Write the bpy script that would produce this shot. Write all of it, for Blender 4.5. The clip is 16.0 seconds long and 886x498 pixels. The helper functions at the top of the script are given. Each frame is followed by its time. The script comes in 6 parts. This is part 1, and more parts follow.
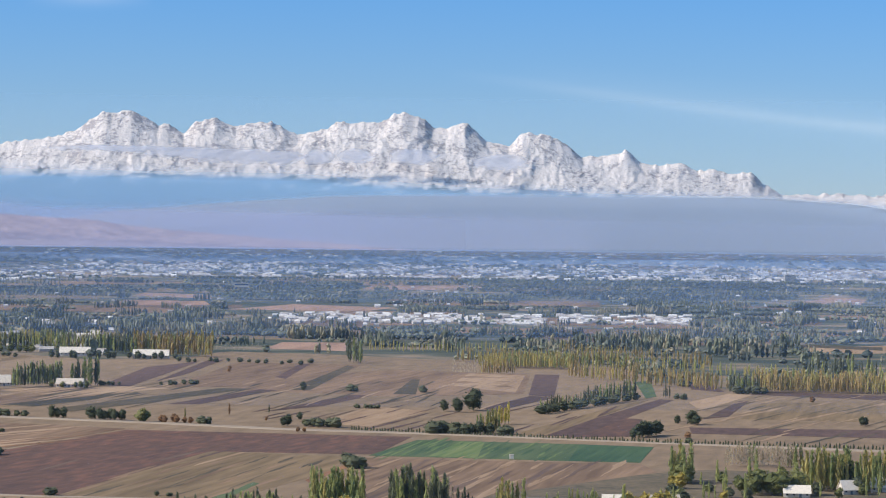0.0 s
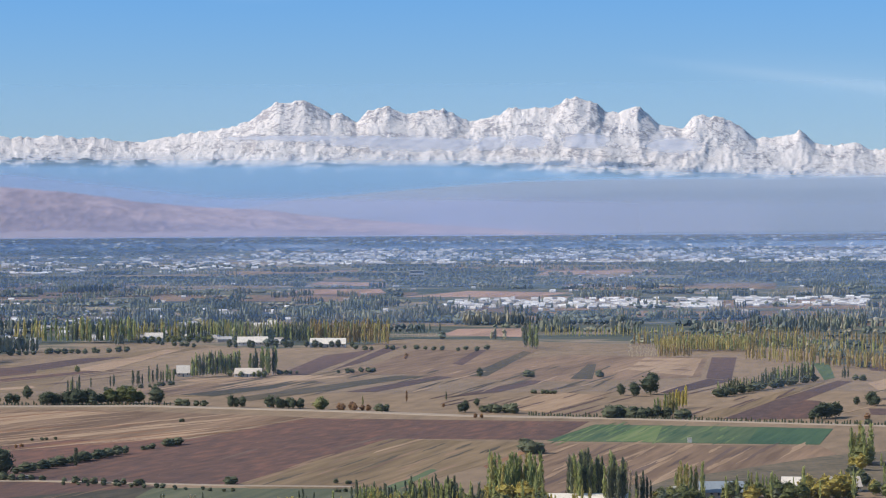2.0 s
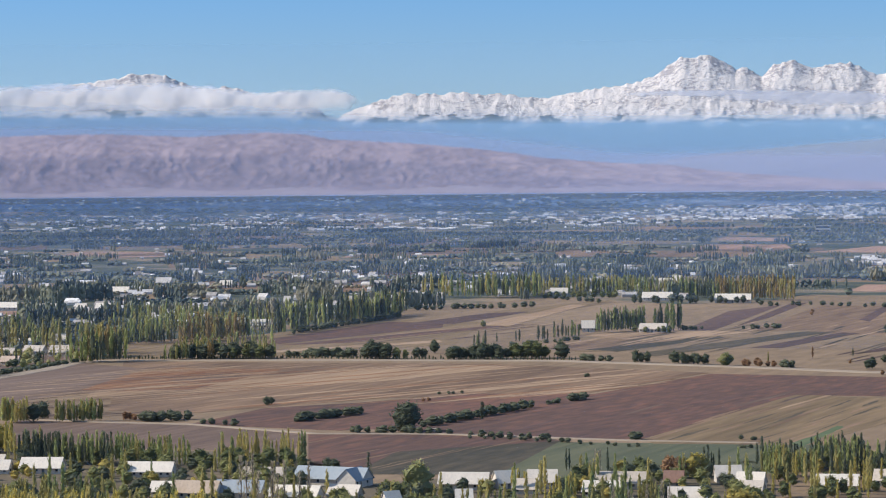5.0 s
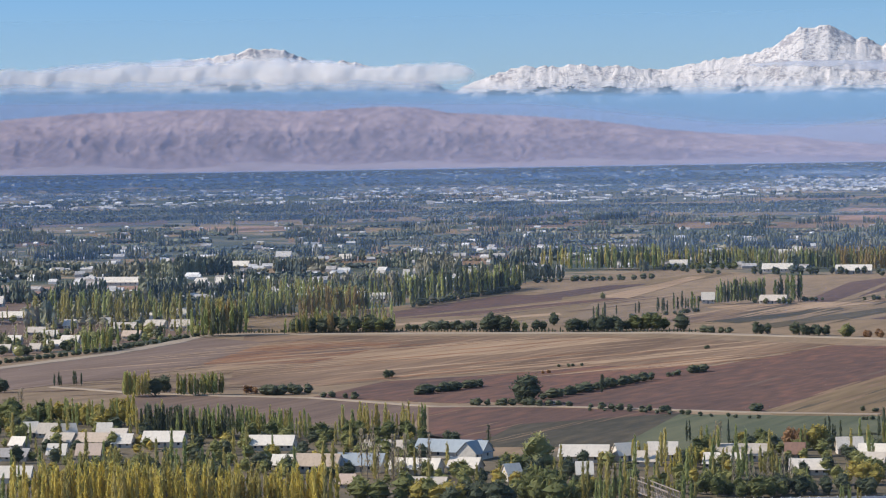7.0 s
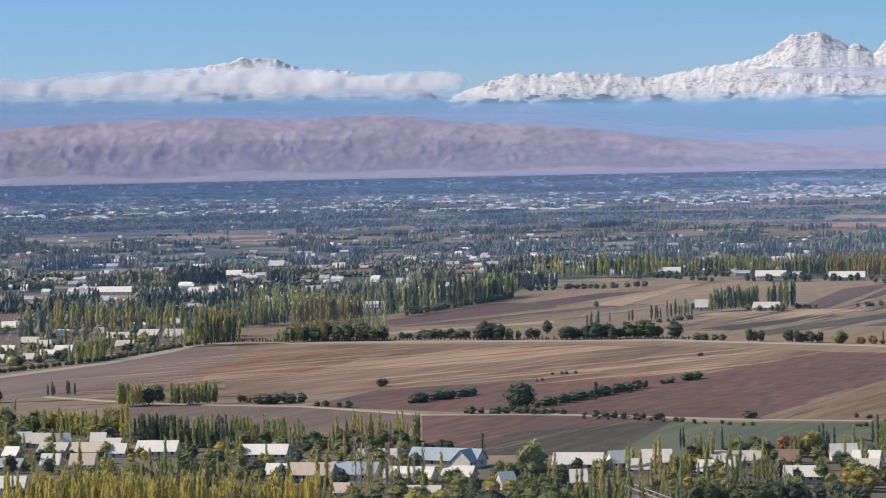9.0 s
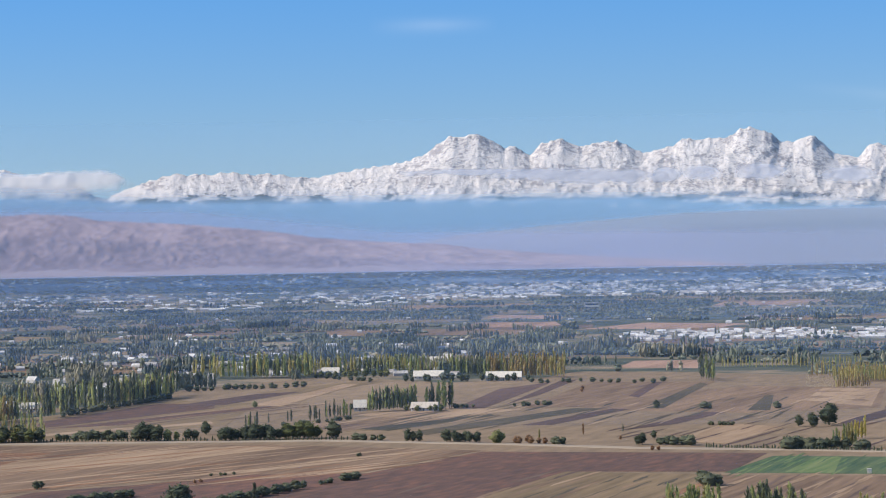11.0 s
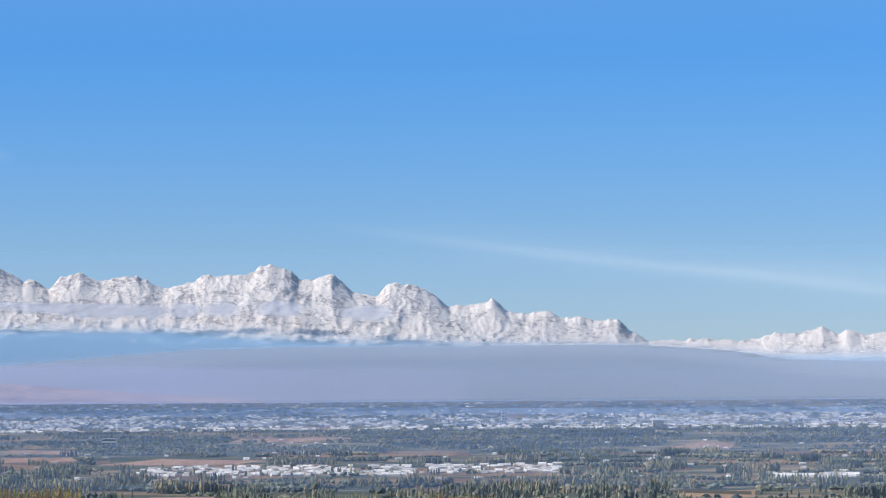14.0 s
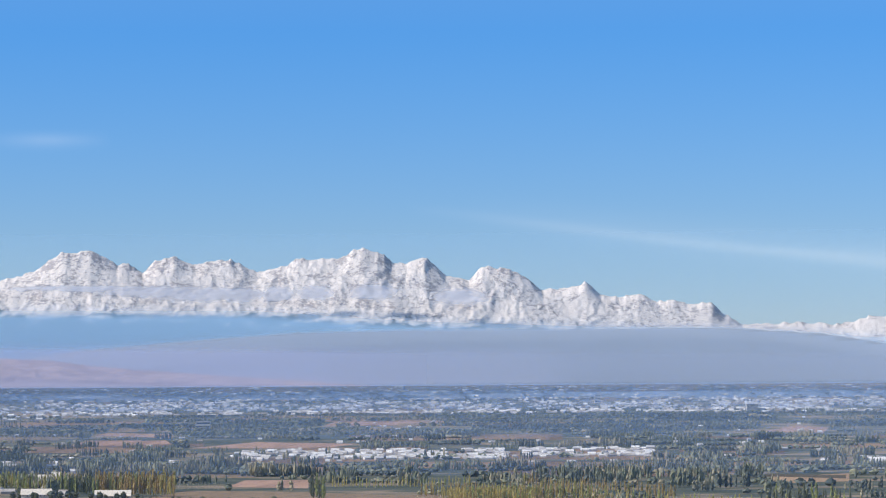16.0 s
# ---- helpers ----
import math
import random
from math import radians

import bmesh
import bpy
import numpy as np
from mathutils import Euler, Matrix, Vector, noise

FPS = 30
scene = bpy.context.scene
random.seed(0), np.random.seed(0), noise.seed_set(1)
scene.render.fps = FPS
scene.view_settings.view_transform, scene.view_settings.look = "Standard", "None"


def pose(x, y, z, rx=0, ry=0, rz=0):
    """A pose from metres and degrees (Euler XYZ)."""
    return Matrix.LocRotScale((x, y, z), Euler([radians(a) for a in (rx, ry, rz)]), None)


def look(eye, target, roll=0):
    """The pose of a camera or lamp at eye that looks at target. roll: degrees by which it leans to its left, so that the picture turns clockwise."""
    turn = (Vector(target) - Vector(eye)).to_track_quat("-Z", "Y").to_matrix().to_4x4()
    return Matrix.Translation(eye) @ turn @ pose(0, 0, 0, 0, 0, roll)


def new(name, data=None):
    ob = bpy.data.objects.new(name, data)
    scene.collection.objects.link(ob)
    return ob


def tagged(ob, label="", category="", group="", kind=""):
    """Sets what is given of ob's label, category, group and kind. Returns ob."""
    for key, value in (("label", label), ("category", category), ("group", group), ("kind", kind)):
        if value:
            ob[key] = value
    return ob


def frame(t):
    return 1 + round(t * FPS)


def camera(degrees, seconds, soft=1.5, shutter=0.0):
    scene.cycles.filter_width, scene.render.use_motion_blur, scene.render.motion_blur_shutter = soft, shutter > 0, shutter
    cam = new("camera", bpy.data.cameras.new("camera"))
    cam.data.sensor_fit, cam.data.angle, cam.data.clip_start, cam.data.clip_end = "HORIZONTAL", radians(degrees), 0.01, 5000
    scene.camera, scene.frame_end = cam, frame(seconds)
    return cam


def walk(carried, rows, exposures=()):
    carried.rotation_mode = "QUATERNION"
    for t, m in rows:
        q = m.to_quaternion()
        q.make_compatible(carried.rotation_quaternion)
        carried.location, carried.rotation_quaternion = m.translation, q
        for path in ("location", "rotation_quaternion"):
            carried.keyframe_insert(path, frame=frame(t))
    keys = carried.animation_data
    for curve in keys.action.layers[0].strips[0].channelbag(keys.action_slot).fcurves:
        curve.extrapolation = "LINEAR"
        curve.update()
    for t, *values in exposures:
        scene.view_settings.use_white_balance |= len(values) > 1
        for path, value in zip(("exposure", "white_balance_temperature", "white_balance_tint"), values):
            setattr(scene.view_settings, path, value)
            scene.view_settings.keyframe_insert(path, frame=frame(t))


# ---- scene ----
# ---- the camera: it stands on a hill and turns ----
EYE = 100.0
cam = camera(17.5, 16.0, soft=1.1)
# seconds, tilt, lean, turn in degrees
ROWS = [
    (0.0, 89.900, -0.600, 0.001), (0.5, 89.820, -0.253, 1.721), (1.0, 89.571, 0.179, 2.860),
    (1.5, 89.568, 0.440, 3.335), (2.0, 89.607, 0.384, 3.465), (2.5, 89.601, 0.282, 3.620),
    (3.0, 89.572, 0.329, 4.532), (3.5, 89.540, 0.400, 7.553), (4.0, 89.400, 0.413, 9.501),
    (4.5, 89.026, 0.345, 10.492), (5.0, 88.783, 0.546, 11.506), (5.2, 88.678, 0.701, 12.342),
    (7.3, 88.217, 0.987, 13.900), (7.5, 88.188, 1.055, 13.898), (8.0, 88.189, 1.093, 13.945),
    (8.2, 88.196, 1.108, 13.965), (10.3, 89.733, 1.331, 10.649), (10.5, 89.991, 1.157, 9.520),
    (11.0, 90.305, 1.035, 6.940), (11.5, 90.718, 1.033, 4.323), (12.0, 91.273, 0.950, 2.522),
    (12.5, 91.882, 0.891, 1.215), (13.0, 92.410, 0.790, -1.142), (13.5, 92.739, 0.595, -2.535),
    (14.0, 92.900, 0.408, -2.617), (14.5, 92.891, 0.465, -1.537), (15.0, 92.842, 0.459, -1.139),
    (15.5, 92.744, 0.441, -0.868), (16.0, 92.582, 0.383, -0.768),
]
EXPOSURES = [(0.0, 0.45), (16.0, 0.45)]
walk(cam, [(t, pose(0, 0, EYE, rx, ry, rz)) for t, rx, ry, rz in ROWS], EXPOSURES)

# ---- sky, sun ----
SUN_LEFT, SUN_HEIGHT = 99.0, 36.0   # degrees to the left of straight ahead, and above the horizon
world = bpy.data.worlds.new("sky")
scene.world = world
world.use_nodes = True
wt = world.node_tree
wt.nodes.clear()


def wnode(kind, **values):
    n = wt.nodes.new(kind)
    for key, value in values.items():
        n.inputs[key].default_value = value
    return n


sky = wt.nodes.new("ShaderNodeTexSky")
sky.sky_type, sky.sun_disc = "NISHITA", False
sky.sun_elevation, sky.sun_rotation = radians(SUN_HEIGHT), radians(-SUN_LEFT)
sky.altitude, sky.air_density, sky.dust_density, sky.ozone_density = 1500, 1.0, 0.0, 3.5
tint = wt.nodes.new("ShaderNodeMix")
tint.data_type, tint.blend_type = "RGBA", "MULTIPLY"
tint.inputs["Factor"].default_value = 1.0
# clear mountain air: deeper blue with height above the haze; overhead brightened as added fill
coord = wt.nodes.new("ShaderNodeTexCoord")
axes = wt.nodes.new("ShaderNodeSeparateXYZ")
deep = wt.nodes.new("ShaderNodeValToRGB")
for stop in (1, 2):
    deep.color_ramp.elements.new(0.06 * stop)
for e, (p, c) in zip(deep.color_ramp.elements, ((0.0, (0.57, 0.63, 0.84, 1)), (0.045, (0.52, 0.665, 0.92, 1)), (0.12, (0.325, 0.70, 1.115, 1)), (0.40, (1.75, 1.62, 1.48, 1)))):
    e.position, e.color = p, c
wt.links.new(coord.outputs["Generated"], axes.inputs[0])
wt.links.new(axes.outputs["Z"], deep.inputs[0])
wt.links.new(sky.outputs[0], tint.inputs["A"])
wt.links.new(deep.outputs[0], tint.inputs["B"])
# a thin veil of cirrus, slanting down to the right
def wmath(op, *args, clamp=False):
    n = wt.nodes.new("ShaderNodeMath")
    n.operation, n.use_clamp = op, clamp
    for i, v in enumerate(args):
        if isinstance(v, (int, float)):
            n.inputs[i].default_value = v
        else:
            wt.links.new(v, n.inputs[i])
    return n.outputs[0]


def streak(start, height, fall, width, share, length=0.2, soft=0.05):
    """A streak along the sky from the sideways place start, at that height, falling to the right."""
    off = wmath("DIVIDE", wmath("SUBTRACT", wmath("ADD", axes.outputs["Z"], wmath("MULTIPLY", wmath("SUBTRACT", axes.outputs["X"], start), fall)), wmath("ADD", height, wmath("MULTIPLY", wisp, width * 1.5))), width)
    body = wmath("POWER", 2.718, wmath("MULTIPLY", wmath("MULTIPLY", off, off), -1.0))
    ends = wmath("MULTIPLY", wmath("DIVIDE", wmath("SUBTRACT", axes.outputs["X"], start), soft, clamp=True), wmath("DIVIDE", wmath("SUBTRACT", start + length, axes.outputs["X"]), soft, clamp=True))
    return wmath("MULTIPLY", wmath("MULTIPLY", body, ends), wmath("MULTIPLY", wmath("ADD", wisp, 0.9), share))


stretch = wt.nodes.new("ShaderNodeMapping")
stretch.inputs["Scale"].default_value = (6, 6, 60)
stretch.inputs["Rotation"].default_value = (0, radians(7), 0)
wt.links.new(coord.outputs["Generated"], stretch.inputs[0])
fleece = wnode("ShaderNodeTexNoise", Scale=1.6, Detail=5.0)
wt.links.new(stretch.outputs[0], fleece.inputs["Vector"])
wisp = wmath("SUBTRACT", fleece.outputs["Fac"], 0.5)
veil = wmath("ADD", streak(0.0, 0.0592, 0.122, 0.0020, 0.12, 0.30, 0.09), streak(-0.145, 0.0826, 0.0, 0.0024, 0.10, 0.045, 0.02))
veil = wmath("ADD", veil, streak(0.02, 0.0575, 0.11, 0.0060, 0.075, 0.30, 0.08), clamp=True)
cirrus = wt.nodes.new("ShaderNodeMix")
cirrus.data_type = "RGBA"
cirrus.inputs["B"].default_value = (8.0, 8.5, 9.0, 1)
wt.links.new(veil, cirrus.inputs["Factor"])
wt.links.new(tint.outputs["Result"], cirrus.inputs["A"])
back = wnode("ShaderNodeBackground", Strength=0.089)
wt.links.new(cirrus.outputs["Result"], back.inputs[0])
wt.links.new(back.outputs[0], wt.nodes.new("ShaderNodeOutputWorld").inputs[0])

sun_data = bpy.data.lights.new("sun", "SUN")
sun_data.energy, sun_data.angle, sun_data.color = 4.1, radians(0.5), (1.0, 0.93, 0.84)
sun = new("sun", sun_data)
sun_way = Vector((-math.sin(radians(SUN_LEFT)) * math.cos(radians(SUN_HEIGHT)), math.cos(radians(SUN_LEFT)) * math.cos(radians(SUN_HEIGHT)), math.sin(radians(SUN_HEIGHT))))
sun.matrix_world = look(sun_way * 500, (0, 0, 0))

# ---- materials ----
def material(name, dark, light, grain=1.0, patch=0.02, stretch=(1, 1, 1), turn=0.0, rough=0.9, bump=0.3, spread=0.5, third=None, own=0.0, island=0.0, metal=0.0, translucent=0.0):
    """Two-scale material in metres: patches mix dark and light, grain breaks them up. own: how far each object differs; island: each loose piece."""
    m = bpy.data.materials.new(name)
    m.use_nodes = True
    nt = m.node_tree
    b = nt.nodes["Principled BSDF"]
    b.inputs["Roughness"].default_value, b.inputs["Metallic"].default_value = rough, metal
    b.inputs["Specular IOR Level"].default_value = 0.25
    tc, mp = nt.nodes.new("ShaderNodeTexCoord"), nt.nodes.new("ShaderNodeMapping")
    mp.inputs["Rotation"].default_value = (0, 0, radians(turn))
    mp.vector_type = "TEXTURE"
    mp.inputs["Scale"].default_value = [1 / k for k in stretch]
    nt.links.new(tc.outputs["Object"], mp.inputs[0])

    def cloud(scale, detail):
        n = nt.nodes.new("ShaderNodeTexNoise")
        n.inputs["Scale"].default_value, n.inputs["Detail"].default_value = scale, detail
        nt.links.new(mp.outputs[0], n.inputs["Vector"])
        return n.outputs["Fac"]

    def maths(op, a, c):
        n = nt.nodes.new("ShaderNodeMath")
        n.operation = op
        for i, v in enumerate((a, c)):
            if isinstance(v, (int, float)):
                n.inputs[i].default_value = v
            else:
                nt.links.new(v, n.inputs[i])
        return n.outputs[0]

    big, small = cloud(patch, 4), cloud(grain, 5)
    fac = maths("ADD", maths("MULTIPLY", maths("SUBTRACT", big, 0.5), 1.6 * spread), maths("MULTIPLY", maths("SUBTRACT", small, 0.5), 1.8 * spread))
    fac = maths("ADD", fac, 0.5)
    if own:
        info = nt.nodes.new("ShaderNodeObjectInfo")
        fac = maths("ADD", fac, maths("MULTIPLY", maths("SUBTRACT", info.outputs["Random"], 0.5), own))
    if island:
        geo = nt.nodes.new("ShaderNodeNewGeometry")
        fac = maths("ADD", fac, maths("MULTIPLY", maths("SUBTRACT", geo.outputs["Random Per Island"], 0.5), island))
    ramp = nt.nodes.new("ShaderNodeValToRGB")
    ramp.color_ramp.elements[0].position, ramp.color_ramp.elements[1].position = 0.12, 0.88
    ramp.color_ramp.elements[0].color, ramp.color_ramp.elements[1].color = (*dark, 1), (*light, 1)
    if third:
        e = ramp.color_ramp.elements.new(0.55)
        e.color = (*third, 1)
    nt.links.new(fac, ramp.inputs[0])
    nt.links.new(ramp.outputs[0], b.inputs["Base Color"])
    if translucent:
        through_leaf, blend = nt.nodes.new("ShaderNodeBsdfTranslucent"), nt.nodes.new("ShaderNodeMixShader")
        blend.inputs[0].default_value = translucent
        nt.links.new(ramp.outputs[0], through_leaf.inputs[0])
        nt.links.new(b.outputs[0], blend.inputs[1])
        nt.links.new(through_leaf.outputs[0], blend.inputs[2])
        nt.links.new(blend.outputs[0], nt.nodes["Material Output"].inputs[0])
    if bump:
        bp = nt.nodes.new("ShaderNodeBump")
        bp.inputs["Strength"].default_value, bp.inputs["Distance"].default_value = bump, 0.3 / max(grain, 0.05)
        nt.links.new(small, bp.inputs["Height"])
        nt.links.new(bp.outputs[0], b.inputs["Normal"])
    return m


FURROWS_RUN = -10.0   # degrees from straight ahead, to the right
SOIL = dict(grain=0.20, patch=0.014, stretch=(1, 0.22, 1), turn=FURROWS_RUN, spread=0.9, bump=0.4)
FURROW = dict(grain=0.22, patch=0.03, stretch=(1, 0.06, 1), turn=FURROWS_RUN, spread=0.95, bump=0.4)
LAND = {
    "soil_red": material("soil_red", (0.077, 0.045, 0.034), (0.182, 0.084, 0.053), third=(0.122, 0.065, 0.044), own=0.25, **SOIL),
    "soil_purple": material("soil_purple", (0.067, 0.040, 0.032), (0.130, 0.077, 0.059), own=0.25, **SOIL),
    "soil_olive": material("soil_olive", (0.049, 0.042, 0.025), (0.116, 0.087, 0.051), own=0.25, **SOIL),
    "soil_grey_brown": material("soil_grey_brown", (0.101, 0.064, 0.045), (0.176, 0.116, 0.081), own=0.2, **FURROW),
    "grey_soil": material("grey_soil", (0.122, 0.080, 0.057), (0.201, 0.138, 0.102), **FURROW),
    "stubble": material("stubble", (0.134, 0.082, 0.047), (0.270, 0.171, 0.100), own=0.2, **FURROW),
    "ochre_stubble": material("ochre_stubble", (0.172, 0.076, 0.034), (0.312, 0.167, 0.084), own=0.2, **FURROW),
    "straw": material("straw", (0.250, 0.161, 0.091), (0.383, 0.259, 0.156), own=0.2, **FURROW),
    "pink_fallow": material("pink_fallow", (0.235, 0.140, 0.096), (0.385, 0.238, 0.166), own=0.3, **FURROW),
    "dry_olive": material("dry_olive", (0.138, 0.093, 0.045), (0.252, 0.170, 0.089), own=0.25, **FURROW),
    "winter_green": material("winter_green", (0.066, 0.077, 0.041), (0.122, 0.121, 0.063), **FURROW),
    "crop_green": material("crop_green", (0.055, 0.090, 0.039), (0.120, 0.146, 0.062), own=0.3, **FURROW),
    "crop_green_dark": material("crop_green_dark", (0.030, 0.070, 0.034), (0.063, 0.109, 0.047), **FURROW),
    "garden_earth": material("garden_earth", (0.075, 0.065, 0.039), (0.190, 0.141, 0.086), grain=0.25, patch=0.03, spread=0.8),
    "crop_lime": material("crop_lime", (0.083, 0.137, 0.041), (0.183, 0.208, 0.080), **FURROW),
}
plain_mat = material("dry_plain", (0.147, 0.101, 0.058), (0.300, 0.206, 0.122), grain=0.12, patch=0.006, stretch=(1, 0.25, 1), turn=-10, spread=0.6, bump=0.3)
road_mat = material("gravel_road", (0.260, 0.200, 0.145), (0.370, 0.295, 0.215), grain=0.8, patch=0.05, spread=0.5, bump=0.2)
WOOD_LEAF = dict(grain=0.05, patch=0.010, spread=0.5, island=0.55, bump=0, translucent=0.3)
# bluer and greyer than LEAVES: the distance haze is mixed into these colours
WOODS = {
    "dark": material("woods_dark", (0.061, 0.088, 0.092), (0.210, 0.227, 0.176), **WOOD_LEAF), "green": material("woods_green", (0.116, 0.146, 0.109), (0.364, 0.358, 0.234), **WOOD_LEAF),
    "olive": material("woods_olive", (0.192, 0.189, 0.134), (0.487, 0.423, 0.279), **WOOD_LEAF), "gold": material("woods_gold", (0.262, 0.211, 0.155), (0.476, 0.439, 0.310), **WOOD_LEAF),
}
LEAVES = {
    "green": material("leaves_green", (0.174, 0.224, 0.092), (0.511, 0.502, 0.193), own=0.35, island=0.45, bump=0, translucent=0.45, grain=1.0, patch=0.2),
    "dark": material("leaves_dark", (0.084, 0.104, 0.065), (0.210, 0.218, 0.130), own=0.3, island=0.45, bump=0, translucent=0.45, grain=1.0, patch=0.2),
    "olive": material("leaves_olive", (0.245, 0.236, 0.091), (0.595, 0.492, 0.179), own=0.4, island=0.45, bump=0, translucent=0.45, grain=1.0, patch=0.2),
    "gold": material("leaves_gold", (0.357, 0.294, 0.085), (0.754, 0.628, 0.170), own=0.4, island=0.5, bump=0, translucent=0.45, grain=1.0, patch=0.2),
    "pale": material("leaves_pale", (0.221, 0.235, 0.099), (0.510, 0.471, 0.213), own=0.3, island=0.45, bump=0, translucent=0.45, grain=1.0, patch=0.2),
    "rust": material("leaves_rust", (0.239, 0.141, 0.076), (0.543, 0.327, 0.163), own=0.4, island=0.45, bump=0, translucent=0.45, grain=1.0, patch=0.2),
    "bare": material("leaves_sparse", (0.369, 0.305, 0.207), (0.696, 0.586, 0.391), own=0.3, island=0.45, bump=0, translucent=0.45, grain=1.0, patch=0.2),
}
LEAVES["garden"] = material("leaves_garden", (0.112, 0.129, 0.050), (0.309, 0.300, 0.109), own=0.5, island=0.45, bump=0, translucent=0.35, grain=1.0, patch=0.2)
LEAVES["tan"] = material("leaves_tan", (0.290, 0.208, 0.095), (0.550, 0.415, 0.175), own=0.4, island=0.45, bump=0, translucent=0.4, grain=1.0, patch=0.2)
LEAVES["yellow"] = material("leaves_yellow", (0.287, 0.241, 0.062), (0.603, 0.470, 0.124), own=0.4, island=0.45, bump=0, translucent=0.35, grain=1.0, patch=0.2)
bark_mat = material("bark", (0.113, 0.087, 0.070), (0.235, 0.200, 0.165), grain=3, patch=0.4, stretch=(1, 1, 0.3))
# far walls: the shade below the pale roofs is put into their colour
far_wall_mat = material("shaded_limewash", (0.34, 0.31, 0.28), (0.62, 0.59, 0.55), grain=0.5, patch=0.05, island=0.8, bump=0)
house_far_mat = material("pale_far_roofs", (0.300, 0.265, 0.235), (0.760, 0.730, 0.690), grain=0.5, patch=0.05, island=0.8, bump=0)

wall_mat = material("limewash", (0.447, 0.395, 0.334), (0.705, 0.645, 0.553), grain=1.5, patch=0.2, own=0.4, bump=0.1)
window_mat = material("dark_glass", (0.026, 0.030, 0.039), (0.052, 0.061, 0.070), rough=0.15, bump=0)
frame_mat = material("painted_frame", (0.42, 0.44, 0.46), (0.58, 0.60, 0.62), grain=4, patch=0.5, own=0.4, bump=0.1)
door_mat = material("painted_door", (0.087, 0.122, 0.148), (0.191, 0.209, 0.217), own=0.6, bump=0.1)
SHEET = dict(grain=0.9, patch=0.15, stretch=(1, 0.12, 1), rough=0.55, bump=0.25, own=0.35)
ROOFS = {
    "white": material("roof_white_slate", (0.584, 0.516, 0.435), (0.820, 0.734, 0.600), **SHEET), "pale": material("roof_pale_slate", (0.425, 0.361, 0.287), (0.658, 0.566, 0.461), **SHEET),
    "tan": material("roof_tan_slate", (0.382, 0.292, 0.209), (0.594, 0.468, 0.348), **SHEET), "pink": material("roof_pinkish_slate", (0.467, 0.340, 0.252), (0.658, 0.506, 0.392), **SHEET),
    "blue": material("roof_blue_grey_sheet", (0.235, 0.270, 0.295), (0.355, 0.390, 0.405), **SHEET), "rust": material("roof_rusty_sheet", (0.170, 0.097, 0.070), (0.318, 0.185, 0.131), **SHEET),
    "grey": material("roof_grey_slate", (0.255, 0.234, 0.217), (0.425, 0.390, 0.357), **SHEET),
}
concrete_mat = material("pale_concrete", (0.674, 0.637, 0.596), (0.800, 0.800, 0.800), grain=1.0, patch=0.1, bump=0.1)
steel_mat = material("painted_steel", (0.226, 0.183, 0.148), (0.365, 0.304, 0.244), grain=2.0, patch=0.3, rough=0.6, bump=0.1)

# ---- the lie of the land ----
# Past 2 km everything is drawn in towards the viewpoint along its own line of sight, and shrinks with it, so that the 50 km to the range end at 5 km.
NEAR, REACH = 2000.0, 2200.0


def drawn_in(d):
    """The scale at which a thing at the true distance d is built."""
    d = np.maximum(d, 1.0)
    return np.where(d <= NEAR, 1.0, (NEAR + REACH * (1 - np.exp(-(d - NEAR) / REACH))) / d)


def settle(x, y, z=0.0):
    s = drawn_in(np.hypot(x, y))
    return x * s, y * s, EYE + s * (z - EYE)


def hill(r):
    """The look-out hill on which the camera stands."""
    return 98.3 * np.exp(-(r / 150.0) ** 1.6)


def mesh_of(name, verts, faces, mat, smooth=False):
    me = bpy.data.meshes.new(name)
    verts, faces = np.asarray(verts, dtype=np.float32), np.asarray(faces, dtype=np.int32)
    k = faces.shape[1]
    me.vertices.add(len(verts))
    me.vertices.foreach_set("co", verts.ravel())
    me.loops.add(faces.size)
    me.loops.foreach_set("vertex_index", faces.ravel())
    me.polygons.add(len(faces))
    me.polygons.foreach_set("loop_start", np.arange(0, faces.size, k, dtype=np.int32))
    me.polygons.foreach_set("use_smooth", np.full(len(faces), smooth, dtype=bool))
    me.update(calc_edges=True)
    me.materials.append(mat)
    return me


def sheet(rows, cols, wrap=False):
    """Quads of a grid of rows x cols points."""
    i, j = np.meshgrid(np.arange(rows - 1), np.arange(cols if wrap else cols - 1), indexing="ij")
    j2 = (j + 1) % cols
    return np.stack([i * cols + j, i * cols + j2, (i + 1) * cols + j2, (i + 1) * cols + j], -1).reshape(-1, 4)


def hashed(ix, iy, seed):
    n = (ix.astype(np.int64) * 374761393 + iy.astype(np.int64) * 668265263 + seed * 982451653) & 0x7FFFFFFF
    n = ((n ^ (n >> 13)) * 1274126177) & 0x7FFFFFFF
    return ((n ^ (n >> 16)) & 0xFFFF) / 65535.0


def smooth_noise(x, y, seed=0):
    ix, iy = np.floor(x), np.floor(y)
    fx, fy = x - ix, y - iy
    fx, fy = fx * fx * (3 - 2 * fx), fy * fy * (3 - 2 * fy)
    a, b = hashed(ix, iy, seed), hashed(ix + 1, iy, seed)
    c, d = hashed(ix, iy + 1, seed), hashed(ix + 1, iy + 1, seed)
    return (a + (b - a) * fx) * (1 - fy) + (c + (d - c) * fx) * fy


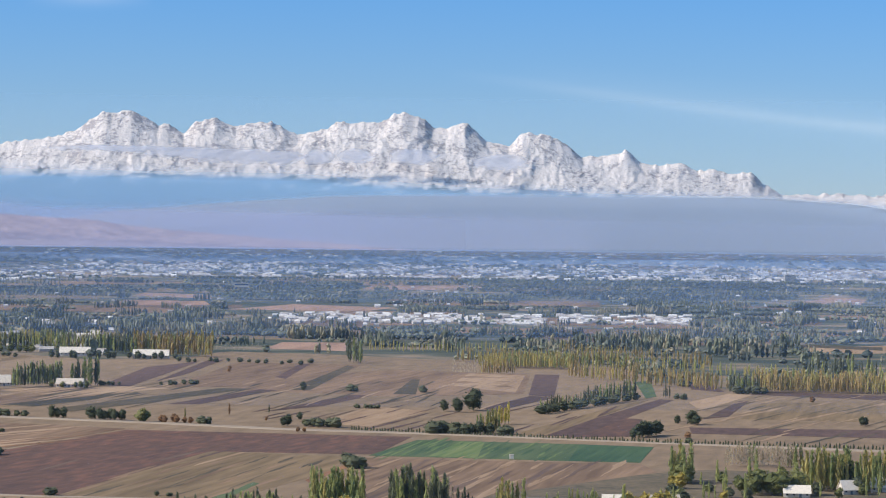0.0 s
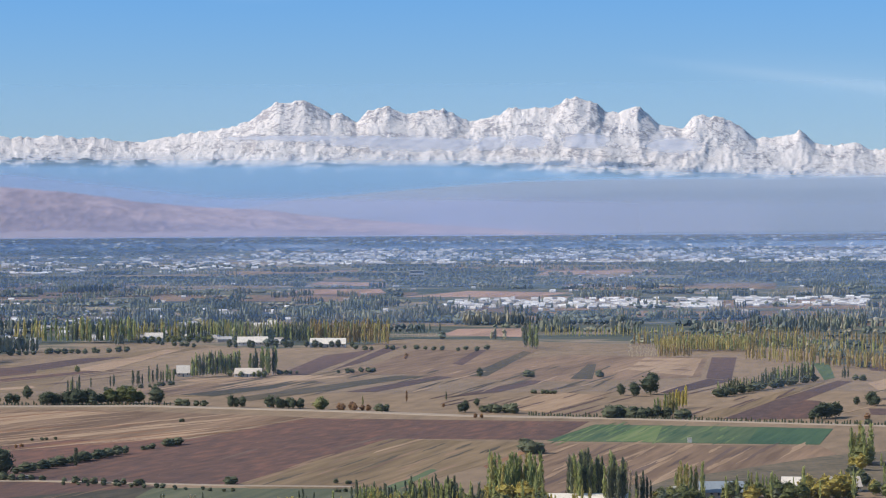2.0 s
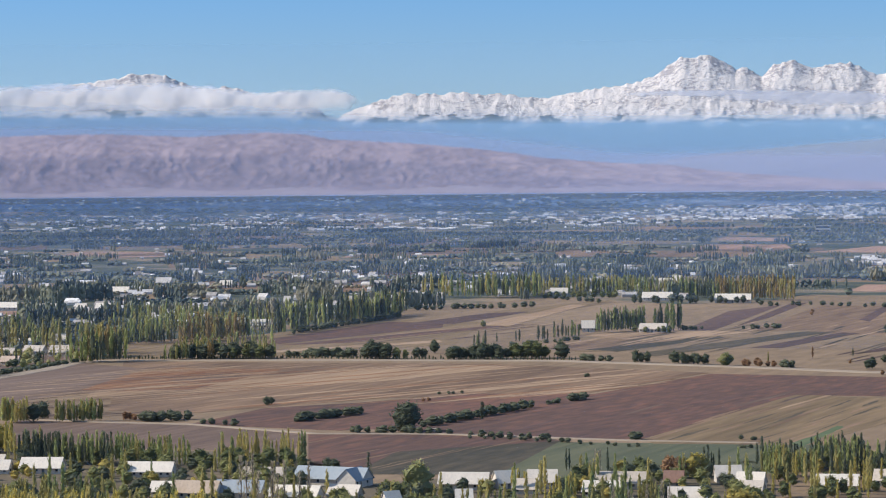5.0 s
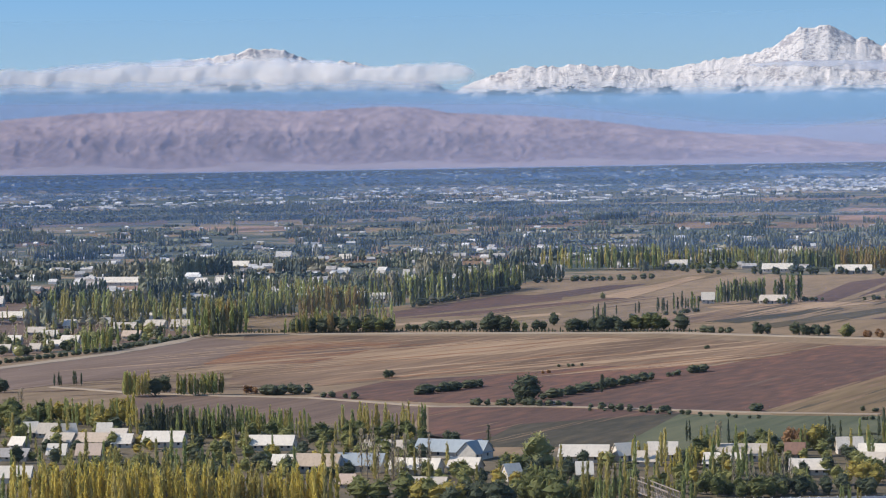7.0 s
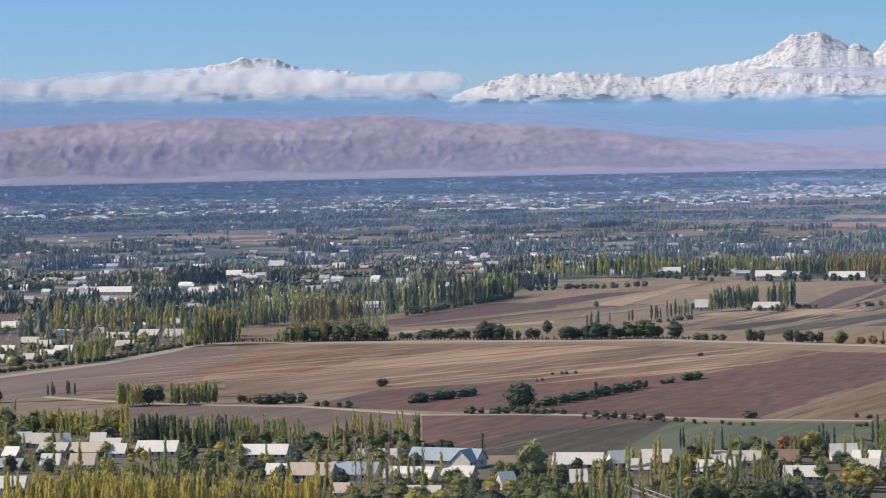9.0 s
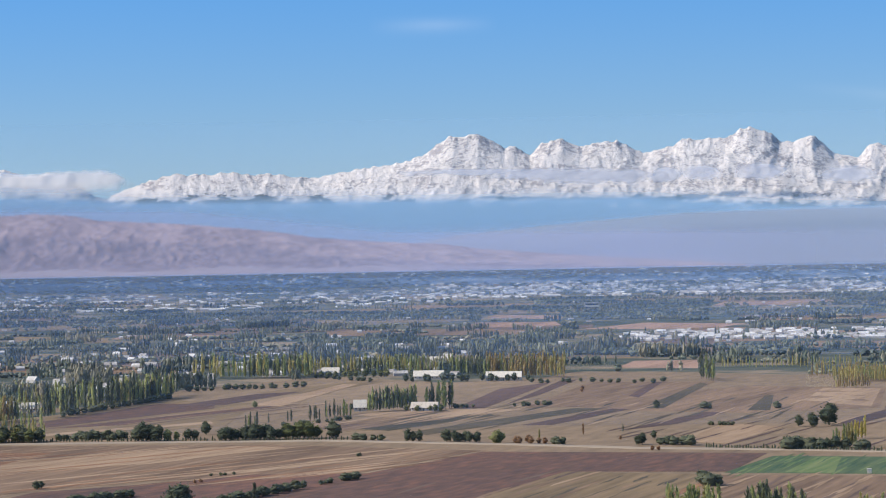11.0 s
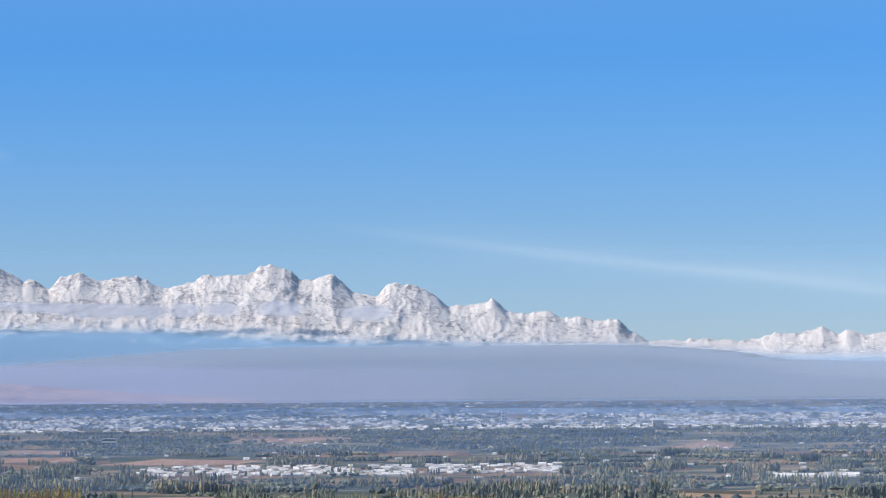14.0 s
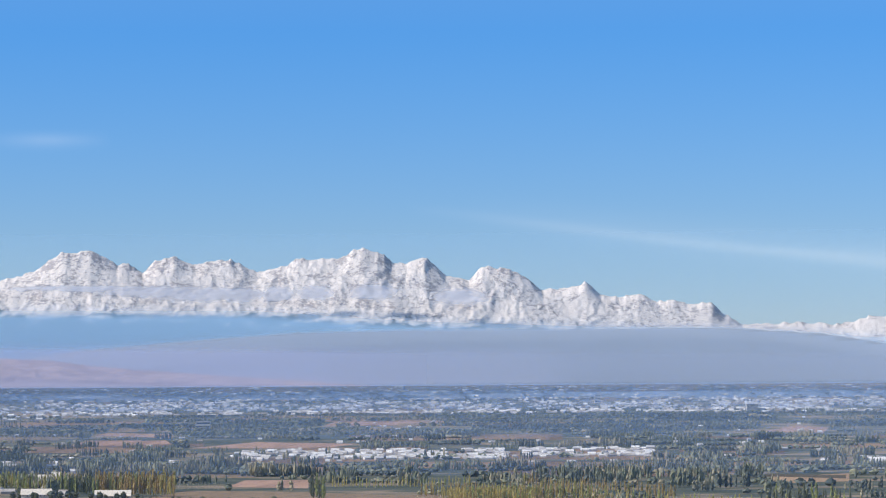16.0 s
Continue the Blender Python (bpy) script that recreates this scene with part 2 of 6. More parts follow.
def ridges(x, y, octaves=5, seed=0, keep=0.52):
    """Sharp-crested fractal noise, about 0 to 1."""
    total, amp, weight = 0.0, 0.5, 1.0
    x, y = 0.8 * x - 0.6 * y, 0.6 * x + 0.8 * y
    for k in range(octaves):
        r = 1 - np.abs(2 * smooth_noise(x, y, seed + k) - 1)
        r = r * r * weight
        weight = np.clip(r * 1.6, 0, 1)
        total = total + amp * r
        x, y, amp = 1.62 * x - 1.22 * y + 11.3, 1.22 * x + 1.62 * y + 5.7, amp * keep
    return total


def billows(x, y, octaves=4, seed=0):
    total, amp = 0.0, 0.5
    for k in range(octaves):
        total = total + amp * smooth_noise(x, y, seed + k)
        x, y, amp = 1.68 * x - 1.26 * y + 3.1, 1.26 * x + 1.68 * y + 7.7, amp * 0.5
    return total


# the plain: one sheet from the hill to the foot of the mountains, all round
turns = np.radians(np.arange(0, 360, 1.5))
radii = np.concatenate([np.linspace(0, 600, 40), np.geomspace(640, 42000, 70)])
rr, aa = np.meshgrid(radii, turns, indexing="ij")
gx, gy, gz = settle(rr * np.sin(aa), rr * np.cos(aa), hill(rr))
ground = new("ground", mesh_of("ground", np.stack([gx, gy, gz], -1).reshape(-1, 3), sheet(len(radii), len(turns), True)[:, ::-1], plain_mat, True))
tagged(ground, "dry autumn plain of fields below a look-out hill", "ground", kind="structure")

# ---- plots of land ----
PLOT_LABELS = {
    "soil_red": "freshly ploughed field of reddish brown earth", "soil_purple": "dark purplish ploughed strip of field", "soil_olive": "dark harrowed strip with sparse weeds",
    "soil_grey_brown": "grey-brown harrowed field", "grey_soil": "pale grey-brown bare field", "stubble": "pale tan stubble field", "ochre_stubble": "ochre stubble field with pale stripes",
    "straw": "straw-yellow mown field", "pink_fallow": "pale pinkish fallow field among woods", "dry_olive": "dry olive-tan grass field", "winter_green": "dull green field of young winter crop",
    "crop_green": "bright green vegetable plot", "crop_green_dark": "deep green vegetable plot", "garden_earth": "weedy garden ground between the houses", "crop_lime": "yellow-green vegetable plot",
}
plot_count = 0


def plot(kind, *corners):
    """A field: a low slab of tilled earth with its corners on the plain."""
    global plot_count
    plot_count += 1
    bm = bmesh.new()
    far_off = max(math.hypot(*c) for c in corners)
    rise = (0.04 + 0.004 * (plot_count % 12)) * max(1, far_off / 1200)
    flat = bm.faces.new([bm.verts.new((x, y, 0)) for x, y in corners])
    bmesh.ops.triangulate(bm, faces=[flat])
    bmesh.ops.subdivide_edges(bm, edges=bm.edges[:], cuts=3, use_grid_fill=True)
    for v in bm.verts:
        h = hill(math.hypot(v.co.x, v.co.y))
        v.co = Vector([float(c) for c in settle(v.co.x, v.co.y, h + rise)])
    bmesh.ops.recalc_face_normals(bm, faces=bm.faces[:])
    if sum(f.normal.z for f in bm.faces) < 0:
        bmesh.ops.reverse_faces(bm, faces=bm.faces[:])
    rim = [e for e in bm.edges if e.is_boundary]
    skirt = bmesh.ops.extrude_edge_only(bm, edges=rim)
    for v in skirt["geom"]:
        if isinstance(v, bmesh.types.BMVert):
            v.co.z -= rise + 0.3
    me = bpy.data.meshes.new("field")
    bm.to_mesh(me)
    bm.free()
    me.materials.append(LAND[kind])
    return tagged(new("field", me), PLOT_LABELS[kind], "field", "plots of farmland", "structure")


plot("garden_earth", (-467, 1075), (-399, 1080), (-349, 1065), (-274, 1056), (-219, 949), (-199, 969), (-162, 981), (-87, 1004), (-70, 806), (-126, 764), (-202, 751), (-324, 745))
plot("garden_earth", (-73, 1069), (-4, 1137), (95, 1267), (119, 1289), (209, 1270), (183, 1109), (68, 1085))
plot("garden_earth", (-121, 1013), (-92, 1054), (-52, 1082), (-26, 1059), (-25, 1011))
plot("soil_grey_brown", (-597, 1376), (-599, 1426), (-572, 1523), (-561, 1629), (-541, 1666), (-693, 2002), (-848, 2021), (-877, 2025))
plot("soil_red", (-290, 1289), (-265, 1361), (-206, 1371), (-166, 1522), (-15, 1490), (-31, 1362), (-110, 1371), (-150, 1127), (-224, 1138), (-283, 1173))
plot("stubble", (-520, 1613), (-298, 1601), (-168, 1531), (-209, 1378), (-308, 1334), (-365, 1244), (-411, 1251))
plot("ochre_stubble", (-279, 1566), (-173, 1517), (-210, 1382), (-280, 1368), (-266, 1461))
plot("straw", (-449, 1332), (-405, 1383), (-328, 1459), (-281, 1576), (-312, 1591), (-433, 1478), (-464, 1393))
plot("ochre_stubble", (-502, 1448), (-469, 1557), (-406, 1544), (-412, 1388), (-459, 1366))
plot("grey_soil", (-562, 1337), (-539, 1596), (-486, 1548), (-463, 1336), (-507, 1207))
plot("soil_red", (-343, 1272), (-306, 1309), (-264, 1370), (-203, 1368), (-232, 1204), (-280, 1156), (-352, 1182))
plot("soil_grey_brown", (-436, 1196), (-350, 1177), (-291, 1139), (-275, 1060), (-350, 1069), (-399, 1080))
plot("soil_red", (-290, 1143), (-229, 1138), (-180, 1119), (-220, 984), (-249, 981))
plot("soil_olive", (-236, 1065), (-180, 1119), (-182, 984), (-233, 979))
plot("winter_green", (-181, 1111), (-73, 1109), (-75, 1026), (-91, 994), (-118, 976), (-182, 975))
plot("dry_olive", (-152, 1136), (-114, 1377), (-84, 1361), (-41, 1345), (-52, 1240), (-84, 1107), (-143, 1108))
plot("straw", (-109, 1296), (-94, 1376), (-92, 1369), (-110, 1280))
plot("straw", (-151, 1138), (-116, 1377), (-114, 1374), (-148, 1136))
plot("crop_green", (-92, 1112), (-78, 1198), (-75, 1192), (-85, 1102))
plot("ochre_stubble", (-57, 1211), (-44, 1294), (-41, 1284), (-55, 1200))
plot("crop_green", (-34, 1355), (-12, 1467), (70, 1446), (59, 1333))
plot("crop_green_dark", (59, 1333), (70, 1446), (106, 1432), (92, 1328))
plot("crop_lime", (-6, 1354), (10, 1458), (22, 1453), (17, 1346))
plot("straw", (-20, 1423), (-15, 1455), (-11, 1455), (-17, 1415))
plot("straw", (-8, 1426), (-1, 1454), (3, 1450), (-6, 1414))
plot("stubble", (-36, 1341), (92, 1318), (96, 1272), (41, 1180), (-22, 1081), (-33, 1105))
plot("soil_grey_brown", (3, 1173), (29, 1311), (31, 1311), (6, 1165))
plot("soil_grey_brown", (30, 1180), (51, 1316), (54, 1316), (33, 1180))
plot("soil_grey_brown", (-32, 1135), (-7, 1333), (-5, 1333), (-30, 1127))
plot("dry_olive", (-270, 1721), (-205, 1902), (-197, 1880), (-240, 1731))
plot("soil_olive", (-230, 1707), (-152, 1963), (-130, 1961), (-183, 1775), (-216, 1678))
plot("soil_purple", (-168, 1767), (-124, 1953), (-111, 1944), (-149, 1766))
plot("soil_purple", (-123, 2132), (-116, 2379), (-108, 2367), (-114, 2105))
plot("soil_olive", (-104, 1951), (-77, 2352), (-70, 2319), (-89, 1950))
plot("soil_olive", (-32, 1908), (-22, 2121), (-16, 2121), (-17, 1907))
plot("soil_purple", (58, 1914), (72, 2222), (91, 2220), (74, 1892))
plot("soil_purple", (-104, 1698), (-57, 1910), (-40, 1916), (-73, 1760))
plot("soil_purple", (23, 1747), (59, 1907), (74, 1885), (36, 1740))
plot("straw", (5, 2026), (21, 2228), (64, 2204), (50, 1944))
plot("straw", (-69, 1600), (-43, 1764), (-7, 1719), (-38, 1568))
plot("soil_purple", (51, 1507), (142, 1879), (151, 1871), (73, 1510))
plot("soil_red", (65, 1498), (92, 1667), (116, 1660), (102, 1509))
plot("crop_green", (142, 2113), (155, 2138), (143, 1914), (134, 1886))
plot("dry_olive", (38, 1517), (111, 1801), (134, 1866), (55, 1511))
plot("soil_purple", (137, 1590), (245, 1583), (235, 1517), (134, 1538))
plot("soil_purple", (152, 1670), (194, 1870), (199, 1864), (169, 1694))
plot("dry_olive", (174, 1673), (207, 1852), (279, 1859), (256, 1655))
plot("soil_purple", (221, 1997), (302, 1954), (293, 1896), (210, 1950))
plot("soil_red", (65, 1518), (92, 1681), (114, 1663), (95, 1509))
plot("straw", (159, 1850), (196, 1962), (209, 1943), (158, 1750))
plot("soil_purple", (175, 2011), (180, 2110), (197, 2097), (195, 1977))
plot("soil_purple", (-235, 1988), (-234, 2280), (-202, 2398), (-207, 2186), (-215, 1953))
plot("soil_purple", (-204, 2027), (-197, 2435), (-184, 2438), (-192, 2171))
plot("stubble", (-187, 1975), (-169, 2384), (-66, 2365), (-87, 2003))
plot("straw", (-294, 1914), (-248, 2001), (-184, 1952), (-239, 1840))
plot("soil_olive", (-267, 1744), (-202, 1904), (-196, 1883), (-244, 1724))
plot("soil_red", (-473, 1783), (-384, 2035), (-359, 2069), (-431, 1818))
plot("soil_purple", (-456, 2043), (-423, 2245), (-392, 2275), (-415, 2068))
plot("straw", (-393, 2060), (-380, 2405), (-366, 2405), (-367, 2035))
plot("dry_olive", (-427, 2265), (-370, 2500), (-350, 2463), (-376, 2234))
plot("stubble", (-310, 1801), (-218, 1942), (-193, 1885), (-273, 1727))
plot("stubble", (-150, 1948), (-119, 2140), (-37, 2274), (68, 2213), (55, 1929), (-30, 1880))
plot("dry_olive", (-545, 1665), (-500, 1620), (-436, 1680), (-360, 1800), (-395, 2090), (-470, 2150), (-520, 1900), (-565, 1800))
plot("soil_grey_brown", (-529, 1655), (-493, 1630), (-436, 1690), (-381, 1867), (-396, 1939), (-457, 1823), (-528, 1743))
plot("soil_red", (-480, 1783), (-412, 2018), (-425, 2085), (-470, 2103), (-498, 1864))
plot("straw", (-472, 1680), (-373, 1826), (-380, 1850), (-474, 1708))
plot("pink_fallow", (-166, 2707), (-160, 2880), (-96, 2883), (-89, 2657))
plot("pink_fallow", (-515, 4425), (-527, 4723), (-400, 4837), (-366, 4540))
plot("pink_fallow", (-319, 4248), (-240, 4645), (-73, 4477), (-118, 4196))
plot("pink_fallow", (-1413, 4056), (-1533, 4493), (-1378, 4486), (-1276, 4175))
plot("pink_fallow", (-901, 2150), (-958, 2284), (-791, 2286), (-754, 2164))
plot("pink_fallow", (-518, 4456), (-536, 4863), (-442, 4845), (-408, 4466))
plot("pink_fallow", (-982, 4070), (-1012, 4304), (-807, 4201), (-762, 4056))
plot("straw", (340, 2693), (366, 2876), (458, 2967), (423, 2743))
plot("soil_purple", (24, 3318), (39, 3458), (222, 3454), (205, 3295))
plot("pink_fallow", (-176, 6258), (-164, 6775), (102, 6783), (69, 6189))
plot("pink_fallow", (-567, 5284), (-575, 5560), (-442, 5392), (-402, 5019))
plot("pink_fallow", (643, 5206), (790, 5833), (827, 5610), (735, 5057))
plot("pink_fallow", (847, 4530), (948, 4965), (992, 4946), (904, 4507))
plot("soil_olive", (358, 2898), (372, 2963), (445, 2909), (431, 2813))


def swaths(kind, a, b, c, d, n, seed, label, length=(40, 130), width=(1.0, 4.5), heading=12.0):
    """Streaks of straw, weeds or bare earth lying along the furrows of a four-cornered field, as one mesh."""
    r = np.random.default_rng(seed)
    V, F = [], []
    for k in range(n):
        u, v = r.random(), r.random()
        p = [(a[i] * (1 - u) + b[i] * u) * (1 - v) + (d[i] * (1 - u) + c[i] * u) * v for i in (0, 1)]
        turn = radians(heading + r.normal(0, 1.2))
        run, w, z = r.uniform(*length), r.uniform(*width), (0.095 + 0.002 * (k % 9)) * max(1, math.hypot(*p) / 1200)
        fx, fy = math.sin(turn), math.cos(turn)
        base = len(V)
        steps = 7
        for s in range(steps + 1):
            t = s / steps - 0.5
            half = w * 0.5 * max(0.08, 1 - abs(2 * t) ** 2.5) * r.uniform(0.6, 1.2)
            wob = r.normal(0, 0.25)
            for side in (-1, 1):
                V.append((p[0] + fx * run * t + fy * (half * side + wob), p[1] + fy * run * t - fx * (half * side + wob), z))
        F += [(base + 2 * s, base + 2 * s + 1, base + 2 * s + 3, base + 2 * s + 2) for s in range(steps)]
    return tagged(new("swaths", mesh_of("swaths", V, F, LAND[kind])), label, "stubble", kind="stuff")


swaths("straw", (-458, 1562), (-173, 1517), (-209, 1378), (-367, 1253), 45, 900, "pale straw swaths on the stubble field", (50, 170), (2, 7), 31)
swaths("ochre_stubble", (-458, 1562), (-173, 1517), (-209, 1378), (-367, 1253), 40, 901, "ochre swaths on the stubble field", (50, 170), (1.5, 5), 31)
swaths("soil_grey_brown", (-531, 1375), (-485, 1588), (-398, 1563), (-386, 1299), 26, 902, "brown swaths across the bare field", (50, 150), (1.5, 6), 35)
swaths("straw", (-531, 1375), (-485, 1588), (-398, 1563), (-386, 1299), 40, 903, "pale swaths across the bare field", (50, 150), (1.5, 5), 35)
swaths("soil_grey_brown", (-505, 1201), (-439, 1196), (-343, 1282), (-554, 1318), 22, 904, "brown streaks on the bare field", (40, 120), (1.5, 6), 60)
swaths("soil_purple", (-263, 1354), (-18, 1481), (-110, 1367), (-222, 1144), 8, 905, "darker furrow streaks on the ploughed earth", (40, 160), (0.8, 3), 9)
swaths("soil_grey_brown", (-263, 1354), (-18, 1481), (-110, 1367), (-222, 1144), 8, 906, "paler streaks on the ploughed earth", (40, 160), (0.8, 3), 9)
swaths("stubble", (-150, 1143), (-111, 1366), (-43, 1338), (-80, 1111), 20, 907, "dry grass streaks along the furrows", (30, 110), (0.8, 3), 9)
swaths("soil_olive", (-150, 1143), (-111, 1366), (-43, 1338), (-80, 1111), 14, 908, "weedy streaks along the furrows", (30, 110), (0.8, 3), 9)
swaths("stubble", (-281, 1122), (-182, 1106), (-187, 988), (-246, 982), 8, 909, "pale streaks on the ploughed earth", (20, 70), (0.6, 2), 12)
swaths("crop_lime", (-32, 1359), (-12, 1459), (61, 1443), (54, 1341), 26, 910, "yellow-green rows of the vegetable plots", (30, 80), (0.8, 2.2), 9)
swaths("crop_green_dark", (-32, 1359), (-12, 1459), (61, 1443), (54, 1341), 26, 911, "dark rows of the vegetable plots", (30, 80), (0.8, 2.2), 9)
swaths("straw", (-35, 1334), (89, 1311), (36, 1180), (-27, 1091), 26, 912, "pale straw streaks on the stubble", (30, 120), (1, 4), 10)
swaths("soil_grey_brown", (-35, 1334), (89, 1311), (36, 1180), (-27, 1091), 9, 913, "brown streaks on the stubble", (30, 120), (0.8, 3), 10)
swaths("straw", (-301, 1784), (-167, 2220), (50, 2196), (33, 1758), 32, 914, "pale streaks along the far strips", (60, 200), (1.5, 5), 8)
swaths("soil_olive", (-301, 1784), (-167, 2220), (50, 2196), (33, 1758), 40, 915, "dark weedy streaks along the far strips", (60, 200), (1.2, 4), 8)
swaths("soil_purple", (-168, 1626), (-66, 1829), (108, 1752), (64, 1520), 25, 916, "dark streaks between the far strips", (40, 140), (1, 3.5), 12)
swaths("straw", (123, 1573), (198, 1941), (296, 1917), (225, 1457), 26, 917, "pale grass streaks by the road", (40, 140), (1, 4), 20)
swaths("soil_olive", (123, 1573), (198, 1941), (296, 1917), (225, 1457), 22, 918, "weedy streaks by the road", (40, 140), (1, 3.5), 20)
swaths("straw", (-436, 1866), (-376, 2349), (-225, 2242), (-244, 1740), 34, 919, "pale streaks on the narrow fields", (50, 160), (1.2, 4), 16)
swaths("soil_purple", (-436, 1866), (-376, 2349), (-225, 2242), (-244, 1740), 25, 920, "dark streaks on the narrow fields", (50, 160), (1.2, 4), 16)


# ---- roads ----
def road(name, label, width, *way, rise=0.35):
    """A graded road with a low crown along a bent line."""
    pts, bm, rims = [Vector(p) for p in way], bmesh.new(), []
    fine = []
    for a, b in zip(pts, pts[1:]):
        fine += [a.lerp(b, k / 8) for k in range(8)]
    fine.append(pts[-1])
    for i, p in enumerate(fine):
        t = (fine[min(i + 1, len(fine) - 1)] - fine[max(i - 1, 0)]).normalized()
        side = Vector((-t.y, t.x))
        w = width * (0.9 + 0.2 * noise.noise((p.x * 0.05, p.y * 0.05, 0)))
        line = []
        for k, h in ((-0.62, -0.3), (-0.5, rise), (0.0, rise + 0.06), (0.5, rise), (0.62, -0.3)):
            q = p + side * (k * w)
            line.append(bm.verts.new((q.x, q.y, h)))
        rims.append(line)
    for a, b in zip(rims, rims[1:]):
        for k in range(4):
            bm.faces.new((a[k], b[k], b[k + 1], a[k + 1]))
    bmesh.ops.recalc_face_normals(bm, faces=bm.faces[:])
    if sum(f.normal.z for f in bm.faces) < 0:
        bmesh.ops.reverse_faces(bm, faces=bm.faces[:])
    me = bpy.data.meshes.new(name)
    bm.to_mesh(me)
    bm.free()
    me.materials.append(road_mat)
    return tagged(new(name, me), label, "road", kind="structure")


road("road", "pale gravel road between the fields", 11, (-575, 1272), (-565, 1345), (-544, 1450), (-541, 1541), (-545, 1602), (-530, 1622), (-407, 1630), (-268, 1631), (-149, 1577), (-85, 1539), (1, 1512), (92, 1470), (219, 1416), (330, 1340))
road("farm_track", "narrow pale dirt track along a field", 4, (-490, 1233), (-438, 1202), (-394, 1188), (-351, 1180), (-286, 1139), (-235, 1143), (-203, 1134), (-153, 1120), (-103, 1114))

# ---- hills and mountains ----

def node_mix(nt, fac, a, b):
    n = nt.nodes.new("ShaderNodeMix")
    n.data_type = "RGBA"
    for socket, v in ((n.inputs["Factor"], fac), (n.inputs["A"], a), (n.inputs["B"], b)):
        if isinstance(v, tuple):
            socket.default_value = (*v, 1)
        elif isinstance(v, (int, float)):
            socket.default_value = v
        else:
            nt.links.new(v, socket)
    return n.outputs["Result"]


def node_math(nt, op, *args, clamp=False):
    n = nt.nodes.new("ShaderNodeMath")
    n.operation, n.use_clamp = op, clamp
    for i, v in enumerate(args):
        if isinstance(v, (int, float)):
            n.inputs[i].default_value = v
        else:
            nt.links.new(v, n.inputs[i])
    return n.outputs[0]


def node_noise(nt, vector, scale, detail=6, rough=0.6):
    n = nt.nodes.new("ShaderNodeTexNoise")
    n.inputs["Scale"].default_value, n.inputs["Detail"].default_value, n.inputs["Roughness"].default_value = scale, detail, rough
    nt.links.new(vector, n.inputs["Vector"])
    return n.outputs["Fac"]


def snow_material():
    """Snow that lies above the snow line, with rock bare where it is steep."""
    m = bpy.data.materials.new("snow_and_rock")
    m.use_nodes = True
    nt = m.node_tree
    b = nt.nodes["Principled BSDF"]
    b.inputs["Roughness"].default_value, b.inputs["Specular IOR Level"].default_value = 0.8, 0.1
    tc, geo, axes, up = (nt.nodes.new(k) for k in ("ShaderNodeTexCoord", "ShaderNodeNewGeometry", "ShaderNodeSeparateXYZ", "ShaderNodeSeparateXYZ"))
    nt.links.new(tc.outputs["Object"], axes.inputs[0])
    nt.links.new(geo.outputs["Normal"], up.inputs[0])
    where = tc.outputs["Object"]
    wide, fine = node_noise(nt, where, 0.026, 5), node_noise(nt, where, 0.14, 7, 0.7)
    # snow line
    line = node_math(nt, "ADD", node_math(nt, "MULTIPLY", wide, 110.0), node_math(nt, "MULTIPLY", fine, 34.0))
    cover = node_math(nt, "DIVIDE", node_math(nt, "SUBTRACT", axes.outputs["Z"], node_math(nt, "ADD", line, node_math(nt, "ADD", SNOW_LINE - 72.0, node_math(nt, "ADD", node_math(nt, "MULTIPLY", axes.outputs["X"], -0.022), node_math(nt, "MULTIPLY", node_math(nt, "MAXIMUM", axes.outputs["X"], 0.0), -0.045))))), 4.0, clamp=True)
    # bare crags: steep faces and broken ground
    chips = node_noise(nt, where, 0.30, 4, 0.6)
    crag = node_math(nt, "ADD", node_math(nt, "MULTIPLY", node_math(nt, "SUBTRACT", 0.86, up.outputs["Z"]), 1.6), node_math(nt, "ADD", node_math(nt, "MULTIPLY", node_math(nt, "SUBTRACT", fine, 0.500), 3.8), node_math(nt, "MULTIPLY", node_math(nt, "SUBTRACT", chips, 0.485), 2.0)))
    crag = node_math(nt, "ADD", crag, node_math(nt, "MULTIPLY", node_math(nt, "SUBTRACT", wide, 0.49), 2.6))
    crag = node_math(nt, "MULTIPLY", node_math(nt, "SUBTRACT", crag, 0.20), 4.5, clamp=True)
    bare = node_math(nt, "MULTIPLY", crag, 0.80)
    snow = node_math(nt, "MULTIPLY", cover, node_math(nt, "SUBTRACT", 1.0, bare))
    rock = node_mix(nt, fine, (0.20, 0.182, 0.195), (0.35, 0.315, 0.32))
    slope = node_mix(nt, wide, (0.096, 0.104, 0.109), (0.139, 0.139, 0.135))
    base = node_mix(nt, cover, slope, rock)
    nt.links.new(node_mix(nt, snow, base, (0.680, 0.622, 0.582)), b.inputs["Base Color"])
    bp = nt.nodes.new("ShaderNodeBump")
    bp.inputs["Strength"].default_value, bp.inputs["Distance"].default_value = 0.7, 5.0
    nt.links.new(fine, bp.inputs["Height"])
    nt.links.new(bp.outputs[0], b.inputs["Normal"])
    return m


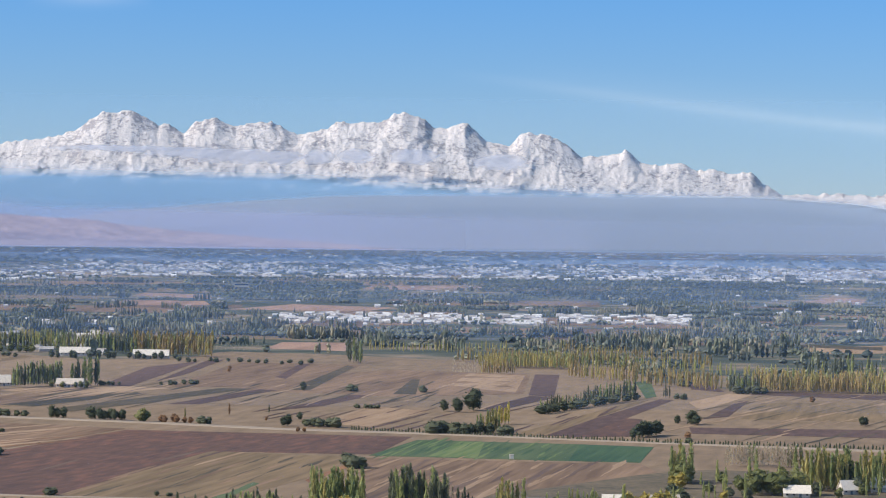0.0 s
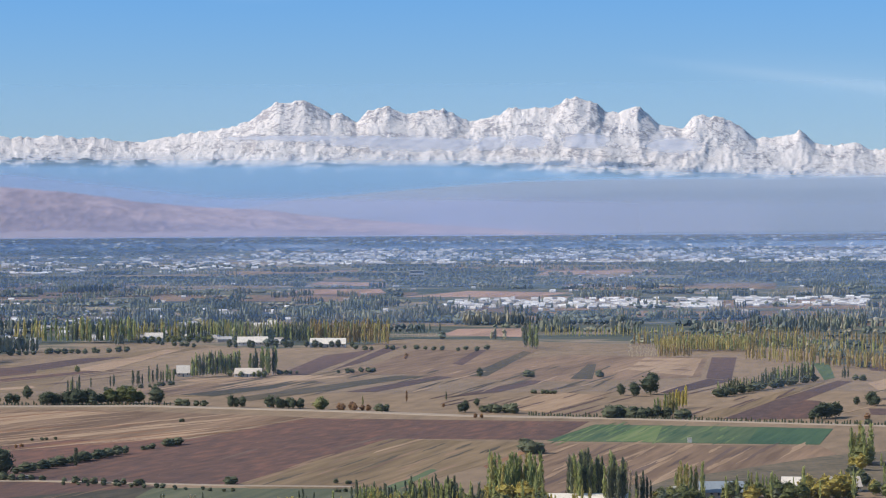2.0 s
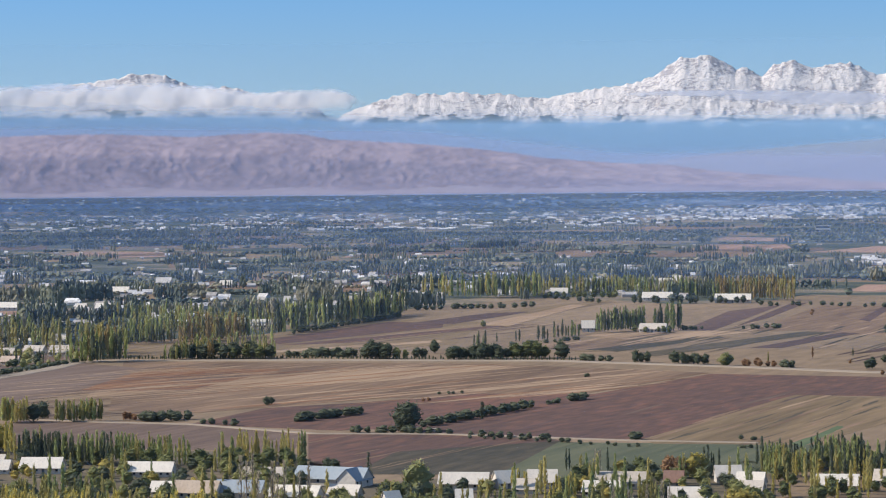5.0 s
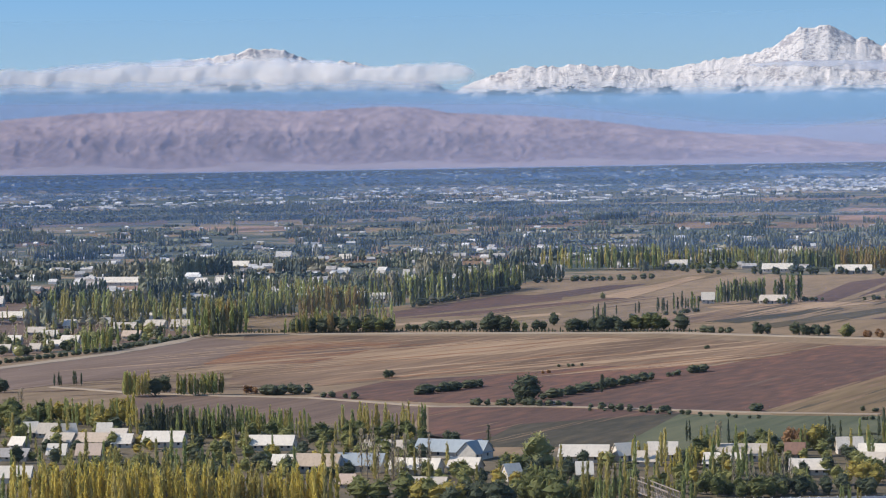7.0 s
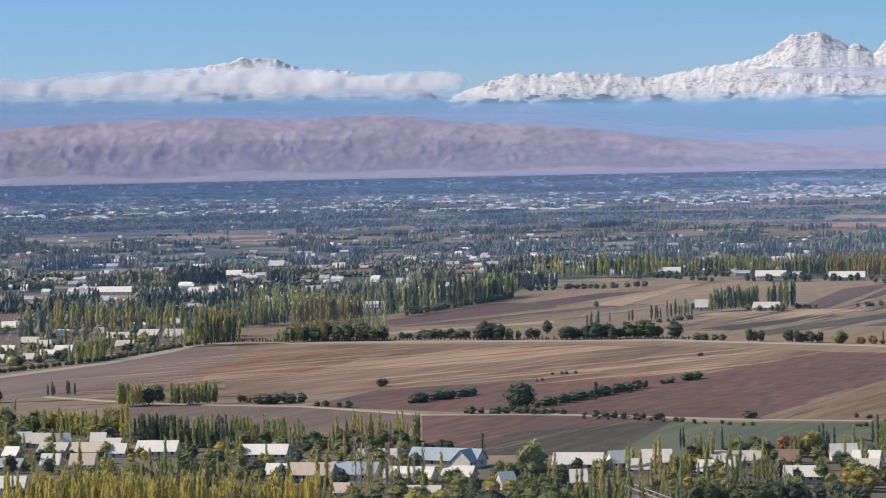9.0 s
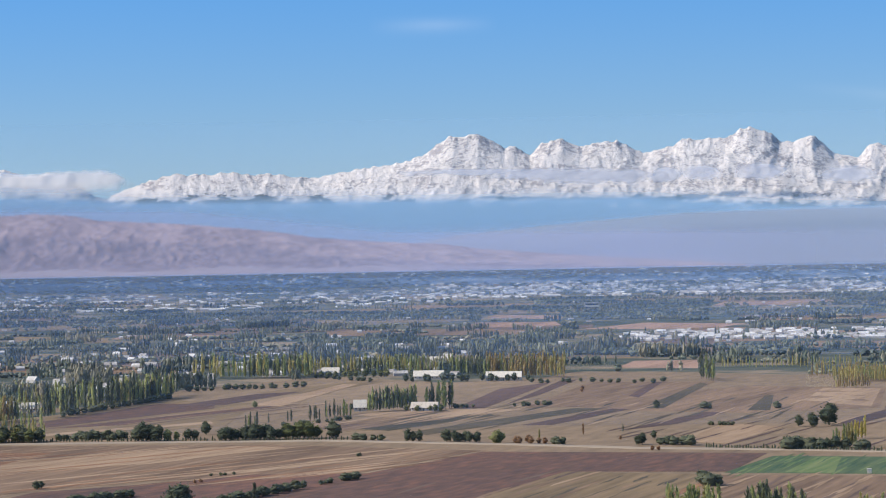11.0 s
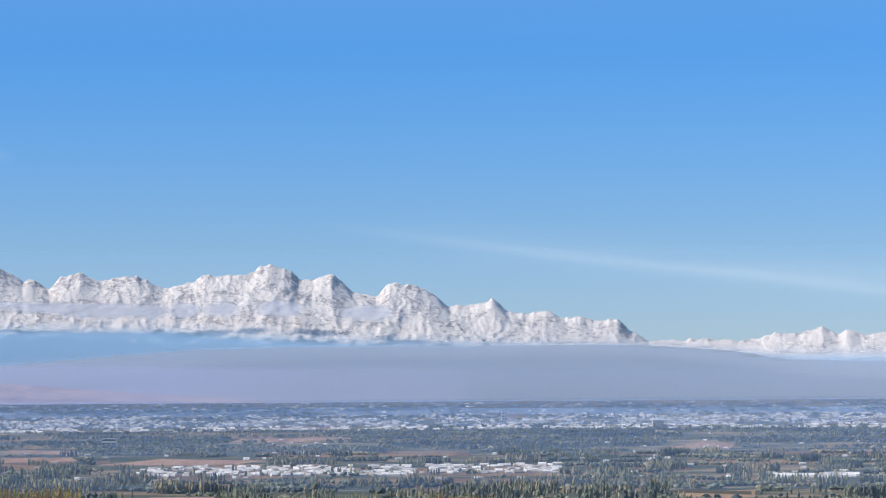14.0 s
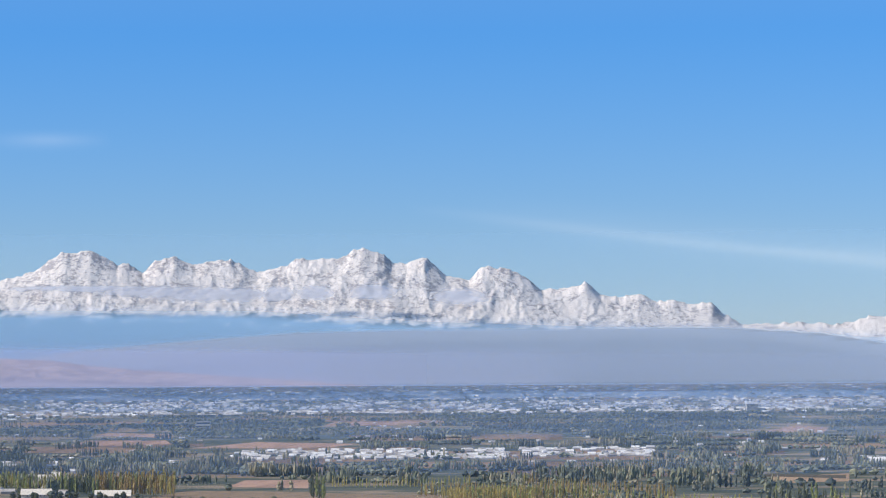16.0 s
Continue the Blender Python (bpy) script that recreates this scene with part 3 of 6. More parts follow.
def range_of(name, crest, foot_at, crest_at, rough, spurs, seed, mat, cols, rows, jag=0.0, left=-25.0, right=14.0, profile=1.0, foot=-0.3, steep=3.6, band=None, broad=1.2, facets=0.0):
    """A range seen from the look-out: crest gives (degrees to the right, degrees up) of its tops; spurs run down from them towards the plain."""
    az = np.linspace(left, right, cols)
    u = np.concatenate([np.linspace(0, 1, rows), [1.06, 1.2]])
    U, A = np.meshgrid(u, az, indexing="ij")
    c = np.array(crest)
    # spurs lean to and fro on their way down, and carry the shape of the tops with them
    sway = (billows(A * 0.9, U * 2.2, 3, seed + 40) - 0.45) * 1.6 * (1 - np.minimum(U, 1))
    fine_top = np.interp(A + sway * np.clip(1 - U, 0, 1), c[:, 0], c[:, 1])
    broad_top = sum(np.interp(A + k, c[:, 0], c[:, 1]) for k in np.linspace(-broad, broad, 15)) / 15
    share = np.clip(U, 0, 1) ** 5
    top = fine_top * share + broad_top * (1 - share)
    top = top + jag * (ridges(A * 6.0 + sway * 4, U * 8, 5, seed + 9) - 0.25) * np.clip(U, 0, 1) ** 18
    D = foot_at + (crest_at - foot_at) * U
    low, high = EYE + D * math.tan(radians(foot)), EYE + D * np.tan(np.radians(top))
    rise = np.where(U <= 1, np.clip(U, 0, 1) ** profile, 1 - 2.2 * (U - 1))
    z = low + (high - low) * rise
    bend = billows(A * spurs * 0.8, U * spurs * 2.0, 3, seed + 60) - 0.45
    relief = ridges(A * spurs + bend * 1.6, U * spurs * steep + bend * 1.2 + A * 0.4, 7, seed, 0.62) - 0.5
    if facets:   # spurs that run down aslant to either side and meet in valleys
        lean_right = ridges(A * 1.5 + U * 2.6 + bend, (A - U * 1.4) * 0.5, 4, seed + 80, 0.5)
        lean_left = ridges(A * 1.7 - U * 2.9 - bend + 7, (A + U * 1.4) * 0.5, 4, seed + 90, 0.5)
        relief = relief + facets * (np.maximum(lean_right, lean_left) - 0.45)
    inner = np.clip(U, 0, 1) ** 0.8 * np.clip(1.02 - U, 0, 1) ** 0.55
    if band:   # gullies cut into this share of the height, smooth above and below it
        inner = inner * (0.25 + np.exp(-(((U - band[0]) / band[1]) ** 2)))
    z = z + rough * relief * inner * np.clip((high - low) / 150, 0.15, 1.4)
    R = np.radians(A)
    P = np.stack([D * np.sin(R), D * np.cos(R), z], -1).reshape(-1, 3)
    return new(name, mesh_of(name, P, sheet(len(u), cols), mat, True))


SNOW_LINE = EYE + 88.0
snow_mat = snow_material()
# tops of the range, massif by massif: (degrees to the right, degrees up)
WEST_TOPS = [(-26, 1.7), (-20.2, 1.9), (-18.5, 2.13), (-17.9, 2.20), (-17.66, 2.29), (-17.0, 2.27), (-16.7, 2.15), (-16.2, 1.97), (-15.8, 2.06), (-15.1, 1.86), (-14.6, 1.96), (-14.2, 1.80),
             (-13.84, 1.46), (-13.56, 1.42), (-13.0, 1.65), (-12.26, 1.88), (-11.98, 1.84), (-11.15, 1.88), (-10.25, 1.83), (-9.52, 1.75), (-8.68, 1.89), (-7.56, 2.07)]
HIGH_TOPS = [(-7.28, 2.18), (-6.95, 2.43), (-6.79, 2.51), (-6.21, 2.58), (-5.88, 2.40), (-5.68, 2.28), (-5.49, 2.32), (-5.17, 2.14), (-4.90, 2.37), (-4.51, 2.45), (-4.17, 2.27), (-3.82, 2.35),
             (-3.46, 2.38), (-2.91, 2.14), (-2.32, 2.27), (-2.12, 2.39), (-1.20, 2.41), (-1.06, 2.54), (-0.82, 2.62), (-0.39, 2.46), (-0.24, 2.30), (0.04, 2.28), (0.40, 2.42), (0.58, 2.31), (0.85, 2.06)]
EAST_TOPS = [(1.30, 1.97), (1.55, 2.22), (2.01, 2.18), (2.50, 1.97), (2.75, 1.76), (3.14, 1.76), (3.64, 1.89), (3.92, 1.66), (4.26, 1.60), (4.65, 1.66), (5.10, 1.50), (5.32, 1.53), (5.60, 1.45),
             (6.10, 1.49), (6.33, 1.26), (6.72, 1.02), (7.72, 1.06), (8.66, 1.02), (9.30, 1.19), (9.66, 1.14), (10.13, 1.28), (10.44, 1.14), (10.60, 1.24), (10.88, 1.14), (15, 1.2)]
tagged(range_of("mountain_range", WEST_TOPS + HIGH_TOPS + EAST_TOPS, 4532, 4925, 5.5, 4.6, 3, snow_mat, 1400, 110, jag=0.065, profile=0.95, steep=2.3, facets=2.2), "jagged snow-covered mountain range with bare rock crags", "mountains", kind="structure")

hill_mat = material("eroded_red_hills", (0.19, 0.135, 0.130), (0.48, 0.355, 0.325), third=(0.34, 0.25, 0.235), grain=0.08, patch=0.018, stretch=(1, 1, 0.5), spread=0.8, bump=0.4)
HILLS = [(-26, 0.9), (-22.67, 0.96), (-21.0, 1.07), (-19.35, 1.11), (-18.2, 1.12), (-16.44, 1.05), (-15.5, 1.11), (-14.98, 1.13), (-14.2, 1.08), (-13.75, 0.98), (-12.6, 0.92), (-11.9, 0.87), (-10.9, 0.78),
         (-10.1, 0.68), (-9.5, 0.58), (-8.1, 0.46), (-7.0, 0.41), (-6.2, 0.30), (-5.2, 0.21), (-3.5, 0.08), (-1, -0.1), (2, -0.3)]
tagged(range_of("red_hills", HILLS, 4225, 4400, 22.0, 3.0, 21, hill_mat, 900, 60, jag=0.012, right=3.0, profile=0.8, foot=-0.25, steep=0.8, band=(0.42, 0.22)), "low eroded reddish hills with bare gullied slopes", "hills", kind="structure")
fan_mat = material("pale_gravel_fan", (0.36, 0.285, 0.270), (0.52, 0.42, 0.39), grain=0.05, patch=0.01, spread=0.6, bump=0.2)
FAN = [(-26, 0.06), (-23, -0.02), (-21, 0.05), (-19.2, -0.04), (-17.5, 0.06), (-16, -0.01), (-14.6, 0.04), (-13, -0.04), (-11.2, 0.03), (-9.5, -0.03), (-7.5, 0.0), (-5.5, -0.07), (-3, -0.12), (0, -0.3)]
tagged(range_of("gravel_fan", FAN, 4212, 4250, 9.0, 2.4, 27, fan_mat, 700, 24, jag=0.05, right=0.0, profile=0.6, foot=-0.25), "pale gravel fans spread below the red hills", "hills", kind="structure")
# blue-grey of the distance haze is put into the foothills' own colour
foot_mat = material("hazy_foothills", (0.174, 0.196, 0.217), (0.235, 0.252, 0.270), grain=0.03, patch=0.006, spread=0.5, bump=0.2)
FOOT = [(-14, -0.1), (-11, 0.0), (-8.75, 0.22), (-6.5, 0.58), (-4.3, 0.77), (-2.1, 0.92), (0.17, 0.96), (2.4, 0.95), (5.8, 0.97), (6.6, 0.95), (8.3, 0.84), (9.5, 0.64), (11.4, 0.59), (15, 0.6)]
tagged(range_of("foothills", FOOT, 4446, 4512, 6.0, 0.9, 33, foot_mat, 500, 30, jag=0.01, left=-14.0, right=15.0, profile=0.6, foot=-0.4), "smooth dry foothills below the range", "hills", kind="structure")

# ---- autumn haze: painted as thin tinted veils over the plain and before the hills ----
def vapour(name, colour, thrown=0.8, passed=0.8):
    """Thin vapour: it scatters light to both sides, and lets the rest of the view through by its own density."""
    m = bpy.data.materials.new(name)
    m.use_nodes = True
    nt = m.node_tree
    nt.nodes.remove(nt.nodes["Principled BSDF"])
    lit, back_lit, both, clear, veil = (nt.nodes.new("ShaderNode" + k) for k in ("BsdfDiffuse", "BsdfTranslucent", "AddShader", "BsdfTransparent", "MixShader"))
    lit.inputs[0].default_value = (*(c * thrown for c in colour), 1)
    back_lit.inputs[0].default_value = (*(c * passed for c in colour), 1)
    dense = nt.nodes.new("ShaderNodeAttribute")
    dense.attribute_name = "thickness"
    nt.links.new(lit.outputs[0], both.inputs[0])
    nt.links.new(back_lit.outputs[0], both.inputs[1])
    nt.links.new(dense.outputs["Fac"], veil.inputs[0])
    nt.links.new(clear.outputs[0], veil.inputs[1])
    nt.links.new(both.outputs[0], veil.inputs[2])
    nt.links.new(veil.outputs[0], nt.nodes["Material Output"].inputs[0])
    return m


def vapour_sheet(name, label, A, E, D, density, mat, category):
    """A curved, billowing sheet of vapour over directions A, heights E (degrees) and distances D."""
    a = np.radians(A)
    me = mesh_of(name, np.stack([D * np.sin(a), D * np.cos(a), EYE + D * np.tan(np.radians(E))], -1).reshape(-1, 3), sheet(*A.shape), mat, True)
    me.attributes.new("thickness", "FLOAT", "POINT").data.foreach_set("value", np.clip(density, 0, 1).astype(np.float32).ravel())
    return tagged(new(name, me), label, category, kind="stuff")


def along(values, A):
    """A value that may change along the range: a number, or rows of (degrees right, value)."""
    return np.interp(A, *zip(*values)) if isinstance(values, list) else np.full(A.shape, float(values))


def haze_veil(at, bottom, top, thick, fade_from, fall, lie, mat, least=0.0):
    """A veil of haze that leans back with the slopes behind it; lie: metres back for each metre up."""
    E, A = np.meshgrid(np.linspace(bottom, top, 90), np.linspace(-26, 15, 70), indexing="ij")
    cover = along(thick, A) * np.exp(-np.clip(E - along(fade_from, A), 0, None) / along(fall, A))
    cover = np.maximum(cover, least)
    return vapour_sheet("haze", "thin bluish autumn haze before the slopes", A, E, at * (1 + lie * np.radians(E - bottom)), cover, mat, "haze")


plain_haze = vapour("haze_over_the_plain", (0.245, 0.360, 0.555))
# the nearest veil is added to lift the dark tones of the foreground
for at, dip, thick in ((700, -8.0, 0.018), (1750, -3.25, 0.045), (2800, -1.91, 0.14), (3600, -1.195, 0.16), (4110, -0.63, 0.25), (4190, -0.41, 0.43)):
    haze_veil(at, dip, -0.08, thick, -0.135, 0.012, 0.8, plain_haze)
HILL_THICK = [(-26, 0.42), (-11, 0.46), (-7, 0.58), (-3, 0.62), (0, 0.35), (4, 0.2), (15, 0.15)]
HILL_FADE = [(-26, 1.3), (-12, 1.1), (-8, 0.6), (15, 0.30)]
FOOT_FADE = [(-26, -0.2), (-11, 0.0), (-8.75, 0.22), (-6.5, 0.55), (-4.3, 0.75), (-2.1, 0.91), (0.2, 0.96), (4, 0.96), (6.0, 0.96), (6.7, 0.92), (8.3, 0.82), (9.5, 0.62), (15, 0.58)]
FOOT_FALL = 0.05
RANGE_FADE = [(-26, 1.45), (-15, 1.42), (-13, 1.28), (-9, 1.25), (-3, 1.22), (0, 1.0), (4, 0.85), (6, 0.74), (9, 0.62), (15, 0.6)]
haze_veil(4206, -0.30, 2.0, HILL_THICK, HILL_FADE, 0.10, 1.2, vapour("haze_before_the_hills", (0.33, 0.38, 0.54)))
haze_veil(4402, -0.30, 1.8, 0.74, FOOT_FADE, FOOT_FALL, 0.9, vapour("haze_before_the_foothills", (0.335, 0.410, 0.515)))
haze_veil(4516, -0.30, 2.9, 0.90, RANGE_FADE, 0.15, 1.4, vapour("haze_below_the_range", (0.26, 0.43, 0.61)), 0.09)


# ---- clouds: billowing sheets of vapour, thick in the middle and thin at the rim ----
def soft(x):
    x = np.clip(x, 0, 1)
    return x * x * (3 - 2 * x)


BANK_TOP = [(-26, 1.95), (-22.65, 1.99), (-21.7, 1.97), (-21.2, 2.05), (-19.4, 2.08), (-17.4, 2.13), (-16.4, 2.12), (-15.75, 2.02), (-14.85, 1.95), (-13.95, 1.99), (-13.4, 1.92), (-12.9, 1.75), (-12.5, 1.6)]
BANK_FOOT = [(-26, 1.35), (-22.6, 1.32), (-20.5, 1.36), (-19.3, 1.42), (-18.2, 1.52), (-17, 1.40), (-15.5, 1.42), (-14, 1.40), (-12.5, 1.40)]
# the greyer copy paints the bank's shaded side into its colour
bank_mat, bank_grey = vapour("cloud_bank", (0.92, 0.86, 0.80), 0.68, 0.60), vapour("cloud_bank_shaded_side", (0.80, 0.79, 0.80), 0.7, 0.65)


def cloud_bank(at, lift, thick, seed, mat, label):
    E, A = np.meshgrid(np.arange(1.05, 2.45, 0.02), np.linspace(-26, -12.3, 480), indexing="ij")
    heap = 0.55 * (smooth_noise(A * 1.7, E * 1.4, seed) - 0.5) + 0.35 * (smooth_noise(A * 4.1, E * 3.4, seed + 1) - 0.5) + 0.18 * (smooth_noise(A * 9.5, E * 8.0, seed + 2) - 0.5) + 0.09 * (smooth_noise(A * 21, E * 18, seed + 3) - 0.5)
    puff = heap - 0.09 * (smooth_noise(A * 21, E * 18, seed + 3) - 0.5) - 0.10 * (smooth_noise(A * 9.5, E * 8.0, seed + 2) - 0.5)
    top = along(BANK_TOP, A) + lift + 0.16 * heap
    body = soft((top - E) / 0.10 + 0.4 * heap) * soft((E - along(BANK_FOOT, A) - 0.12 * heap) / 0.32)
    ragged = np.clip((-12.75 - A) / 2.6, 0, 1)      # it thins out to patches at its end
    body = body * soft(1.6 * ragged + (0.6 * heap + 0.25 * (smooth_noise(A * 3, E * 6, seed + 9) - 0.5)) * (1 - ragged) * 3)
    return vapour_sheet("cloud_bank", label, A, E, at + 70 * (E - 1.05) - 12 * puff, thick * body, mat, "cloud")


cloud_bank(4735, 0.02, 0.80, 310, bank_grey, "soft grey vapour at the back of the cloud bank")
cloud_bank(4690, -0.02, 0.82, 330, bank_mat, "long bank of white cloud lying along the range")
# wisps of cloud in shade: the grey of that shade is their colour
wisp_mat = vapour("grey_cloud_wisp", (0.45, 0.455, 0.49))


def cloud_wisp(puffs, seed):
    """A thin cloud before the snow. puffs: (degrees right, degrees up, half-width, half-height in degrees)."""
    p = np.array(puffs)
    E, A = np.meshgrid(np.arange(p[:, 1].min() - 0.35, p[:, 1].max() + 0.35, 0.016), np.arange((p[:, 0] - p[:, 2]).min() - 0.4, (p[:, 0] + p[:, 2]).max() + 0.4, 0.025), indexing="ij")
    stir = 0.5 * (smooth_noise(A * 2.5, E * 5, seed) - 0.5) + 0.4 * (smooth_noise(A * 7, E * 14, seed + 1) - 0.5) + 0.2 * (smooth_noise(A * 16, E * 30, seed + 2) - 0.5)
    body = np.zeros(A.shape)
    for a, e, w, h in puffs:
        away = np.hypot((A - a) / w, (E - e + 0.05 * stir) / (h * 1.25))
        body = np.maximum(body, soft((1.15 - away + 0.5 * stir) * 1.5))
    return vapour_sheet("cloud_wisp", "thin grey cloud wisp before the snow slopes", A, E, 4735 + 60 * (E - 1.5) - 5 * stir, 0.80 * body, wisp_mat, "cloud")


cloud_wisp([(-6.4, 1.83, 1.5, 0.05), (-5.0, 1.76, 1.0, 0.10), (-4.0, 1.70, 1.0, 0.14), (-3.3, 1.68, 0.6, 0.13)], 360)
cloud_wisp([(-2.5, 1.71, 0.35, 0.13), (-1.75, 1.72, 0.42, 0.14), (-0.6, 1.72, 0.55, 0.15)], 370)
cloud_wisp([(1.1, 1.62, 0.62, 0.15)], 380)

# ---- woods of the plain ----
rng = np.random.default_rng(7)


def crown_shape(sides, rings, lump, seed, slim):
    """A leafy spindle: (points, triangles), 1 high, with an uneven outline."""
    r = np.random.default_rng(seed)
    heights = np.linspace(0.06, 0.93, rings)
    if slim:
        fat = np.clip(heights * 5, 0, 1) ** 0.5 * np.clip((1.03 - heights) * 2.6, 0, 1) ** 0.6
    else:
        fat = np.sin(np.pi * np.clip(heights * 0.92 + 0.06, 0, 1)) ** 0.5
    P = [(0, 0, 0.0)]
    for k, (h, f) in enumerate(zip(heights, fat)):
        off = r.normal(0, 0.10, 2) * lump
        for s in range(sides):
            a = 2 * np.pi * (s + 0.5 * (k % 2)) / sides
            q = f * (1 + lump * (r.random() - 0.5))
            P.append((0.5 * q * np.cos(a) + off[0], 0.5 * q * np.sin(a) + off[1], h + 0.5 * lump * (r.random() - 0.5) / rings))
    P.append((0.05 * r.random(), 0, 1.0))
    T = []
    for s in range(sides):
        T.append((0, 1 + (s + 1) % sides, 1 + s))
        last = 1 + (rings - 1) * sides
        T.append((len(P) - 1, last + s, last + (s + 1) % sides))
    for k in range(rings - 1):
        for s in range(sides):
            a, b = 1 + k * sides + s, 1 + k * sides + (s + 1) % sides
            c, d = a + sides, b + sides
            T += [(a, b, d), (a, d, c)]
    return np.array(P), np.array(T)


def grove(name, x, y, tall, wide, slim, label, sides=5, rings=4, lump=1.2, mat=None):
    """Many trees as one mesh, standing at x, y of the plain."""
    n = len(x)
    V, F, base = [], [], 0
    which = rng.integers(0, 6, n)
    spin = rng.random(n) * 2 * np.pi
    for slim_kind in (True, False):
        for w in range(6):
            pick = np.nonzero((which == w) & (slim == slim_kind))[0]
            if not len(pick):
                continue
            P, T = crown_shape(sides, rings, lump if slim_kind else lump * 0.8, 100 + w, slim_kind)
            c, s = np.cos(spin[pick])[:, None], np.sin(spin[pick])[:, None]
            px = x[pick][:, None] + wide[pick][:, None] * (P[:, 0] * c - P[:, 1] * s)
            py = y[pick][:, None] + wide[pick][:, None] * (P[:, 0] * s + P[:, 1] * c)
            pz = tall[pick][:, None] * P[:, 2] + 0.3
            dist = np.hypot(x[pick], y[pick])[:, None]
            sc = drawn_in(dist)
            V.append(np.stack([px * sc, py * sc, EYE + sc * (pz - EYE)], -1).reshape(-1, 3))
            F.append((T[None] + (np.arange(len(pick)) * len(P))[:, None, None] + base).reshape(-1, 3))
            base += len(pick) * len(P)
    ob = new(name, mesh_of(name, np.concatenate(V), np.concatenate(F), mat))
    return tagged(ob, label, "woods", kind="stuff")


WOODS_EDGE = [(-22.8, 1560), (-20.6, 1548), (-19.0, 1640), (-18.75, 1700), (-18.03, 1735), (-17.92, 1871), (-16.97, 1918), (-15.4, 1948), (-14.5, 2002), (-13.6, 2119), (-12.5, 2229), (-12.25, 2351), (-11.5, 2410), (-9.3, 2569), (-6.9, 2397), (-5.4, 2437), (-5.2, 2419), (-4.3, 2594), (-1.8, 2528), (-0.2, 2447), (1.6, 2468), (3.6, 2324), (4.5, 2030), (5.7, 2011), (8.8, 2008)]
edge_az, edge_d = (np.array(v) for v in zip(*WOODS_EDGE))
CLEARINGS = []   # far fields, kept free of trees: degrees right, distance, half-width in degrees, half-depth as a share of the distance
CLEARINGS.append((-20.8, 1630, 3.2, 0.11))   # the roadside village
CLEARINGS.append((-7.1, 1334, 6.5, 0.162))
CLEARINGS.append((-12.2, 1496, 6.0, 0.146))
CLEARINGS.append((-9.0, 1494, 2.5, 0.072))
CLEARINGS.append((-14.4, 1513, 4.3, 0.078))
CLEARINGS.append((-16.9, 1534, 2.2, 0.066))
CLEARINGS.append((-20.1, 1497, 2.7, 0.138))
CLEARINGS.append((-7.4, 1828, 1.5, 0.051))
CLEARINGS.append((-5.7, 1830, 1.9, 0.083))
CLEARINGS.append((-4.3, 1865, 1.1, 0.054))
CLEARINGS.append((-3.0, 2245, 0.3, 0.067))
CLEARINGS.append((-2.4, 2153, 0.7, 0.103))
CLEARINGS.append((-0.7, 2014, 0.3, 0.058))
CLEARINGS.append((2.0, 2058, 0.3, 0.088))
CLEARINGS.append((-2.4, 1809, 1.2, 0.065))
CLEARINGS.append((1.5, 1824, 0.7, 0.051))
CLEARINGS.append((0.9, 2086, 0.8, 0.075))
CLEARINGS.append((-1.4, 1666, 1.1, 0.065))
CLEARINGS.append((3.3, 1696, 1.3, 0.122))
CLEARINGS.append((3.2, 1584, 0.8, 0.059))
CLEARINGS.append((4.1, 2017, 0.2, 0.069))
CLEARINGS.append((2.8, 1691, 1.3, 0.117))
CLEARINGS.append((6.9, 1568, 1.9, 0.023))
CLEARINGS.append((5.6, 1778, 0.4, 0.063))
CLEARINGS.append((7.4, 1777, 1.4, 0.063))
CLEARINGS.append((7.5, 1964, 1.3, 0.025))
CLEARINGS.append((3.2, 1598, 0.7, 0.059))
CLEARINGS.append((5.5, 1864, 0.6, 0.063))
CLEARINGS.append((5.3, 2052, 0.4, 0.035))
CLEARINGS.append((-5.8, 2186, 1.0, 0.111))
CLEARINGS.append((-5.0, 2241, 0.7, 0.100))
CLEARINGS.append((-3.5, 2187, 1.9, 0.102))
CLEARINGS.append((-7.1, 1936, 1.7, 0.046))
CLEARINGS.append((-7.3, 1828, 1.4, 0.052))
CLEARINGS.append((-12.4, 1972, 2.5, 0.071))
CLEARINGS.append((-11.2, 2201, 1.4, 0.054))
CLEARINGS.append((-9.7, 2251, 1.1, 0.090))
CLEARINGS.append((-9.4, 2396, 1.3, 0.060))
CLEARINGS.append((-7.8, 1851, 2.0, 0.061))
CLEARINGS.append((-1.3, 2077, 3.1, 0.104))
CLEARINGS.append((-2.7, 2772, 0.8, 0.045))
CLEARINGS.append((-5.6, 4654, 1.0, 0.047))
CLEARINGS.append((-2.6, 4424, 1.7, 0.056))
CLEARINGS.append((-18.1, 4521, 1.1, 0.055))
CLEARINGS.append((-20.9, 2384, 1.8, 0.043))
CLEARINGS.append((-5.9, 4689, 0.7, 0.048))
CLEARINGS.append((-12.1, 4274, 1.5, 0.038))
CLEARINGS.append((8.0, 2858, 0.8, 0.055))
CLEARINGS.append((2.0, 3381, 1.6, 0.026))
CLEARINGS.append((-0.4, 6487, 1.2, 0.050))
CLEARINGS.append((-5.4, 5312, 0.8, 0.057))
CLEARINGS.append((7.7, 5498, 0.7, 0.078))
CLEARINGS.append((11.0, 4826, 0.4, 0.052))
CLEARINGS.append((7.9, 2916, 0.8, 0.026))


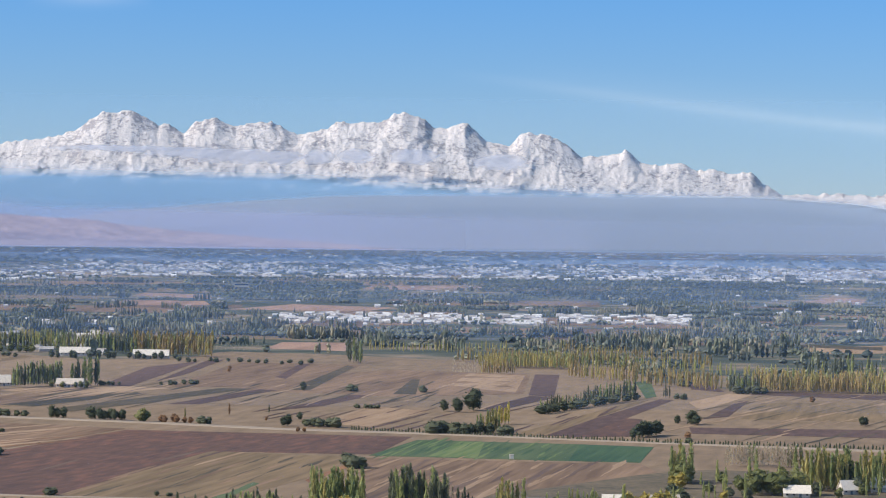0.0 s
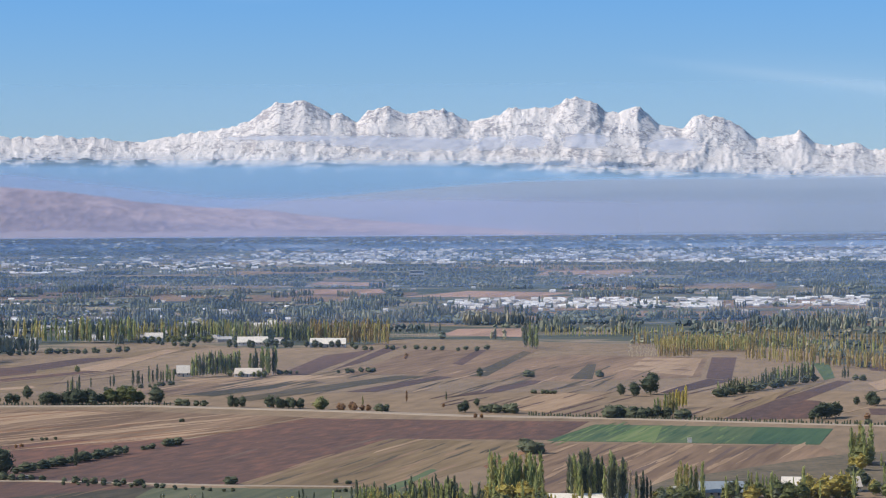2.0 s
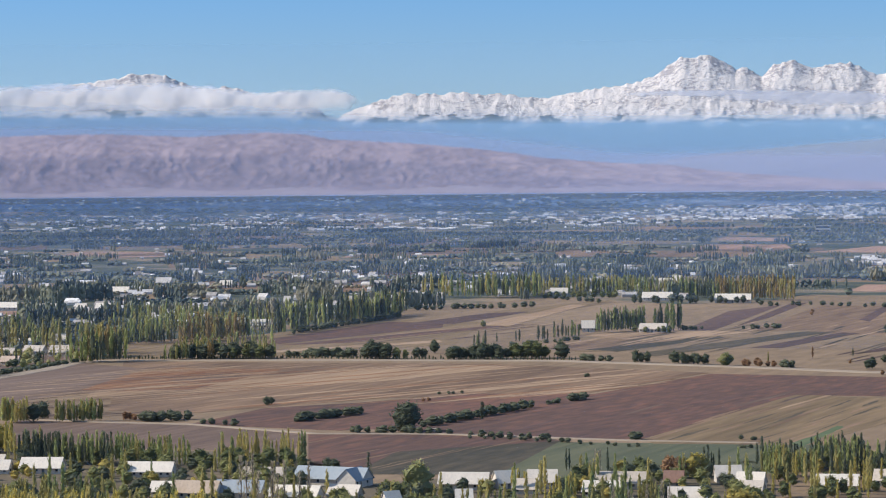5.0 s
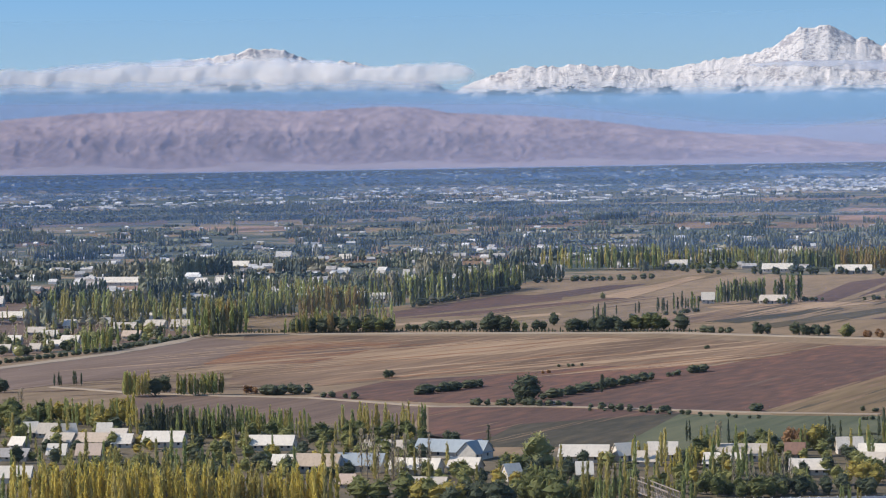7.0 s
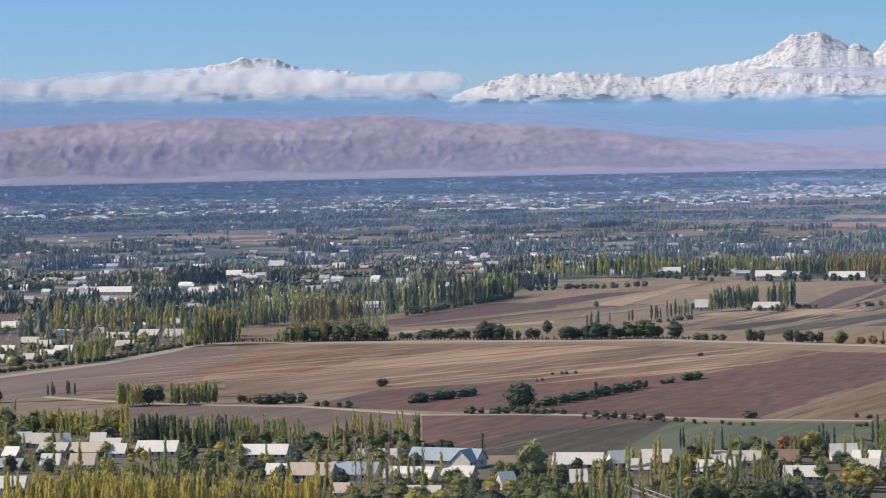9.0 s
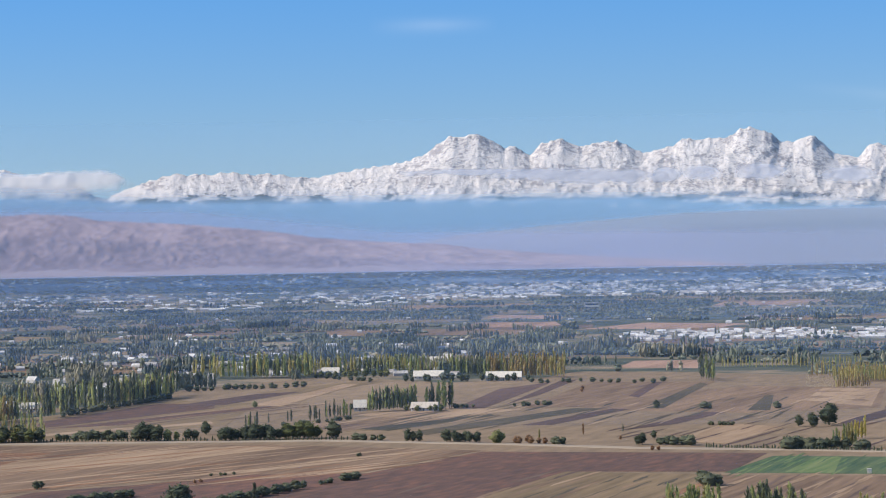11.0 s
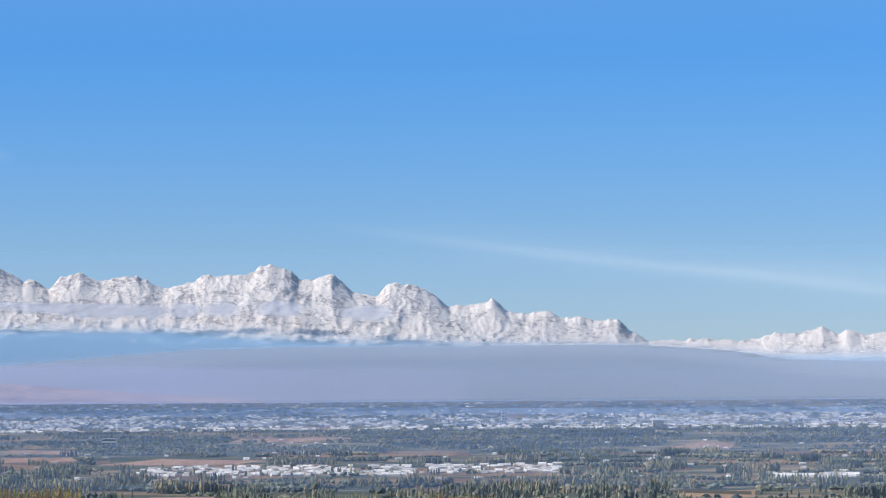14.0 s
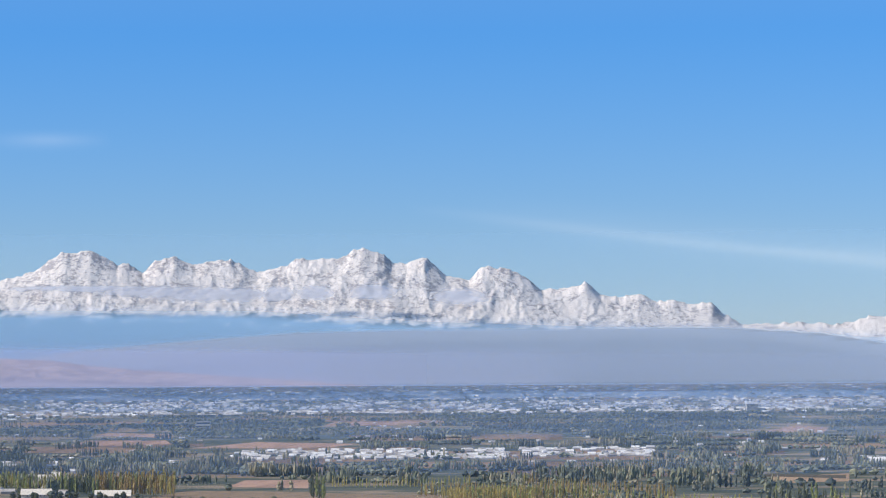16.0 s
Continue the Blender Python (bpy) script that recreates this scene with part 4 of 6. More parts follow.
# grass and orchard ground between the trees
orchard_mat = material("orchard_ground", (0.040, 0.055, 0.040), (0.250, 0.185, 0.120), third=(0.085, 0.090, 0.060), grain=0.03, patch=0.010, stretch=(0.5, 1, 1), spread=1.25, bump=0)
out, across = np.meshgrid(np.linspace(0, 1, 60) ** 1.5, np.linspace(-24.5, 13.5, 160), indexing="ij")
first = np.interp(across, edge_az, edge_d) * 1.015
reach = 1 / ((1 - out) / first + out / 40000)
ox, oy, oz = settle(reach * np.sin(np.radians(across)), reach * np.cos(np.radians(across)), 0.018 * np.maximum(1, reach / 1200))
orchards = new("orchard_land", mesh_of("orchard_land", np.stack([ox, oy, oz], -1).reshape(-1, 3), sheet(60, 160)[:, ::-1], orchard_mat, True))
tagged(orchards, "grassy orchard land between belts of trees", "ground", kind="structure")


# villages and the town, where trees stand singly: degrees right from and to, distance from and to, share of the trees
THINNED = [(-3.6, 0.3, 3380, 4150, 0.12), (0.3, 2.2, 3400, 4100, 0.3), (2.2, 5.0, 3400, 4150, 0.3), (8.7, 10.9, 3200, 3600, 0.2), (-8, 13.5, 8000, 16000, 0.30), (-21, -7, 7000, 10000, 0.55), (-24.5, 13.5, 16000, 38000, 0.7)]


def woodland(name, label, seed, near, far, lines, in_line, spacing, tall, girth, slim, sides, rings, leaves, lean=30.0):
    """Lines and clumps of trees between two distances, spread evenly across the view and kept off the open fields; each line is of one kind and colour."""
    r = np.random.default_rng(seed)
    heaps = {k: [] for k in leaves}
    done = 0
    while done < lines:
        az, d = r.uniform(-24.5, 13.5), 1 / r.uniform(1 / far, 1 / near)
        thick = 0.5 * billows(np.array([az * 0.9 + 30]), np.array([math.log(d) * 9.0]), 4, 70)[0] + 0.5 * billows(np.array([az * 0.35]), np.array([math.log(d) * 26.0]), 3, 71)[0]
        if thick + 0.22 * r.random() < 0.50:
            continue
        done += 1
        n = int(r.integers(*in_line))
        turn = radians(r.normal(0, lean) + (80 if r.random() < 0.15 else 0))
        run = (np.arange(n) - n / 2 + r.uniform(-0.3, 0.3, n)) * spacing
        off = r.normal(0, spacing * (0.5 if slim else 1.3), n)
        x = d * math.sin(radians(az)) + run * math.cos(turn) - off * math.sin(turn)
        y = d * math.cos(radians(az)) + run * math.sin(turn) + off * math.cos(turn)
        h = r.uniform(*tall) * r.uniform(0.75, 1.12, n)
        heaps[leaves[int(r.integers(0, len(leaves)))]].append(np.stack([x, y, h, h * r.uniform(*girth, n)]))
    for leaf, heap in heaps.items():
        if not heap:
            continue
        x, y, h, w = np.concatenate(heap, axis=1)
        az, d = np.degrees(np.arctan2(x, y)), np.hypot(x, y)
        keep = d > np.interp(az, edge_az, edge_d) * 1.005
        keep &= (az < -4) | (d > 2900) | (r.random(len(x)) < 0.45)
        for a, dist, da, dd in CLEARINGS:
            keep &= ~((np.abs(az - a) < da) & (np.abs(d / dist - 1) < dd))
        for a0, a1, d0, d1, share in THINNED:
            keep &= ~((az > a0) & (az < a1) & (d > d0) & (d < d1) & (r.random(len(x)) > share))
        x, y, h, w = (v[keep] for v in (x, y, h, w))
        h = np.where((az[keep] > -4) & (d[keep] < 2600), h * 0.7, h)
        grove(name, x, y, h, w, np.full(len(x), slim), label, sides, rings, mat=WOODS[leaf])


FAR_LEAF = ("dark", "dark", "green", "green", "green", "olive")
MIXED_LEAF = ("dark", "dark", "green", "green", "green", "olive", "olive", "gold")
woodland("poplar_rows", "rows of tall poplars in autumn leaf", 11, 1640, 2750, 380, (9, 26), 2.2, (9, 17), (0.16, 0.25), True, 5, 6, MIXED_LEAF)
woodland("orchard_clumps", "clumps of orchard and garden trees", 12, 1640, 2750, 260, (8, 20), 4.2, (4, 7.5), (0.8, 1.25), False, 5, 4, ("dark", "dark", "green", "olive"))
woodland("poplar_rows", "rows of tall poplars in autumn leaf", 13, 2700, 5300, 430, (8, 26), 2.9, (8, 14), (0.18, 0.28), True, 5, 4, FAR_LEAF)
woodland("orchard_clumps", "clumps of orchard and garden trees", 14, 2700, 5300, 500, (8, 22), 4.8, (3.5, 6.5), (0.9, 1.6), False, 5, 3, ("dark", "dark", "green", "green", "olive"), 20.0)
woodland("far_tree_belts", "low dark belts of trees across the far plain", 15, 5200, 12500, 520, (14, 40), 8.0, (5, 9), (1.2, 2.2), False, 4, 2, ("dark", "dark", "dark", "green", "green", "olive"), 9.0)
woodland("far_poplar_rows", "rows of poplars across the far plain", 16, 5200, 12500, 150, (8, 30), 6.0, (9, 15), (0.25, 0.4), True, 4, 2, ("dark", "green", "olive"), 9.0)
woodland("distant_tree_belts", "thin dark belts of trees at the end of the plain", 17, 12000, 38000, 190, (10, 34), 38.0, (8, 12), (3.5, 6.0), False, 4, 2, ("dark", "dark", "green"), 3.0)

# narrow far fields between the belts
r = np.random.default_rng(77)
for kind, label, count in (("stubble", "pale strips of stubble far out on the plain", 50), ("soil_grey_brown", "grey-brown strips of tilled land far out on the plain", 40), ("dry_olive", "dry grass strips far out on the plain", 40)):
    V, F = [], []
    for k in range(count):
        az, d = r.uniform(-24, 13), 1 / r.uniform(1 / (36000 if k % 3 == 0 else 13000), 1 / (13000 if k % 3 == 0 else 2700))
        across, deep = r.uniform(0.5, 2.2), r.uniform(0.018, 0.05)
        skew = r.normal(0, 0.012)
        for u, v in ((-1, -1), (1, -1), (1, 1), (-1, 1)):
            a, e = radians(az + u * across), d * (1 + v * deep + u * skew)
            V.append([float(c) for c in settle(e * math.sin(a), e * math.cos(a), 0.06 * e / 1200 + 0.0006 * k * e / 1200)])
        F.append([4 * k + i for i in range(4)])
    tagged(new("far_fields", mesh_of("far_fields", V, F, LAND[kind])), label, "fields", kind="stuff")

# ---- single trees ----
def part(name, me, parent, label=""):
    ob = new(name, me)
    ob.parent = parent
    if label:
        ob["label"] = label
    return ob


def tufts(centres, size, r, upward, slim=1.0, out=None):
    """Leaf sprays: bent pairs of leaves, more upright where upward is high."""
    n = len(centres)
    yaw, tip = (r.random(n) * 2 * np.pi if out is None else out + r.normal(0, 0.6, n)), np.clip(r.normal(upward, 0.35, n), -0.4, 1.45)
    along = np.stack([np.cos(yaw) * np.cos(tip), np.sin(yaw) * np.cos(tip), np.sin(tip)], -1)
    across = np.stack([-np.sin(yaw), np.cos(yaw), r.normal(0, 0.4, n)], -1)
    s = (size * r.uniform(0.6, 1.4, n))[:, None]
    a, b = centres - along * s * 0.8 * slim, centres + along * s * slim
    c, d = centres + across * s * 0.55 / slim ** 0.5, centres - across * s * 0.55 / slim ** 0.5
    V = np.stack([a, c, b, d], 1).reshape(-1, 3)
    i = np.arange(n)[:, None] * 4
    return V, np.concatenate([i + np.array([0, 1, 2]), i + np.array([0, 2, 3])])


def trunk_shape(top, radius, limbs, r, upswept):
    """A tapered trunk with limbs."""
    V, F = [], []

    def stick(p, q, ra, rb, sides=5):
        base, axis = len(V), (q - p) / np.linalg.norm(q - p)
        e1 = np.cross(axis, (0.3, 0.9, 0.1))
        e1 /= np.linalg.norm(e1)
        e2 = np.cross(axis, e1)
        for c, rad in ((p, ra), (q, rb)):
            for k in range(sides):
                a = 2 * np.pi * k / sides
                V.append(c + rad * (np.cos(a) * e1 + np.sin(a) * e2))
        for k in range(sides):
            k2 = (k + 1) % sides
            F.append((base + k, base + k2, base + sides + k2))
            F.append((base + k, base + sides + k2, base + sides + k))

    low = np.array([0, 0, -0.02])
    mid = np.array([0.01 * r.normal(), 0.01 * r.normal(), top * 0.5])
    stick(low, mid, radius, radius * 0.7)
    stick(mid, np.array([0.0, 0.0, top]), radius * 0.7, radius * 0.2)
    for k in range(limbs):
        h = top * r.uniform(0.3, 0.85)
        a, out = r.random() * 2 * np.pi, r.uniform(0.6, 1.0)
        rise = out * (1.6 if upswept else 0.7)
        reach = (0.10 if upswept else 0.24) * out
        p = np.array([0, 0, h])
        stick(p, p + np.array([np.cos(a) * reach, np.sin(a) * reach, rise * (0.16 if upswept else 0.22)]), radius * 0.45, radius * 0.12, 4)
    return np.array(V), np.array(F)


def crown_of(form, seed, share=1.0):
    """Crown of a tree, 1 high: (points, triangles); share: how many of the leaf sprays of a near tree it has."""
    r = np.random.default_rng(seed)
    if form in ("poplar", "poplar_bare", "spruce"):
        n = int({"poplar": 125, "poplar_bare": 90, "spruce": 200}[form] * share)
        h = r.beta(1.25, 1.15, n) * 0.90 + 0.09
        if form == "spruce":
            rad = 0.20 * (1.02 - h) + 0.01
        else:
            rad = 0.070 * np.clip(h * 6, 0, 1) ** 0.6 * np.clip((1.04 - h) * 2.3, 0, 1) ** 0.65 * (1 + 0.16 * np.sin(h * 17 + seed) * np.sin(h * 7 + 2 * seed))
        a, q = r.random(n) * 2 * np.pi, r.random(n) ** 0.4
        C = np.stack([rad * q * np.cos(a), rad * q * np.sin(a), h], -1)
        V, F = tufts(C, 0.032 if form != "poplar_bare" else 0.028, r, 1.25 if form != "spruce" else -0.1, 1.7 if form != "spruce" else 1.0, a)
        if form == "poplar_bare":
            return V, F
        P, T = crown_shape(6, 7, 0.8, seed, True)
        P = P * (0.075, 0.075, 0.86) + (0, 0, 0.08)
        if form == "spruce":
            P[:, :2] *= (1.15 - P[:, 2:3]) * 1.6
    else:
        # a lumpy leaf mass, ragged with sprays all over
        P, T = crown_shape(8, 6, 0.55, seed + 5, False)
        wide = 0.58 if form == "round" else 0.76
        P = P * (wide, wide, 0.84 if form == "round" else 0.92) + (0, 0, 0.13 if form == "round" else 0.03)
        n = int((240 if form == "round" else 120) * share)
        tri = P[T]
        pick, w = r.integers(0, len(T), n), r.dirichlet((1, 1, 1), n)
        C = (tri[pick] * w[:, :, None]).sum(1)
        out = C - (0, 0, 0.5)
        out /= np.linalg.norm(out, axis=1, keepdims=True)
        V, F = tufts(C + out * r.uniform(-0.02, 0.11, n)[:, None], 0.056, r, 0.75, 1.2, np.arctan2(out[:, 1], out[:, 0]))
    return np.concatenate([V, P]), np.concatenate([F, T + len(V)])


KINDS = {   # form, leaf, name, label
    "poplar_dark": ("poplar", "dark", "poplar_tree", "slender dark green poplar tree standing in a row"),
    "poplar_green": ("poplar", "green", "poplar_tree", "slender green poplar tree turning yellow in autumn"),
    "poplar_olive": ("poplar", "olive", "poplar_tree", "slender yellow-green poplar tree in autumn leaf"),
    "poplar_gold": ("poplar", "gold", "poplar_tree", "slender golden poplar tree in full autumn colour"),
    "poplar_tan": ("poplar", "tan", "poplar_tree", "slender tan-leaved poplar tree late in autumn"),
    "poplar_rust": ("poplar", "rust", "poplar_tree", "small rust-brown poplar tree alone in a field"),
    "poplar_bare": ("poplar_bare", "bare", "poplar_tree", "nearly bare slender poplar with pale twigs"),
    "orchard": ("round", "garden", "fruit_tree", "round green fruit tree among the houses"),
    "orchard_dark": ("round", "dark", "fruit_tree", "round dark green tree with a dense crown"),
    "orchard_yellow": ("round", "yellow", "fruit_tree", "round yellow-leaved fruit tree in autumn"),
    "orchard_pale": ("round", "pale", "willow_tree", "broad grey-green willow tree"),
    "orchard_rust": ("round", "rust", "fruit_tree", "small rust-brown tree in autumn leaf"),
    "spruce": ("spruce", "dark", "spruce_tree", "dark spruce tree beside the blue-roofed house"),
    "bush_row": ("bush", "dark", "bush", "dark green bush in a hedge along a field"),
}
shapes, raw, spare = {}, {}, {}


def tree_meshes(kind, variant):
    if (kind, variant) not in shapes:
        form, leaf, name, _ = KINDS[kind]
        r = np.random.default_rng(variant + 50)
        V, F = crown_of(form, variant * 7 + 3)
        crown = mesh_of("crown", V, F, LEAVES[leaf])
        raw[crown.name] = (V, F)
        key = (form, variant)
        if key not in shapes:
            top, rad, limbs = {"poplar": (0.85, 0.012, 5), "poplar_bare": (0.97, 0.012, 16), "spruce": (0.9, 0.014, 3), "round": (0.6, 0.024, 7), "bush": (0.4, 0.02, 4)}[form]
            shapes[key] = mesh_of("trunk", *trunk_shape(top, rad, limbs, r, form.startswith("poplar")), bark_mat)
        shapes[kind, variant] = (shapes[key], crown)
    return shapes[kind, variant]


def plant(kind, x, y, tall, r):
    form, _, name, label = KINDS[kind]
    trunk, crown = tree_meshes(kind, int(r.integers(0, 4)))
    s = float(drawn_in(math.hypot(x, y)))
    root = new(name)
    px, py, pz = settle(x, y, 0.0)
    w = r.uniform(0.85, 1.2) * {"round": 1.2, "bush": 1.4}.get(form, 1.22 if math.hypot(x, y) > 1200 else 0.95)
    root.matrix_world = Matrix.LocRotScale((px, py, pz), Euler((0, 0, r.uniform(0, 6.28))), Vector((w, w, 1.0)) * (tall * s))
    part("trunk", trunk, root)
    part("crown", crown, root)
    return tagged(root, label, "bush" if form == "bush" else "tree", "trees and hedges of the fields")


def thicket(kind, places, name="poplar_plantation", label=""):
    """Trees too close to part, as one mesh. places: rows of x, y, height, turn, width."""
    Vs, Fs, base = [], [], 0
    for k, (x, y, tall, spin, w) in enumerate(places):
        form, leaf, _, lab = KINDS[kind]
        trunk, crown = tree_meshes(kind, k % 4)
        V, F = raw[crown.name]
        if math.hypot(x, y) > 1500:
            if (form, k % 4) not in spare:
                spare[form, k % 4] = crown_of(form, (k % 4) * 7 + 3, 0.28)
            V, F = spare[form, k % 4]
        w = w * {"round": 1.2, "bush": 1.4}.get(form, 1.22 if math.hypot(x, y) > 1200 else 0.95)
        c, s_ = math.cos(spin), math.sin(spin)
        P = np.stack([x + tall * w * (V[:, 0] * c - V[:, 1] * s_), y + tall * w * (V[:, 0] * s_ + V[:, 1] * c), tall * V[:, 2]], -1)
        sc = float(drawn_in(math.hypot(x, y)))
        Vs.append(P * sc + (0, 0, EYE * (1 - sc)))
        Fs.append(F + base)
        base += len(V)
    me = mesh_of(name, np.concatenate(Vs), np.concatenate(Fs), LEAVES[KINDS[kind][1]])
    return tagged(new(name, me), label or "dense stand: " + KINDS[kind][3], "trees", kind="stuff")


def row(kind, a, b, n, tall, spread):
    """n trees of a kind from a to b, spread to either side of the line; long rows of poplars grow together."""
    r = np.random.default_rng(int(abs(a[0] * 31 + a[1] * 17 + n)))
    far_off = min(math.hypot(*a), math.hypot(*b))
    if far_off > 1950 and a[0] > -0.07 * a[1] and kind != "poplar_dark":
        tall = tall * 0.76   # younger plantations
    dense = n >= 12 and kind.startswith("poplar") and far_off > 815
    if n >= 12 and kind.startswith("poplar"):
        n = int(n * (1.9 if dense else 1.7))
    spots = []
    for k in range(n):
        t = (k + 0.5 + r.uniform(-0.4, 0.4)) / n
        spots.append((a[0] + (b[0] - a[0]) * t + r.uniform(-0.3, 0.3), a[1] + (b[1] - a[1]) * t + r.uniform(-1, 1) * spread, tall * r.uniform(0.70, 1.12), r.uniform(0, 6.28), r.uniform(0.85, 1.2)))
    if kind == "poplar_gold" and far_off > 1600:
        kind = "poplar_tan"
    # no row is all of one colour
    mixed = [MIXED.get(kind, (kind,))[int(r.integers(0, 6)) % len(MIXED.get(kind, (kind,)))] if n >= 6 else kind for _ in spots]
    if dense:
        for k in sorted(set(mixed)):
            thicket(k, [p for p, m in zip(spots, mixed) if m == k])
    else:
        for (x, y, h, _, _), k in zip(spots, mixed):
            plant(k, x, y, h, r)


MIXED = {"poplar_tan": ("poplar_tan", "poplar_tan", "poplar_olive", "poplar_tan", "poplar_tan", "poplar_olive"), "poplar_gold": ("poplar_gold", "poplar_gold", "poplar_olive", "poplar_gold", "poplar_gold", "poplar_olive"), "poplar_olive": ("poplar_olive", "poplar_olive", "poplar_green"),
         "poplar_green": ("poplar_green", "poplar_green", "poplar_olive"), "poplar_dark": ("poplar_dark", "poplar_dark", "poplar_green")}


def gardens(kind, n, tall, seed, label, *zones):
    """Garden trees that run together, spread over four-cornered zones."""
    r = np.random.default_rng(seed)
    spots = []
    for k in range(n):
        a, b, c, d = zones[int(r.integers(0, len(zones)))]
        u, v = r.random(), r.random()
        p = [(a[i] * (1 - u) + b[i] * u) * (1 - v) + (d[i] * (1 - u) + c[i] * u) * v for i in (0, 1)]
        spots.append((p[0], p[1], tall * r.uniform(0.6, 1.25), r.uniform(0, 6.28), r.uniform(0.9, 1.2)))
    thicket(kind, spots, "garden_trees", label)


row("poplar_green", (-580, 1800), (-520, 1892), 26, 18.0, 12)
row("poplar_dark", (-574, 1786), (-516, 1878), 26, 13.5, 6)
row("poplar_olive", (-502, 2080), (-483, 2205), 22, 19.0, 16)
row("poplar_dark", (-500, 2060), (-480, 2190), 24, 16.0, 8)
row("bush_row", (-500, 1925), (-478, 2170), 24, 5.0, 5)
row("poplar_dark", (-499, 1624), (-484, 1642), 12, 9.0, 6)
row("poplar_olive", (-494, 1636), (-480, 1656), 14, 13.5, 6)
row("poplar_olive", (-456, 1646), (-440, 1656), 14, 10.0, 5)
row("poplar_gold", (96, 2180), (190, 1998), 44, 17.0, 22)
row("poplar_gold", (216, 1992), (316, 1990), 60, 20.0, 14)
row("poplar_olive", (222, 2025), (325, 2020), 40, 19.0, 14)
row("poplar_olive", (30, 2345), (106, 2320), 44, 17.0, 16)
row("poplar_gold", (40, 2365), (112, 2335), 30, 17.0, 14)
row("poplar_gold", (148, 2300), (200, 2001), 24, 14.4, 30)
row("poplar_olive", (148, 2300), (200, 2001), 24, 13.6, 30)
row("poplar_olive", (161, 2355), (315, 2040), 50, 14.3, 35)
row("poplar_gold", (228, 2006), (304, 1969), 26, 15.7, 14)
row("poplar_olive", (230, 2022), (306, 1984), 16, 14.3, 14)
row("poplar_dark", (287, 2253), (339, 2199), 16, 17.6, 14)
row("poplar_dark", (-506, 1897), (-487, 2233), 40, 23.3, 14)
row("poplar_gold", (-539, 1798), (-519, 1870), 22, 19.5, 12)
row("poplar_olive", (-711, 1750), (-549, 1701), 44, 20.9, 14)
row("poplar_dark", (-685, 1773), (-616, 1780), 22, 20.8, 10)
row("poplar_dark", (-548, 1602), (-520, 1611), 14, 19.9, 8)
row("poplar_olive", (-69, 2663), (62, 2657), 24, 13.6, 20)
row("poplar_gold", (13, 2442), (156, 2420), 30, 17.2, 14)
row("poplar_green", (46, 2370), (159, 2323), 32, 18.4, 10)
row("poplar_gold", (-252, 2506), (-197, 2495), 18, 17.7, 14)
row("poplar_dark", (-493, 2565), (-433, 2576), 22, 22.6, 20)
row("poplar_olive", (-548, 2578), (-428, 2550), 24, 22.5, 24)
row("orchard", (-446, 1061), (-419, 1053), 9, 8.5, 10)
row("orchard_yellow", (-420, 1055), (-385, 1049), 9, 9.3, 10)
row("poplar_green", (-426, 1048), (-385, 1049), 18, 10.2, 8)
row("poplar_gold", (-384, 1040), (-379, 1040), 4, 12.6, 4)
row("poplar_dark", (-367, 1010), (-329, 1007), 46, 11.3, 7)
row("poplar_green", (-332, 1016), (-300, 1008), 30, 10.0, 9)
row("orchard", (-325, 999), (-287, 994), 8, 6.1, 6)
row("poplar_olive", (-289, 1009), (-259, 1015), 20, 11.9, 8)
row("orchard", (-287, 1001), (-253, 990), 9, 6.9, 8)
row("orchard_dark", (-243, 987), (-240, 983), 2, 6.4, 3)
row("spruce", (-219, 946), (-219, 946), 1, 11.8, 0)
row("orchard_pale", (-194, 902), (-192, 899), 2, 12.7, 3)
row("orchard", (-203, 901), (-195, 895), 3, 6.5, 5)
row("poplar_gold", (-325, 789), (-256, 790), 62, 12.9, 9)
row("poplar_gold", (-264, 800), (-247, 793), 16, 12.8, 7)
row("poplar_gold", (-328, 805), (-263, 805), 26, 11.8, 8)
row("poplar_olive", (-328, 832), (-271, 827), 26, 12.8, 9)
row("orchard_dark", (-315, 827), (-271, 816), 6, 8.6, 9)
row("poplar_gold", (-251, 796), (-230, 795), 20, 13.0, 7)
row("poplar_green", (-336, 796), (-322, 795), 9, 8.5, 8)
row("poplar_bare", (-248, 882), (-221, 871), 10, 15.0, 8)
row("poplar_olive", (-246, 885), (-228, 877), 5, 12.5, 8)
row("orchard", (-234, 819), (-202, 816), 9, 7.6, 9)
row("orchard_yellow", (-211, 810), (-190, 809), 5, 6.9, 8)
row("orchard_dark", (-199, 811), (-180, 807), 6, 7.8, 8)
row("orchard", (-181, 818), (-162, 809), 6, 9.8, 8)
row("poplar_green", (-171, 811), (-162, 809), 7, 10.1, 5)
row("poplar_olive", (-163, 825), (-147, 826), 11, 13.9, 8)
row("poplar_green", (-156, 804), (-127, 804), 16, 9.9, 8)
row("poplar_gold", (-150, 892), (-140, 889), 8, 9.2, 5)
row("poplar_gold", (-167, 931), (-163, 928), 4, 9.3, 5)
row("poplar_olive", (-138, 886), (-121, 884), 8, 9.8, 7)
row("poplar_bare", (-124, 854), (-103, 850), 6, 11.8, 6)
row("orchard", (-133, 847), (-106, 841), 12, 6.0, 6)
row("orchard_dark", (-119, 854), (-80, 851), 16, 5.7, 6)
row("poplar_olive", (-120, 895), (-112, 894), 5, 10.3, 5)
row("poplar_green", (-89, 823), (-81, 821), 6, 6.8, 5)
row("orchard_yellow", (-88, 881), (-81, 878), 3, 6.9, 6)
row("poplar_dark", (-160, 999), (-159, 999), 2, 8.7, 2)
row("poplar_bare", (-150, 995), (-147, 995), 3, 8.3, 3)
row("poplar_dark", (-145, 992), (-143, 992), 2, 8.3, 3)
